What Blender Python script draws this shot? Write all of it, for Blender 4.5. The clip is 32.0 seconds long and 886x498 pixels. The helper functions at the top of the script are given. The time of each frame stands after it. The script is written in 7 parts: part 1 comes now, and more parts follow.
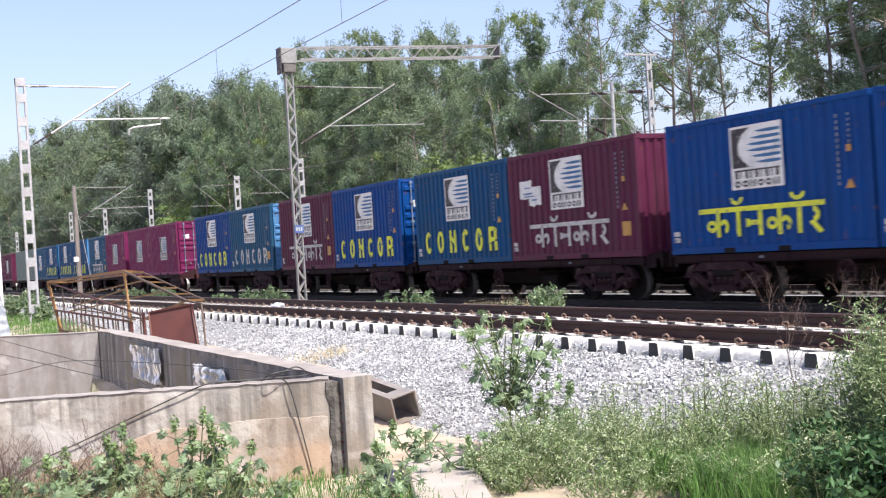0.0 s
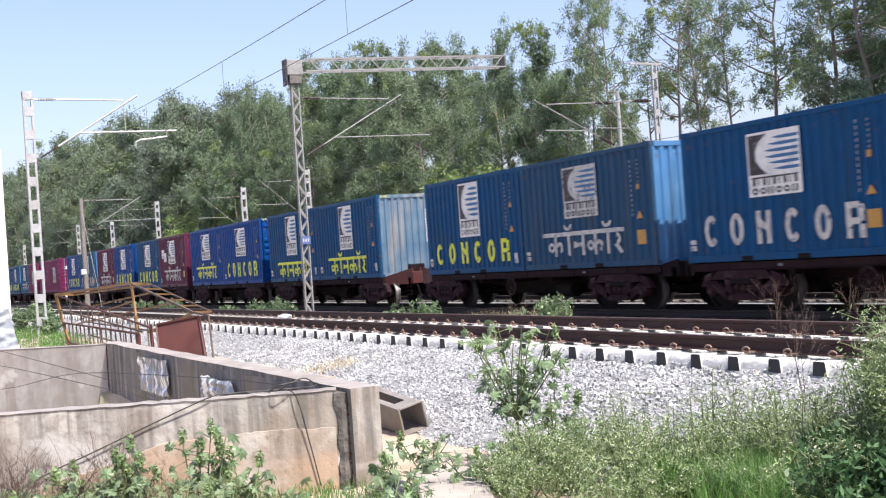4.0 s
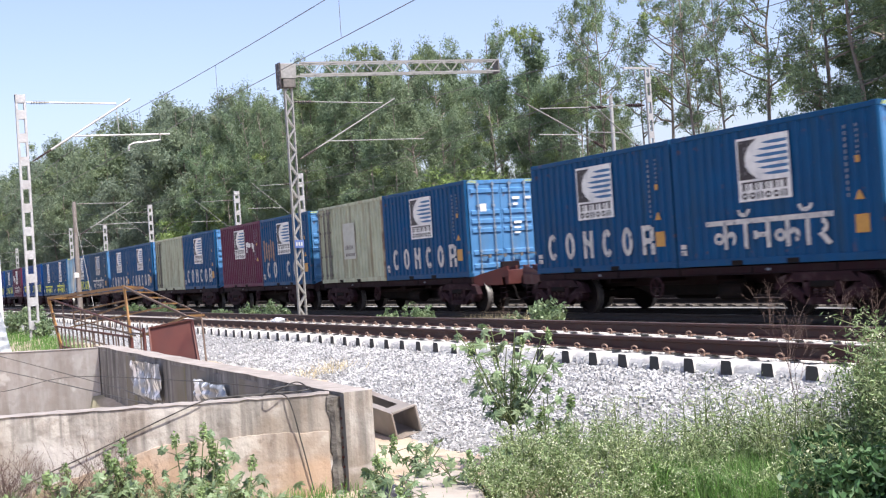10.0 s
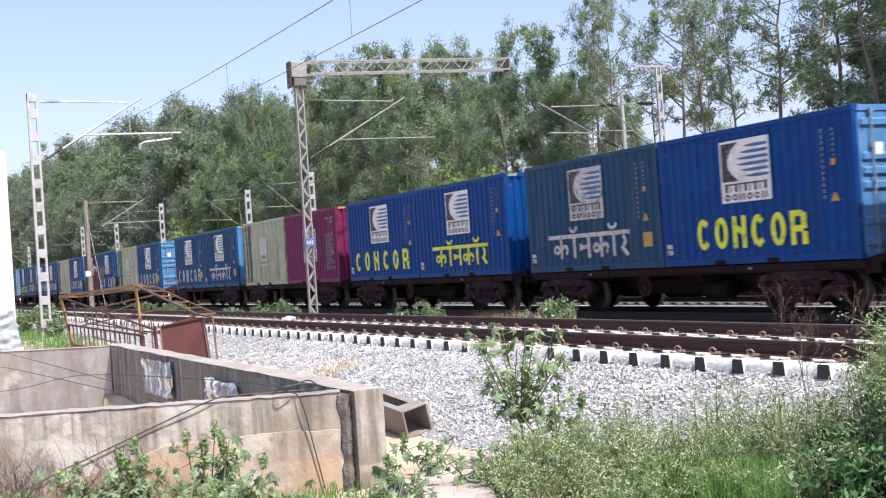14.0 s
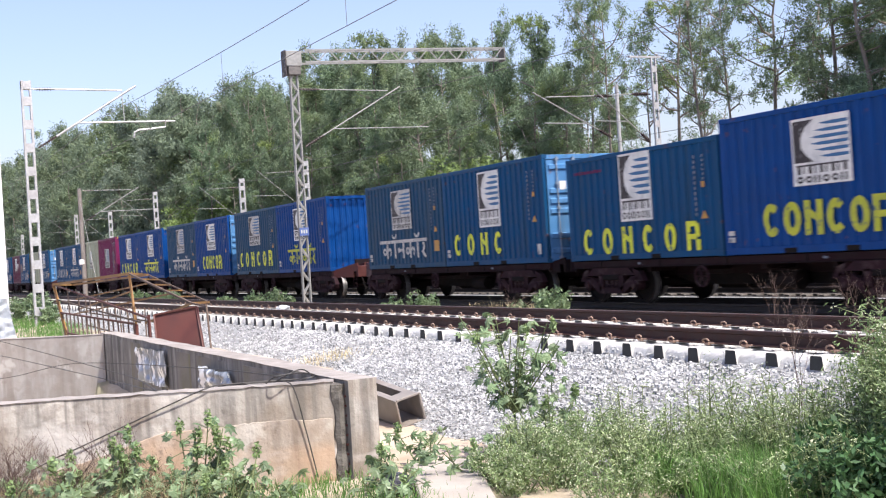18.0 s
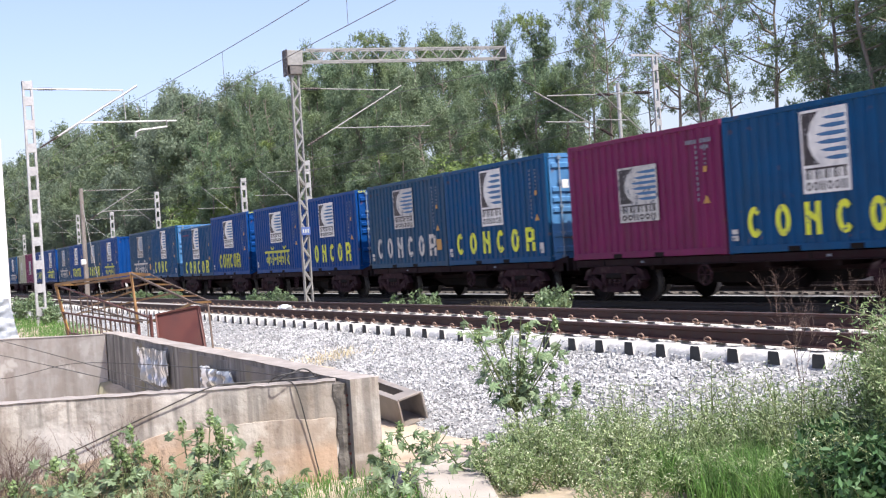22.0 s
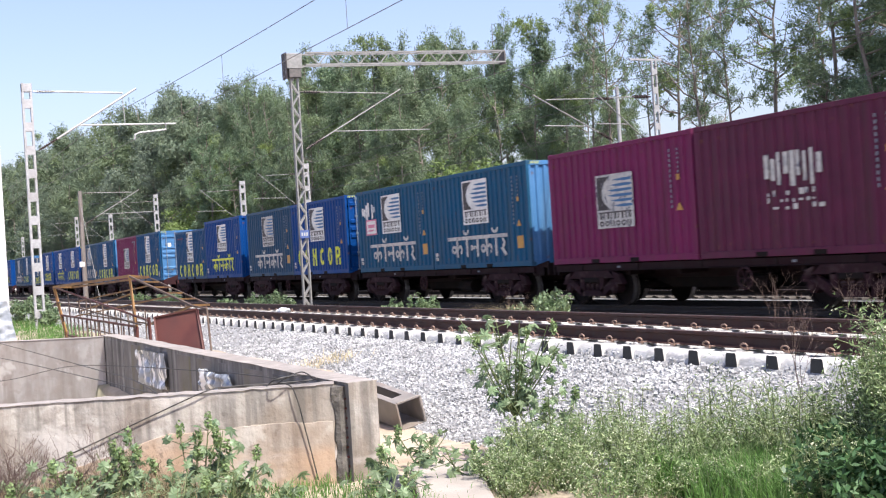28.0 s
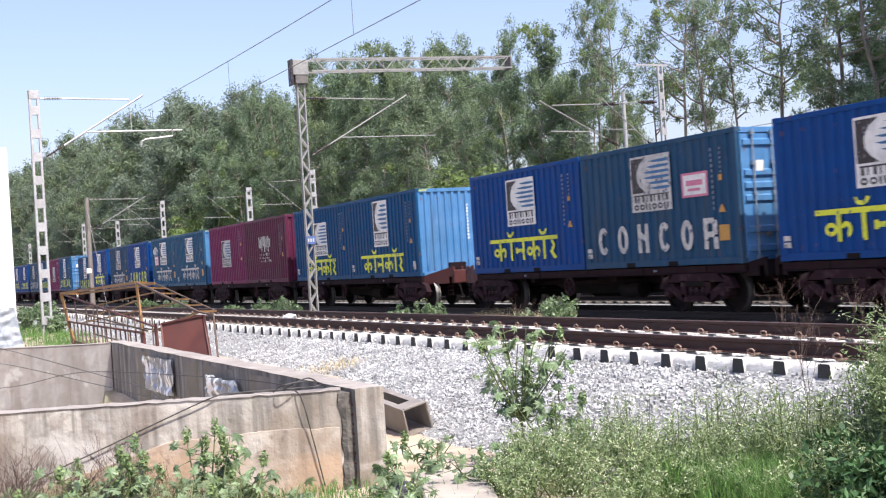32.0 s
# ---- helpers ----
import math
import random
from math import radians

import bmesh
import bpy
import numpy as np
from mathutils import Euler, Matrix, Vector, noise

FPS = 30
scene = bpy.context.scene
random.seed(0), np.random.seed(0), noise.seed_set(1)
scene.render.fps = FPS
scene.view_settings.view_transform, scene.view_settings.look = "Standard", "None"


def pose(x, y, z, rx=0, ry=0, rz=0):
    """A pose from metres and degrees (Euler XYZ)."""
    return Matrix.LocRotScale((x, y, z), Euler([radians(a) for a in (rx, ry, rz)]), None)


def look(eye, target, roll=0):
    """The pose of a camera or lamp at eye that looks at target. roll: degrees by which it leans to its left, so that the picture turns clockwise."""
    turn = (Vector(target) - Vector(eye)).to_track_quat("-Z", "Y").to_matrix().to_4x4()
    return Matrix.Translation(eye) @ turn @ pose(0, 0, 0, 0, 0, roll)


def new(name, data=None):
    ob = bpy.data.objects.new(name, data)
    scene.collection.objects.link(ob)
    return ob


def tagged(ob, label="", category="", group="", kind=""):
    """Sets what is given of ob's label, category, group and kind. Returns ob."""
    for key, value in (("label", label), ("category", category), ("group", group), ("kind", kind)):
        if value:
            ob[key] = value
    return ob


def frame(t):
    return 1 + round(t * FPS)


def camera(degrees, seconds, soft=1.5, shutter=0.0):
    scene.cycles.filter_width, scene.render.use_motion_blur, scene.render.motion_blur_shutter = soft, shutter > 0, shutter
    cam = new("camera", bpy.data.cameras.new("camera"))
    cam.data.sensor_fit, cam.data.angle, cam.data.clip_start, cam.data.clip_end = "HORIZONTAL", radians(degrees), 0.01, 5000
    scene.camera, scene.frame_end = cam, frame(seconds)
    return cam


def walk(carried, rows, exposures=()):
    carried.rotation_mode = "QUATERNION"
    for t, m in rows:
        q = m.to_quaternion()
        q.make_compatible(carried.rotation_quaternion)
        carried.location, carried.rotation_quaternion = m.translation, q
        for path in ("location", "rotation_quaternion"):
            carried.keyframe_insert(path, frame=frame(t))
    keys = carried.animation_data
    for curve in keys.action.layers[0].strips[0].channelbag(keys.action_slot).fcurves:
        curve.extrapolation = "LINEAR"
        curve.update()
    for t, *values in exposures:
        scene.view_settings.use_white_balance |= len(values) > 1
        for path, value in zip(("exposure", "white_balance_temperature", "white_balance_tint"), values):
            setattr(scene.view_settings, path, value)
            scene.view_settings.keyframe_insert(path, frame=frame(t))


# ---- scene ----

# x runs along the tracks, y away from the viewer, z up; z = 0 is the top of the rails under the train.
EYE = (0.0, 0.0, 1.5)
VIEW = [  # seconds, heading, tilt, lean
    (0.0, -63.60, 0.03, -3.58), (0.5, -63.78, 0.06, -3.66), (1.0, -63.95, 0.08, -3.85), (1.5, -63.85, 0.19, -3.68), (2.0, -63.99, 0.21, -3.85),
    (2.5, -63.83, 0.20, -3.84), (3.0, -63.84, 0.26, -3.98), (3.5, -63.86, 0.42, -3.92), (5.5, -63.90, 0.76, -4.13), (6.0, -63.86, 0.84, -4.08),
    (6.5, -63.79, 0.87, -4.02), (7.0, -63.78, 0.88, -3.89), (7.5, -63.80, 0.85, -3.78), (8.0, -63.69, 0.74, -3.91), (8.5, -63.65, 0.73, -3.89),
    (9.0, -63.61, 0.70, -3.82), (9.5, -63.54, 0.70, -3.83), (10.0, -63.56, 0.69, -3.85), (10.5, -63.57, 0.67, -3.76), (11.0, -63.59, 0.65, -3.57),
    (11.5, -63.61, 0.64, -3.74), (12.0, -63.69, 0.64, -3.76), (12.5, -63.75, 0.62, -3.84), (13.0, -63.72, 0.66, -3.99), (13.5, -63.83, 0.64, -4.13),
    (14.0, -64.06, 0.65, -3.87), (14.5, -64.05, 0.51, -3.61), (16.5, -63.71, 0.38, -3.87), (17.0, -63.88, 0.25, -3.76), (17.5, -63.87, 0.19, -3.46),
    (18.0, -63.82, 0.16, -3.60), (18.5, -63.81, 0.16, -3.66), (19.0, -63.80, 0.06, -3.46), (19.5, -63.79, 0.10, -3.48), (20.0, -63.72, 0.11, -3.29),
    (20.5, -63.64, 0.08, -3.43), (21.0, -63.78, 0.04, -3.53), (21.5, -63.93, 0.10, -3.43), (22.0, -63.90, 0.12, -3.74), (22.5, -63.85, 0.12, -3.68),
    (23.0, -63.73, -0.02, -3.83), (23.5, -63.65, 0.05, -3.82), (24.0, -63.64, 0.05, -3.78), (24.5, -63.79, 0.09, -3.59), (25.0, -63.79, 0.16, -3.88),
    (25.5, -63.42, 0.03, -3.81), (27.5, -63.83, -0.04, -3.51), (28.0, -63.83, 0.28, -3.58), (28.5, -63.78, 0.34, -3.64), (29.0, -63.48, 0.21, -3.57),
    (29.5, -63.63, 0.15, -3.62), (30.0, -63.69, 0.15, -3.76), (30.5, -63.92, 0.43, -3.91), (31.0, -64.02, 0.59, -3.79), (31.5, -64.10, 0.66, -3.56),
    (32.0, -64.11, 0.57, -3.68)]


def aim(yaw, pitch, roll):
    a, b = radians(yaw), radians(pitch)
    way = Vector((math.sin(a) * math.cos(b), math.cos(a) * math.cos(b), math.sin(b)))
    return look(EYE, Vector(EYE) + way * 10, roll)


cam = camera(39.57, 32.0, soft=1.2, shutter=0.3)
walk(cam, [(t, aim(y, p, r)) for t, y, p, r in VIEW], exposures=[(0.0, 0.92), (32.0, 0.92)])

# ---- light ----
SUN = Vector((0.532, 0.134, 0.836))
world = bpy.data.worlds.new("sky")
scene.world = world
world.use_nodes = True
wn = world.node_tree
sky = wn.nodes.new("ShaderNodeTexSky")
sky.sky_type, sky.sun_disc = "NISHITA", False
sky.sun_elevation, sky.sun_rotation = math.asin(SUN.z), math.atan2(SUN.x, SUN.y)
sky.air_density, sky.dust_density, sky.ozone_density = 1.0, 2.4, 2.6
tint = wn.nodes.new("ShaderNodeMix")
tint.data_type, tint.blend_type = "RGBA", "MULTIPLY"
tint.inputs[0].default_value, tint.inputs[7].default_value = 1.0, (1.06, 0.93, 1.0, 1)
wn.links.new(sky.outputs[0], tint.inputs[6])
wn.links.new(tint.outputs[2], wn.nodes["Background"].inputs[0])
wn.nodes["Background"].inputs[1].default_value = 0.138
sun = new("sun", bpy.data.lights.new("sun", "SUN"))
sun.data.energy, sun.data.angle, sun.data.color = 4.15, radians(0.6), (1.0, 0.95, 0.88)
sun.matrix_world = look(SUN * 60, (0, 0, 0))


# ---- materials ----
def shade(name, low, high, rough=0.7, metal=0.0, scale=6.0, bump=0.0, bump_scale=40.0, dirt=None, dirt_scale=0.6, dirt_amount=0.4, vary=0.0, island=False,
          streak=False, trans=0.0, layers=(), spec=0.5, other=None):
    """Two-tone noise colour, a second, larger stain layer and a fine relief."""
    m = bpy.data.materials.new(name)
    m.use_nodes = True
    n, l = m.node_tree.nodes, m.node_tree.links
    b = n["Principled BSDF"]
    b.inputs["Metallic"].default_value = metal
    b.inputs["Specular IOR Level"].default_value = spec
    geo = n.new("ShaderNodeTexCoord")

    def fac(sc, detail, lo, hi, stretch=(1, 1, 1)):
        mp = n.new("ShaderNodeMapping")
        mp.inputs["Scale"].default_value = stretch
        l.new(geo.outputs["Object"], mp.inputs[0])
        t = n.new("ShaderNodeTexNoise")
        t.inputs["Scale"].default_value, t.inputs["Detail"].default_value = sc, detail
        l.new(mp.outputs[0], t.inputs["Vector"])
        r = n.new("ShaderNodeMapRange")
        r.inputs[1].default_value, r.inputs[2].default_value = lo, hi
        l.new(t.outputs[0], r.inputs[0])
        return r.outputs[0], t.outputs[0]

    def mix(f, a, c):
        x = n.new("ShaderNodeMix")
        x.data_type = "RGBA"
        for sock, v in ((x.inputs[0], f), (x.inputs[6], a), (x.inputs[7], c)):
            if isinstance(v, (int, float)):
                sock.default_value = v
            elif isinstance(v, tuple):
                sock.default_value = (*v, 1)
            else:
                l.new(v, sock)
        return x.outputs[2]

    f1, raw = fac(scale, 5, 0.3, 0.7)
    col = mix(f1, low, high)
    if dirt:
        f2, _ = fac(dirt_scale, 6, 0.48, 0.72, (3.5, 3.5, 0.35) if streak else (1, 1, 1))
        mul = n.new("ShaderNodeMath")
        mul.operation = "MULTIPLY"
        mul.inputs[1].default_value = dirt_amount
        l.new(f2, mul.inputs[0])
        col = mix(mul.outputs[0], col, dirt)
    for tone, stretch, sc, lo, hi, amount in layers:
        f3, _ = fac(sc, 7, lo, hi, stretch)
        mu = n.new("ShaderNodeMath")
        mu.operation = "MULTIPLY"
        mu.inputs[1].default_value = amount
        l.new(f3, mu.inputs[0])
        col = mix(mu.outputs[0], col, tone)
    if other:
        col = mix(n.new("ShaderNodeObjectInfo").outputs["Random"], col, other)
    if vary:
        src = n.new("ShaderNodeNewGeometry").outputs["Random Per Island"] if island else n.new("ShaderNodeObjectInfo").outputs["Random"]
        r = n.new("ShaderNodeMapRange")
        r.inputs[3].default_value, r.inputs[4].default_value = 1 - vary, 1 + vary
        l.new(src, r.inputs[0])
        h = n.new("ShaderNodeHueSaturation")
        l.new(r.outputs[0], h.inputs["Value"])
        l.new(col, h.inputs["Color"])
        col = h.outputs[0]
    l.new(col, b.inputs["Base Color"])
    rr = n.new("ShaderNodeMapRange")
    rr.inputs[3].default_value, rr.inputs[4].default_value = max(rough - 0.12, 0.02), min(rough + 0.12, 1)
    l.new(f1, rr.inputs[0])
    l.new(rr.outputs[0], b.inputs["Roughness"])
    if bump:
        _, rb = fac(bump_scale, 6, 0, 1)
        bp = n.new("ShaderNodeBump")
        bp.inputs["Strength"].default_value, bp.inputs["Distance"].default_value = bump, 0.02
        l.new(rb, bp.inputs["Height"])
        l.new(bp.outputs[0], b.inputs["Normal"])
    if trans:
        tr = n.new("ShaderNodeBsdfTranslucent")
        l.new(col, tr.inputs[0])
        ms = n.new("ShaderNodeMixShader")
        ms.inputs[0].default_value = trans
        l.new(b.outputs[0], ms.inputs[1])
        l.new(tr.outputs[0], ms.inputs[2])
        l.new(ms.outputs[0], n["Material Output"].inputs[0])
    return m


def paint(name, low, high, dirt=(0.16, 0.13, 0.11), amount=0.45):
    return shade(name, low, high, rough=0.5, scale=1.6, dirt=dirt, dirt_scale=1.1, dirt_amount=amount, streak=True, bump=0.06, bump_scale=90, spec=0.14,
                 layers=(((0.13, 0.055, 0.03), (1, 1, 1), 3.6, 0.645, 0.72, 0.5), (tuple(min(1, c * 1.5 + 0.012) for c in high), (5, 5, 0.6), 1.4, 0.60, 0.76, 0.35)))


PAINT = {
    "blue": paint("blue_paint", (0.0011, 0.0443, 0.1249), (0.0021, 0.0596, 0.1626), (0.02, 0.05, 0.08)),
    "bright": paint("bright_blue_paint", (0.0006, 0.0369, 0.1653), (0.0014, 0.0494, 0.2118), (0.01, 0.04, 0.11), 0.3),
    "dusty": paint("faded_blue_paint", (0.0088, 0.0453, 0.0984), (0.0151, 0.0618, 0.1292), (0.06, 0.08, 0.10), 0.5),
    "teal": paint("grey_blue_paint", (0.0051, 0.058, 0.1249), (0.0088, 0.0788, 0.1624), (0.05, 0.08, 0.10)),
    # paler blue than the sides, used only on +x ends
    "pale": paint("pale_blue_end_paint", (0.0525, 0.1624, 0.336), (0.0825, 0.2128, 0.4144), (0.08, 0.13, 0.18)),
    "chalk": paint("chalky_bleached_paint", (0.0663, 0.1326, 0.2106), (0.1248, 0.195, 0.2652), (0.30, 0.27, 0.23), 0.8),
    "maroon": paint("maroon_paint", (0.0671, 0.012, 0.0352), (0.0963, 0.0184, 0.0495), (0.07, 0.035, 0.04)),
    "magenta": paint("magenta_red_paint", (0.1164, 0.01, 0.0582), (0.1552, 0.018, 0.0784), (0.09, 0.035, 0.045)),
    "cream": paint("cream_paint", (0.28, 0.315, 0.225), (0.40, 0.435, 0.325), (0.17, 0.12, 0.07), 0.75),
    "grey": paint("grey_green_paint", (0.12, 0.17, 0.16), (0.17, 0.22, 0.20), (0.12, 0.11, 0.1)),
}
M_WHITE = shade("white_marking_paint", (0.60, 0.60, 0.57), (0.75, 0.75, 0.72), 0.6, scale=9, dirt=(0.35, 0.36, 0.38), dirt_scale=3, dirt_amount=0.55)
M_WORN = shade("worn_white_marking_paint", (0.38, 0.38, 0.36), (0.58, 0.57, 0.53), 0.7, scale=9, dirt=(0.2, 0.2, 0.22), dirt_scale=4, dirt_amount=0.6, layers=(((0.05, 0.07, 0.11), (1, 1, 1), 7.0, 0.585, 0.63, 0.85), ((0.05, 0.07, 0.11), (6, 1, 0.8), 3.0, 0.60, 0.68, 0.6)))
M_YELLOW = shade("yellow_marking_paint", (0.55, 0.62, 0.02), (0.70, 0.74, 0.04), 0.55, scale=8, dirt=(0.30, 0.33, 0.05), dirt_scale=4, dirt_amount=0.45, layers=(((0.02, 0.07, 0.13), (1, 1, 1), 7.0, 0.585, 0.63, 0.85), ((0.02, 0.07, 0.13), (6, 1, 0.8), 3.0, 0.60, 0.68, 0.6)))
M_OLIVE = shade("faded_yellow_marking_paint", (0.36, 0.40, 0.02), (0.50, 0.52, 0.04), 0.6, scale=8, dirt=(0.15, 0.18, 0.05), dirt_scale=4, dirt_amount=0.5, layers=(((0.02, 0.06, 0.12), (1, 1, 1), 7.0, 0.585, 0.63, 0.85), ((0.02, 0.06, 0.12), (6, 1, 0.8), 3.0, 0.60, 0.68, 0.6)))
M_ORANGE = shade("orange_sticker", (0.36, 0.18, 0.03), (0.48, 0.26, 0.05), 0.5, scale=12)
M_LOGO_DARK = shade("dark_logo_paint", (0.018, 0.014, 0.016), (0.035, 0.026, 0.028), 0.6, scale=10, layers=(((0.20, 0.20, 0.20), (1, 1, 1), 7.0, 0.585, 0.63, 0.85), ((0.20, 0.20, 0.20), (6, 1, 0.8), 3.0, 0.60, 0.68, 0.6)))
M_LOGO_BLUE = shade("logo_stripe_blue", (0.016, 0.09, 0.224), (0.04, 0.1425, 0.294), 0.55, scale=8)
M_PINK = shade("pink_sticker_print", (0.45, 0.12, 0.20), (0.6, 0.2, 0.3), 0.5, scale=14)
M_STEEL = shade("galvanised_steel", (0.33, 0.335, 0.34), (0.46, 0.465, 0.47), 0.5, 0.35, scale=14, dirt=(0.25, 0.22, 0.2), dirt_scale=2, dirt_amount=0.4)
M_BAR = shade("zinc_locking_bar", (0.15, 0.20, 0.26), (0.24, 0.29, 0.35), 0.5, 0.2, scale=12)
M_CAST = shade("grimy_casting_steel", (0.09, 0.085, 0.085), (0.16, 0.15, 0.14), 0.7, 0.2, scale=10)
# red oxide with the underframe's shade put into a near-black colour
M_WAGON = shade("shaded_red_oxide_paint", (0.0073, 0.0034, 0.0052), (0.0151, 0.0061, 0.0085), 0.9, spec=0.2, scale=4, dirt=(0.012, 0.010, 0.010), dirt_scale=1.5, dirt_amount=0.7, bump=0.1)
# brighter copy of that red, carrying the sunlight on the outer ends
M_WAGON_RED = shade("sunlit_end_red_paint", (0.051, 0.0085, 0.0076), (0.0833, 0.0161, 0.0136), 0.65, scale=4, dirt=(0.055, 0.020, 0.017), dirt_scale=2, dirt_amount=0.5)
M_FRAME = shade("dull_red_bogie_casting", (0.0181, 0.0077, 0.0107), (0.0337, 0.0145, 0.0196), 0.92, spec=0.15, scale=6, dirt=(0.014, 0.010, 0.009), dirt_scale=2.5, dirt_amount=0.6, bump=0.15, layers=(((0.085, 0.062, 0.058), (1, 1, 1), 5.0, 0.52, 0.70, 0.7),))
# oily steel; the darkness under the wagons is put into the colour too
M_BOGIE = shade("oily_shaded_bogie_steel", (0.004, 0.004, 0.004), (0.011, 0.008, 0.008), 0.92, spec=0.15, scale=7, dirt=(0.026, 0.015, 0.013), dirt_scale=2.5, dirt_amount=0.5, bump=0.15)
M_TREAD = shade("polished_wheel_tread", (0.16, 0.155, 0.15), (0.26, 0.25, 0.245), 0.45, 0.6, scale=8)
M_RAIL = shade("rusty_rail_steel", (0.034, 0.013, 0.010), (0.066, 0.027, 0.020), 0.72, 0.1, scale=9, dirt=(0.018, 0.011, 0.010), dirt_scale=0.5, dirt_amount=0.6, bump=0.15)
M_OILRAIL = shade("oily_rail_steel", (0.012, 0.009, 0.008), (0.026, 0.018, 0.015), 0.75, 0.1, scale=9, dirt=(0.04, 0.028, 0.022), dirt_scale=0.6, dirt_amount=0.4, bump=0.15)
M_HEAD = shade("worn_rail_head", (0.16, 0.11, 0.09), (0.26, 0.19, 0.16), 0.4, 0.6, scale=7)
M_CLIP = shade("rusty_spring_clip", (0.16, 0.10, 0.075), (0.34, 0.23, 0.17), 0.7, 0.1, scale=20)
M_CONC = shade("new_sleeper_concrete", (0.42, 0.41, 0.385), (0.53, 0.52, 0.49), 0.85, scale=5, bump=0.2, bump_scale=60, dirt=(0.40, 0.36, 0.31), dirt_scale=1.5, dirt_amount=0.4, vary=0.06)
M_BALLAST = shade("pale_crushed_granite", (0.2655, 0.2687, 0.2691), (0.4779, 0.4813, 0.4774), 0.9, scale=3, bump=0.4, bump_scale=30, vary=0.38, island=True)
# low tone darkened: shade in the gaps between stones put into the bed
M_BED = shade("ballast_bed", (0.1092, 0.1111, 0.1127), (0.3639, 0.3683, 0.3682), 0.95, scale=24, bump=0.9, bump_scale=26, dirt=(0.30, 0.29, 0.27), dirt_scale=0.5, dirt_amount=0.3)
# ballast made paler, its sunlit overexposure put into the colour
M_CRIB = shade("overexposed_crib_fill", (0.40, 0.395, 0.38), (0.54, 0.535, 0.52), 0.95, scale=9, bump=0.6, bump_scale=30, dirt=(0.30, 0.29, 0.28), dirt_scale=5, dirt_amount=0.5)
# oily old ballast; the train's shadow is also put into this near-black
M_OLD_BED = shade("old_shaded_ballast", (0.007, 0.006, 0.006), (0.024, 0.021, 0.019), 0.95, scale=24, bump=0.9, bump_scale=26, dirt=(0.04, 0.033, 0.027), dirt_scale=0.5, dirt_amount=0.5)
M_SOIL = shade("dry_sandy_soil", (0.34, 0.265, 0.19), (0.52, 0.43, 0.335), 0.95, scale=2.2, bump=0.5, bump_scale=22, dirt=(0.08, 0.11, 0.04), dirt_scale=0.35, dirt_amount=0.75)
M_WALL = shade("weathered_concrete", (0.378, 0.3542, 0.311), (0.5508, 0.5216, 0.4698), 0.92, scale=5.0, bump=0.45, bump_scale=22, dirt=(0.38, 0.28, 0.21), dirt_scale=0.55, dirt_amount=0.6,
               layers=(((0.24, 0.205, 0.17), (1, 1, 1), 5.0, 0.50, 0.60, 0.55), ((0.60, 0.57, 0.52), (1, 1, 1.5), 3.2, 0.57, 0.66, 0.6), ((0.12, 0.11, 0.10), (4, 4, 0.45), 1.3, 0.45, 0.66, 0.8), ((0.21, 0.165, 0.12), (0.6, 0.6, 1.0), 0.8, 0.46, 0.58, 0.65), ((0.13, 0.12, 0.105), (11, 11, 0.6), 0.9, 0.49, 0.62, 0.65), ((0.24, 0.185, 0.14), (1, 1, 1), 1.7, 0.50, 0.68, 0.5), ((0.55, 0.52, 0.48), (0.8, 0.8, 2.2), 1.1, 0.56, 0.66, 0.7), ((0.10, 0.085, 0.07), (1, 1, 1), 11.0, 0.58, 0.72, 0.4)))
M_GRASS = shade("grass_blade", (0.0713, 0.1667, 0.0345), (0.1437, 0.276, 0.0667), 0.6, scale=1.5, vary=0.4, island=True, trans=0.35)
M_LEAF = shade("eucalyptus_leaf", (0.1183, 0.1871, 0.1096), (0.2421, 0.3322, 0.2017), 0.6, scale=0.55, other=(0.180, 0.240, 0.145), spec=0.3, vary=0.20, island=True, trans=0.38,
               layers=(((0.050, 0.082, 0.062), (1, 1, 0.7), 0.62, 0.52, 0.64, 0.5), ((0.235, 0.310, 0.085), (1, 1, 1), 0.36, 0.53, 0.60, 0.75), ((0.20, 0.165, 0.125), (1, 1, 0.6), 0.42, 0.60, 0.68, 0.5)))
# far leaves: distance haze put into the colour, bluer and less yellow
M_LEAF_HAZE = shade("haze_tinted_far_leaf", (0.1265, 0.1795, 0.1029), (0.2227, 0.2888, 0.1687), 0.6, scale=0.5, other=(0.175, 0.225, 0.170), spec=0.3, vary=0.14, island=True, trans=0.35,
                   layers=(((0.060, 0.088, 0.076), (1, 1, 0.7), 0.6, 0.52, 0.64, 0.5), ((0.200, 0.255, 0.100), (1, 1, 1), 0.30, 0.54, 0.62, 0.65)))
M_LEAF2 = shade("young_green_leaf", (0.120, 0.185, 0.050), (0.205, 0.285, 0.090), 0.55, scale=0.5, vary=0.4, island=True, trans=0.35)
M_WEED = shade("weed_leaf", (0.214, 0.2882, 0.1247), (0.3883, 0.4683, 0.2347), 0.55, scale=2, other=(0.12, 0.20, 0.07), vary=0.45, island=True, trans=0.4)
M_FLOWER = shade("small_white_flower", (0.38, 0.42, 0.27), (0.52, 0.55, 0.39), 0.7, scale=5, vary=0.15, island=True)
M_BROAD = shade("lobed_leaf", (0.0907, 0.1539, 0.0711), (0.2298, 0.302, 0.1616), 0.45, scale=2, vary=0.35, island=True, trans=0.25)
M_DARKLEAF = shade("dark_glossy_leaf", (0.0276, 0.0719, 0.0248), (0.0621, 0.1294, 0.0483), 0.5, scale=3, vary=0.3, island=True, trans=0.15, spec=0.3)
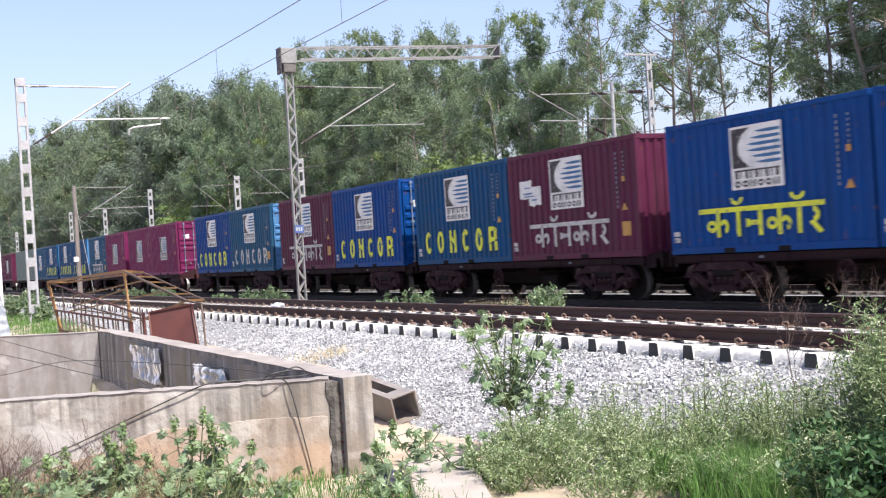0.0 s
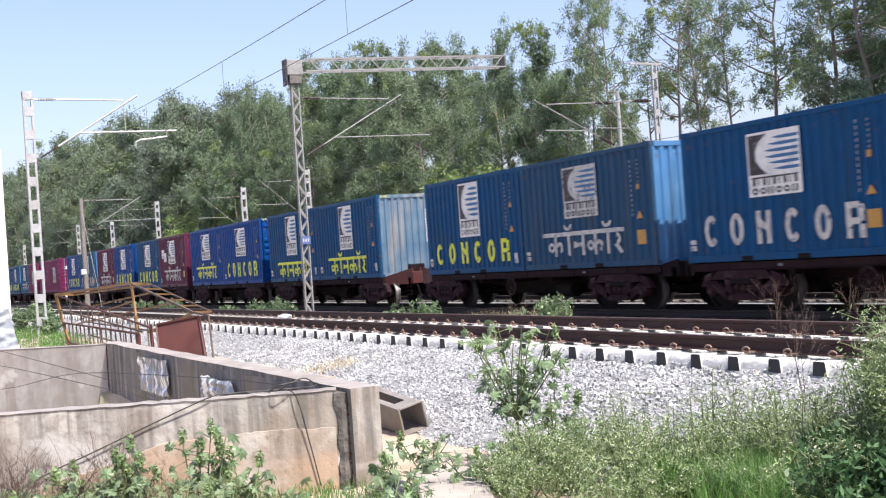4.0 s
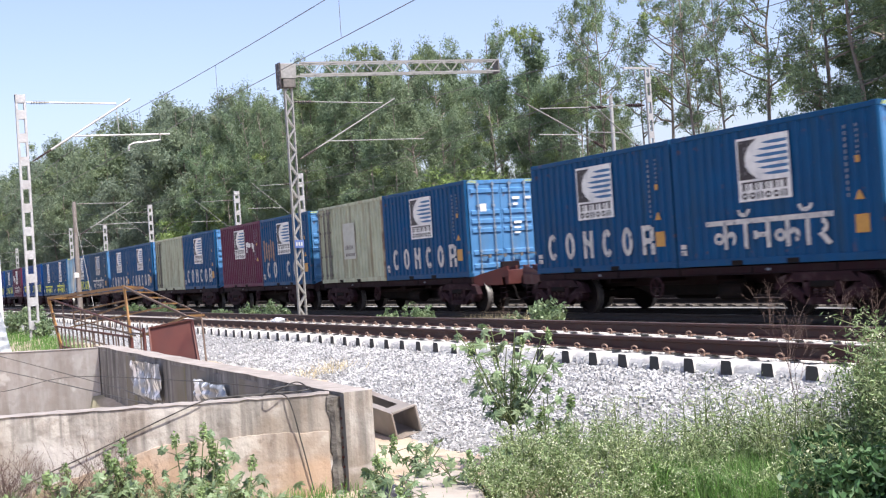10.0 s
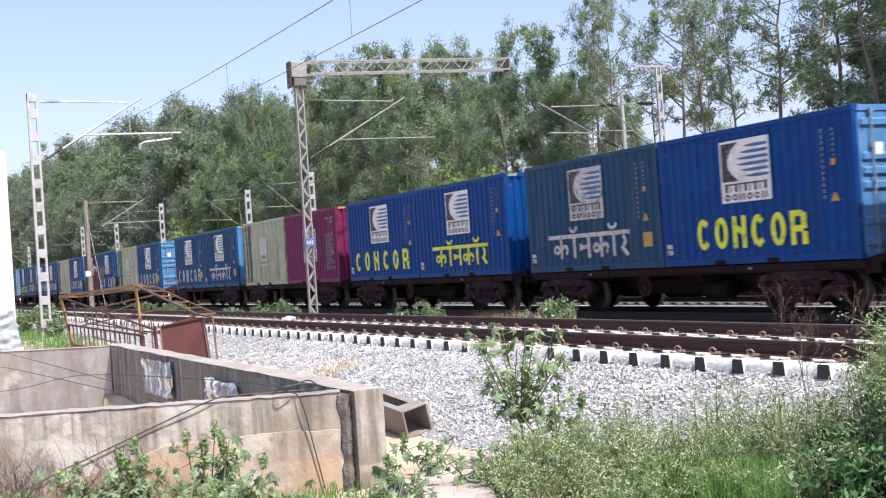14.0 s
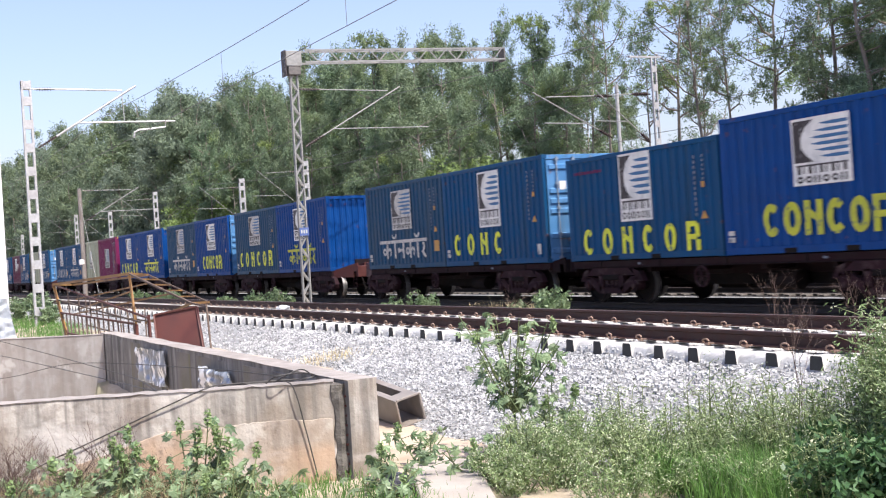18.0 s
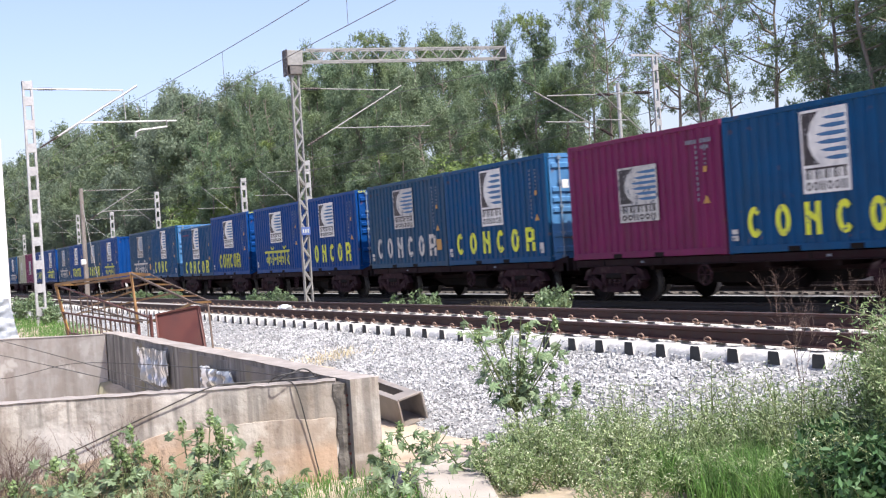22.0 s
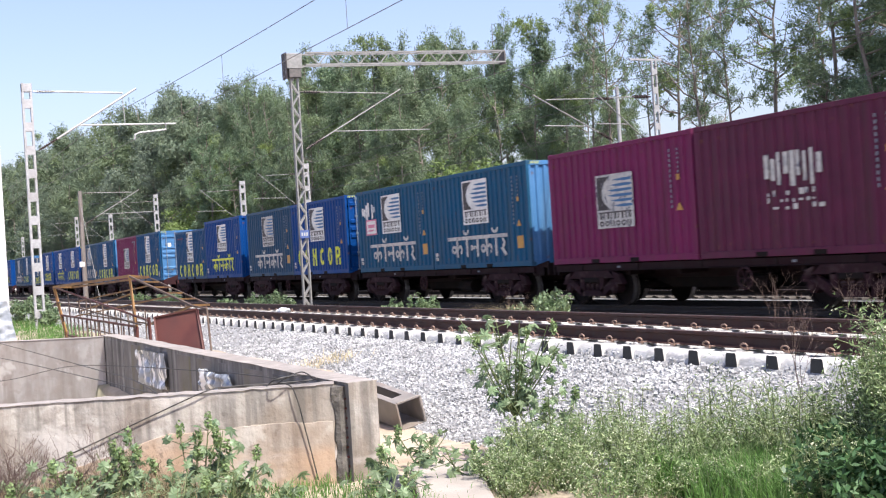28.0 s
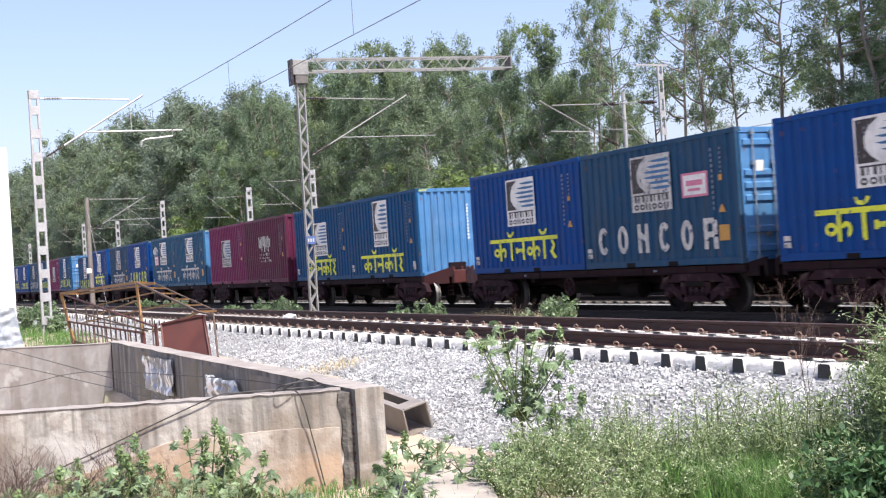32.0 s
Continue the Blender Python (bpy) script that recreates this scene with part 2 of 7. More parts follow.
M_SLAB = shade("pale_cement_slab", (0.29, 0.26, 0.225), (0.39, 0.355, 0.315), 0.9, scale=4, bump=0.2, dirt=(0.35, 0.28, 0.22), dirt_scale=2)
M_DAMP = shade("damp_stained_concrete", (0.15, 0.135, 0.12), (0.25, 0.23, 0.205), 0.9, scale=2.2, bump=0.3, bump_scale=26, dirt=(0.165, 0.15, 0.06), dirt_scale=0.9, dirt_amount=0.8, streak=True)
M_BAG = shade("black_plastic_bag", (0.02, 0.02, 0.025), (0.06, 0.06, 0.07), 0.3, scale=5, bump=0.4, bump_scale=12)
M_POD = shade("pale_green_seed_pod", (0.15, 0.235, 0.085), (0.27, 0.36, 0.16), 0.6, scale=9, vary=0.3, island=True, trans=0.25)
M_STEM = shade("green_stem", (0.09, 0.13, 0.05), (0.16, 0.19, 0.08), 0.7, scale=5)
M_DRY = shade("dry_stalk", (0.06, 0.038, 0.032), (0.12, 0.08, 0.065), 0.8, scale=5)
M_BROWNGRASS = shade("brown_dry_grass", (0.15, 0.115, 0.065), (0.27, 0.22, 0.13), 0.85, scale=6, vary=0.3, island=True)
M_STRAW = shade("dry_straw", (0.44, 0.37, 0.21), (0.58, 0.50, 0.32), 0.85, scale=6, vary=0.25, island=True)
M_BARK = shade("pale_eucalyptus_bark", (0.13, 0.112, 0.095), (0.31, 0.275, 0.24), 0.85, scale=1.5, bump=0.3, bump_scale=14, dirt=(0.08, 0.06, 0.05), dirt_scale=0.7, dirt_amount=0.6)
M_CAGE = shade("yellow_primer_steel", (0.20, 0.10, 0.028), (0.30, 0.16, 0.042), 0.65, scale=8, dirt=(0.075, 0.038, 0.026), dirt_scale=1.6, dirt_amount=1.0)
M_RUST = shade("rust_red_sheet", (0.080, 0.022, 0.017), (0.128, 0.038, 0.029), 0.65, scale=3, dirt=(0.07, 0.03, 0.025), dirt_scale=1.2, dirt_amount=0.6, bump=0.1)
M_CABLE = shade("black_cable", (0.02, 0.02, 0.02), (0.05, 0.045, 0.04), 0.6, scale=10)
M_WIRE = shade("weathered_copper_wire", (0.10, 0.095, 0.09), (0.18, 0.17, 0.16), 0.5, 0.4, scale=10)
M_INS = shade("dark_glazed_insulator", (0.0275, 0.0165, 0.0138), (0.0495, 0.0303, 0.0248), 0.3, scale=10)
M_PLASTIC = shade("crumpled_white_plastic", (0.20, 0.225, 0.25), (0.32, 0.35, 0.38), 0.35, scale=7, bump=0.8, bump_scale=9, dirt=(0.46, 0.48, 0.50), dirt_scale=3.0, dirt_amount=0.6)
# layers paint the creases' shade and the white glints of the folds
M_FOIL = shade("foil_with_painted_folds", (0.23, 0.2587, 0.299), (0.3795, 0.4082, 0.4485), 0.3, 0.2, scale=5, bump=0.2, bump_scale=14, layers=(((0.09, 0.10, 0.115), (4.5, 1, 0.9), 1.4, 0.50, 0.58, 0.6), ((0.88, 0.89, 0.90), (9, 1, 1.7), 1.5, 0.535, 0.57, 0.95)))
M_TUBE = shade("dull_galvanised_tube", (0.20, 0.203, 0.198), (0.30, 0.303, 0.295), 0.6, 0.25, scale=12, dirt=(0.17, 0.155, 0.14), dirt_scale=2, dirt_amount=0.4)
# grimy tops, also darkened in colour to offset the strong sun
M_WALL_TOP = shade("grimy_wall_top", (0.24, 0.215, 0.195), (0.37, 0.34, 0.312), 0.94, scale=6, bump=0.3, bump_scale=40, dirt=(0.17, 0.145, 0.125), dirt_scale=1.3, dirt_amount=0.6)
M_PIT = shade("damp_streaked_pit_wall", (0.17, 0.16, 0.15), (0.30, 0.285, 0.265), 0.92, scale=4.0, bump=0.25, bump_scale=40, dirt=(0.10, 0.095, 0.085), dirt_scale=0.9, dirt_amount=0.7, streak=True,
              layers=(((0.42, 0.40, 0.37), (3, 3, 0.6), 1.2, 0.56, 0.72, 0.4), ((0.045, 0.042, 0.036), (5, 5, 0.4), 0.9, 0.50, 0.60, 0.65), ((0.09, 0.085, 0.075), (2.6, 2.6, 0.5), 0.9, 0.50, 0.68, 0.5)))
M_HEAP = shade("white_stone_heap", (0.50, 0.52, 0.55), (0.60, 0.61, 0.63), 0.6, scale=6, bump=0.7, bump_scale=8)
# sill red darkened and cooled: its shade sits in the colour
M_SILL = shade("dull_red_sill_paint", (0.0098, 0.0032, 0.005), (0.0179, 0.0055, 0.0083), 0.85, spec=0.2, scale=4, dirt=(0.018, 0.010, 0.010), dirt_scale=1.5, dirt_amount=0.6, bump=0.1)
M_WINDOW = shade("dark_window_glass", (0.02, 0.025, 0.03), (0.04, 0.045, 0.05), 0.1, scale=3)
M_BLUEFRAME = shade("blue_window_frame", (0.06, 0.20, 0.42), (0.10, 0.28, 0.5), 0.6, scale=5)
M_RENDERED = shade("pale_cement_render", (0.2772, 0.2653, 0.2534), (0.3643, 0.3524, 0.3366), 0.93, scale=3.0, bump=0.2, bump_scale=40, dirt=(0.34, 0.29, 0.25), dirt_scale=0.9, dirt_amount=0.6,
                   layers=(((0.20, 0.18, 0.165), (1.4, 1.4, 1), 1.6, 0.50, 0.58, 0.5), ((0.25, 0.22, 0.20), (1, 1, 1), 7.0, 0.52, 0.62, 0.5), ((0.20, 0.175, 0.155), (4, 4, 0.5), 1.1, 0.50, 0.68, 0.75), ((0.30, 0.27, 0.25), (1, 1, 1.6), 2.6, 0.52, 0.60, 0.45), ((0.52, 0.505, 0.48), (1, 1, 1), 2.2, 0.58, 0.66, 0.6)))
M_WALL_LOW = shade("soil_stained_concrete", (0.3264, 0.2915, 0.2436), (0.4998, 0.4614, 0.4043), 0.94, scale=4.0, bump=0.45, bump_scale=22, dirt=(0.37, 0.26, 0.165), dirt_scale=0.9, dirt_amount=0.75,
                   layers=(((0.27, 0.205, 0.15), (1, 1, 1), 4.5, 0.50, 0.62, 0.5), ((0.15, 0.115, 0.09), (5, 5, 0.5), 1.2, 0.5, 0.7, 0.8), ((0.46, 0.31, 0.20), (0.7, 0.7, 1.4), 0.9, 0.48, 0.62, 0.7), ((0.50, 0.46, 0.42), (0.8, 0.8, 2.0), 1.3, 0.58, 0.68, 0.6), ((0.12, 0.09, 0.07), (1, 1, 1), 8.0, 0.6, 0.72, 0.6)))
M_BOARD = shade("white_painted_board", (0.58, 0.58, 0.58), (0.68, 0.68, 0.68), 0.7, scale=2, dirt=(0.6, 0.58, 0.55), dirt_scale=1, dirt_amount=0.3)
M_BOX = shade("grey_painted_steel_duct", (0.20, 0.18, 0.16), (0.30, 0.27, 0.24), 0.6, 0.1, scale=5, dirt=(0.14, 0.09, 0.06), dirt_scale=2, dirt_amount=0.5)
M_SHED = shade("grey_cement_render", (0.20, 0.215, 0.22), (0.30, 0.315, 0.32), 0.8, scale=1.5, dirt=(0.18, 0.17, 0.16), dirt_scale=0.4, dirt_amount=0.5)
M_OLDSLEEPER = shade("oily_old_concrete", (0.05, 0.045, 0.04), (0.13, 0.115, 0.10), 0.9, scale=4, bump=0.2)
M_END = shade("black_sleeper_end", (0.02, 0.02, 0.02), (0.045, 0.043, 0.04), 0.7, scale=12, bump=0.2)
M_FAINT = shade("faint_grey_stencil", (0.12, 0.144, 0.184), (0.216, 0.24, 0.28), 0.7, scale=9)
M_MAST = shade("weathered_brown_grey_steel", (0.17, 0.15, 0.135), (0.27, 0.245, 0.225), 0.6, 0.25, scale=9, dirt=(0.12, 0.085, 0.065), dirt_scale=1.5, dirt_amount=0.5)
M_RUSTPOST = shade("rusting_cream_post", (0.11, 0.05, 0.03), (0.34, 0.30, 0.21), 0.8, scale=2.2, dirt=(0.12, 0.05, 0.03), dirt_scale=3, dirt_amount=0.7)
M_PALE = shade("faded_pale_paint", (0.36, 0.38, 0.34), (0.46, 0.48, 0.43), 0.7, scale=6, dirt=(0.28, 0.27, 0.2), dirt_scale=2, dirt_amount=0.5)
M_PLATE = shade("blue_enamel_plate", (0.06, 0.096, 0.252), (0.084, 0.132, 0.3), 0.5, scale=8)


# ---- mesh helpers ----
def part(name, bm, material, parent=None, label=""):
    me = bm
    if isinstance(bm, bmesh.types.BMesh):
        me = bpy.data.meshes.new(name)
        bm.to_mesh(me)
        bm.free()
    if material is not None and not me.materials:
        me.materials.append(material)
    ob = new(name, me)
    ob.parent = parent
    if label:
        ob["label"] = label
    return ob


def raw(name, verts, faces, material, smooth=False):
    me = bpy.data.meshes.new(name)
    me.from_pydata(verts, [], faces)
    me.materials.append(material)
    if smooth:
        me.shade_smooth()
    return me


def box(bm, x0, x1, y0, y1, z0, z1):
    v = [bm.verts.new((x, y, z)) for x in (x0, x1) for y in (y0, y1) for z in (z0, z1)]
    for f in ((0, 1, 3, 2), (4, 6, 7, 5), (0, 4, 5, 1), (2, 3, 7, 6), (0, 2, 6, 4), (1, 5, 7, 3)):
        bm.faces.new([v[i] for i in f])
    return v


def bevelled(x0, x1, y0, y1, z0, z1, r=0.01, seg=1):
    bm = bmesh.new()
    box(bm, x0, x1, y0, y1, z0, z1)
    bmesh.ops.bevel(bm, geom=bm.edges[:], offset=r, segments=seg, affect="EDGES")
    return bm


def rod(bm, a, b, r, seg=8, r2=None):
    """A round bar from a to b."""
    a, b = Vector(a), Vector(b)
    q = (b - a).to_track_quat("Z", "Y")
    rings = []
    for p, rr in ((a, r), (b, r if r2 is None else r2)):
        rings.append([bm.verts.new(p + q @ Vector((rr * math.cos(k * math.tau / seg), rr * math.sin(k * math.tau / seg), 0))) for k in range(seg)])
    for k in range(seg):
        bm.faces.new((rings[0][k], rings[0][(k + 1) % seg], rings[1][(k + 1) % seg], rings[1][k]))
    bm.faces.new(rings[0][::-1])
    bm.faces.new(rings[1])


def bar(bm, a, b, w, h):
    """A square bar from a to b."""
    a, b = Vector(a), Vector(b)
    q = (b - a).to_track_quat("Z", "Y")
    rings = [[bm.verts.new(p + q @ Vector((x * w / 2, y * h / 2, 0))) for x, y in ((-1, -1), (1, -1), (1, 1), (-1, 1))] for p in (a, b)]
    for k in range(4):
        bm.faces.new((rings[0][k], rings[0][(k + 1) % 4], rings[1][(k + 1) % 4], rings[1][k]))
    bm.faces.new(rings[0][::-1])
    bm.faces.new(rings[1])


def rope(bm, pts, r, seg=6):
    """A bent round cable through pts."""
    pts = [Vector(p) for p in pts]
    last = None
    for i, p in enumerate(pts):
        d = (pts[min(i + 1, len(pts) - 1)] - pts[max(i - 1, 0)]).normalized()
        q = d.to_track_quat("Z", "Y")
        ring = [bm.verts.new(p + q @ Vector((r * math.cos(k * math.tau / seg), r * math.sin(k * math.tau / seg), 0))) for k in range(seg)]
        if last:
            for k in range(seg):
                bm.faces.new((last[k], last[(k + 1) % seg], ring[(k + 1) % seg], ring[k]))
        last = ring


def disc(bm, c, r, y0, y1, seg=24, inner=0.0):
    """A wheel-like ring or disc about the y axis."""
    def ring(rr, y):
        return [bm.verts.new((c[0] + rr * math.cos(k * math.tau / seg), y, c[2] + rr * math.sin(k * math.tau / seg))) for k in range(seg)]
    a, b = ring(r, y0), ring(r, y1)
    for k in range(seg):
        bm.faces.new((a[k], b[k], b[(k + 1) % seg], a[(k + 1) % seg]))
    if inner:
        c0, c1 = ring(inner, y0), ring(inner, y1)
        for k in range(seg):
            j = (k + 1) % seg
            bm.faces.new((a[k], a[j], c0[j], c0[k]))
            bm.faces.new((b[j], b[k], c1[k], c1[j]))
            bm.faces.new((c0[k], c0[j], c1[j], c1[k]))
    else:
        bm.faces.new(a)
        bm.faces.new(b[::-1])


def prism(bm, pts, y0, y1):
    """An outline in x and z, drawn out along y."""
    a = [bm.verts.new((x, y0, z)) for x, z in pts]
    b = [bm.verts.new((x, y1, z)) for x, z in pts]
    n = len(pts)
    for k in range(n):
        bm.faces.new((a[k], a[(k + 1) % n], b[(k + 1) % n], b[k]))
    bm.faces.new(a[::-1])
    bm.faces.new(b)


def thing(name, label, category, group="", kind=""):
    return tagged(new(name), label, category, group, kind)


# ---- ground ----
def ground_z(x, y):
    z = np.interp(y, [-40, 3.6, 5.2, 8, 11.5, 13, 26, 29, 400], [-0.55, -0.55, -0.50, -0.35, -0.35, -0.42, -0.42, -0.30, -0.20])
    front, left = -10.78 + (y - 3.98) * 0.417, -23.72 + (y - 4.42) * 0.792
    pit = np.clip((front - 0.12 - x) / 0.3, 0, 1) * np.clip((x - left + 0.1) / 0.3, 0, 1) * np.clip((4.3 - y) / 0.25, 0, 1) * np.clip((y + 1.5) / 0.5, 0, 1)
    back = np.clip((-15.0 - x) / 3, 0, 1) * np.clip((y - 4.6) / 0.4, 0, 1) * np.clip((8 - y) / 1.5, 0, 1)
    return z - 1.6 * pit + 0.30 * back + 0.035 * np.sin(x * 1.3 + 0.7 * y) * np.cos(y * 1.7 - 0.4 * x)


xs = np.unique(np.concatenate([np.linspace(-4000, -300, 14), np.linspace(-300, -60, 60), np.linspace(-60, 20, 200), np.linspace(20, 300, 30), np.linspace(300, 4000, 12)]))
ys = np.unique(np.concatenate([np.linspace(-4000, -40, 10), np.linspace(-40, -2, 20), np.linspace(-2, 16, 84), np.linspace(16, 80, 50), np.linspace(80, 4000, 16)]))
gx, gy = np.meshgrid(xs, ys, indexing="ij")
gz = ground_z(gx, gy)
near = (np.abs(gx) < 300) & (np.abs(gy) < 80)
gz = np.where(near, gz, np.where(gy > 0, -0.25, -0.55))
ny = len(ys)
gv = np.stack([gx, gy, gz], -1).reshape(-1, 3).tolist()
gf = [(i * ny + j, (i + 1) * ny + j, (i + 1) * ny + j + 1, i * ny + j + 1) for i in range(len(xs) - 1) for j in range(ny - 1)]
tagged(new("ground", raw("ground", gv, gf, M_SOIL, True)), "dry sandy soil with patches of green growth", "ground", kind="structure")


def bed(name, profile, x0, x1, material, label, step=0.5, rough=0.014):
    """A long ballast bed: a cross profile of (y, z) along x, with an uneven surface."""
    prof = []
    for (ya, za), (yb, zb) in zip(profile, profile[1:]):
        k = max(1, int(abs(yb - ya) / 0.22))
        prof += [(ya + (yb - ya) * i / k, za + (zb - za) * i / k) for i in range(k)]
    prof.append(profile[-1])
    cols = int((x1 - x0) / step)
    rng = np.random.default_rng(7)
    v = []
    for i in range(cols + 1):
        x = x0 + (x1 - x0) * i / cols
        for j, (y, z) in enumerate(prof):
            w = 0 if j in (0, len(prof) - 1) else 1
            v.append((x, y + w * 0.012 * math.sin(x * 0.9 + z * 5), z + w * rng.uniform(-rough, rough)))
    n = len(prof)
    f = [(i * n + j, (i + 1) * n + j, (i + 1) * n + j + 1, i * n + j + 1) for i in range(cols) for j in range(n - 1)]
    return tagged(new(name, raw(name, v, f, material, True)), label, "ballast", kind="structure")


RAIL_Z, NEAR_Y, TRAIN_Y, FAR_Y = 0.494, 9.301, 18.084, 22.7
SLEEPER_Z, STEP, FIRST = RAIL_Z - 0.178, 0.617, -8.811
bed("ballast_bed_near", [(5.45, -0.62), (6.3, -0.30), (7.7, 0.08), (7.90, SLEEPER_Z - 0.20), (8.12, SLEEPER_Z - 0.165), (8.22, SLEEPER_Z - 0.06), (8.6, SLEEPER_Z - 0.05), (10.5, SLEEPER_Z - 0.05), (11.3, 0.14), (12.9, -0.55)], -420, 60, M_BED,
    "pale crushed granite ballast under an empty track")
# added strip: stands for overexposed ballast between the sleeper ends
bed("stone_dust_fill", [(8.14, SLEEPER_Z - 0.17), (8.17, SLEEPER_Z - 0.07), (8.22, SLEEPER_Z - 0.022), (8.30, SLEEPER_Z - 0.014), (8.45, SLEEPER_Z - 0.02), (8.62, SLEEPER_Z - 0.03), (8.8, SLEEPER_Z - 0.10)], -80, 12, M_CRIB,
    "added pale fill for overexposed ballast between the sleeper ends", 0.11, 0.010)
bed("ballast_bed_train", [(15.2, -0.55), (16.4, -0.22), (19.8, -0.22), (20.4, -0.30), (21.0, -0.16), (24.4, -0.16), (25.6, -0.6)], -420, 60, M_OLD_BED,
    "oily ballast under the loaded track, darkened for the train's shade", 1.5)
bed("ballast_shoulder_far", [(19.9, -0.5), (20.25, -0.13), (20.9, -0.13), (21.2, -0.4)], -420, 60, M_BED, "pale ballast strip between two tracks", 1.0)


def rail_mesh(x0, x1, side, h=0.157):
    prof = [(-0.068, 0), (0.068, 0), (0.068, 0.012), (0.012, 0.03), (0.009, h - 0.05), (0.034, h - 0.036), (0.034, h - 0.006), (0.026, h), (-0.026, h), (-0.034, h - 0.006),
            (-0.034, h - 0.036), (-0.009, h - 0.05), (-0.012, 0.03), (-0.068, 0.012)]
    v = [(x, y, z) for x in (x0, x1) for y, z in prof]
    n = len(prof)
    f = [(k, (k + 1) % n, n + (k + 1) % n, n + k) for k in range(n)] + [tuple(range(n))[::-1], tuple(range(n, 2 * n))]
    me = raw("rail", v, f, side)
    me.materials.append(M_HEAD)
    me.polygons[7].material_index = 1
    return me


def sleeper_mesh():
    bm = bmesh.new()
    ring = []
    for y, zt, wb in ((-1.17, 0.0, 0.105), (-0.98, 0.0, 0.115), (-0.7, 0.0, 0.13), (-0.25, -0.03, 0.12), (0.25, -0.03, 0.12), (0.7, 0.0, 0.14), (0.98, 0.0, 0.115), (1.17, 0.0, 0.105)):
        ring.append([bm.verts.new((x, y, z)) for x, z in ((-wb, -0.23), (-wb * 0.74, zt - 0.012), (-wb * 0.64, zt), (wb * 0.64, zt), (wb * 0.74, zt - 0.012), (wb, -0.23))])
    for a, b in zip(ring, ring[1:]):
        for k in range(5):
            bm.faces.new((a[k], b[k], b[k + 1], a[k + 1]))
    bm.faces.new(ring[0])
    bm.faces.new(ring[-1][::-1])
    me = bpy.data.meshes.new("sleeper")
    bm.to_mesh(me)
    bm.free()
    me.materials.append(M_CONC)
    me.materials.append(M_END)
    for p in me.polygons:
        # both end faces take the near-black material
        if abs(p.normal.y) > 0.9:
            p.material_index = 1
    return me


def clip_mesh(side):
    """An elastic spring clip: a bent round bar on its cast shoulder."""
    bm = bmesh.new()
    s = side
    loop = [(-0.075, s * 0.075, 0.012)]
    for k in range(9):
        a = math.radians(200 - k * 32)
        loop.append((-0.012 + 0.052 * math.cos(a), s * (0.115 - 0.01 * k / 8), 0.040 + 0.027 * math.sin(a)))
    rope(bm, loop + [(0.075, s * 0.06, 0.020)], 0.0105, 5)
    box(bm, -0.03, 0.04, min(s * 0.075, s * 0.115), max(s * 0.075, s * 0.115), 0.0, 0.02)
    me = bpy.data.meshes.new("rail_clip")
    bm.to_mesh(me)
    bm.free()
    me.materials.append(M_CLIP)
    return me


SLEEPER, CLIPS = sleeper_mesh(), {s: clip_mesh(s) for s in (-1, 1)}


def track(name, y, z, x0, x1, parts_from, parts_to, label, clips=True):
    t = tagged(new(name), label, "railway track", kind="structure")
    t.location = (0, y, z)
    for s in (-1, 1):
        r = part("rail", rail_mesh(x0, x1, M_RAIL if clips else M_OILRAIL), None, t, "long rust-brown steel rail" if clips else "long oily black-brown steel rail")
        r.location = (0, s * 0.8715, -0.157)
    k0, k1 = int((x0 - FIRST) / STEP), int((x1 - FIRST) / STEP)
    rest_v, rest_f = [], []
    sv = [tuple(v.co) for v in SLEEPER.vertices]
    sf = [tuple(p.vertices) for p in SLEEPER.polygons]
    for k in range(k0, k1):
        x = FIRST + k * STEP
        if parts_from < x < parts_to:
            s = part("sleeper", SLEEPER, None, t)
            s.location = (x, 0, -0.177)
            if clips and x > -42:
                for side in (-1, 1):
                    c = part("rail_clip", CLIPS[-1], None, s)
                    c.location = (0, side * 0.8715, 0.012)
                if x > -30:
                    c = part("rail_clip", CLIPS[1], None, s)
                    c.location = (0, -0.8715, 0.012)
        else:
            o = len(rest_v)
            rest_v += [(a + x, b, c - 0.177) for a, b, c in sv]
            rest_f += [tuple(i + o for i in f) for f in sf]
    if rest_v:
        tagged(part("far_sleepers", raw("far_sleepers", rest_v, rest_f, M_CONC if clips else M_OLDSLEEPER), None, t), kind="stuff")
    return t


track("railway_track_near", NEAR_Y, RAIL_Z, -260, 20, -62, 2, "broad-gauge track of rusty rails on white concrete sleepers")
track("railway_track_loaded", TRAIN_Y, 0.0, -320, 40, 1, 2, "broad-gauge track with oily sleepers carrying the goods train", False)
track("railway_track_far", FAR_Y, 0.06, -250, 20, 1, 2, "third broad-gauge track beyond the goods train", False)


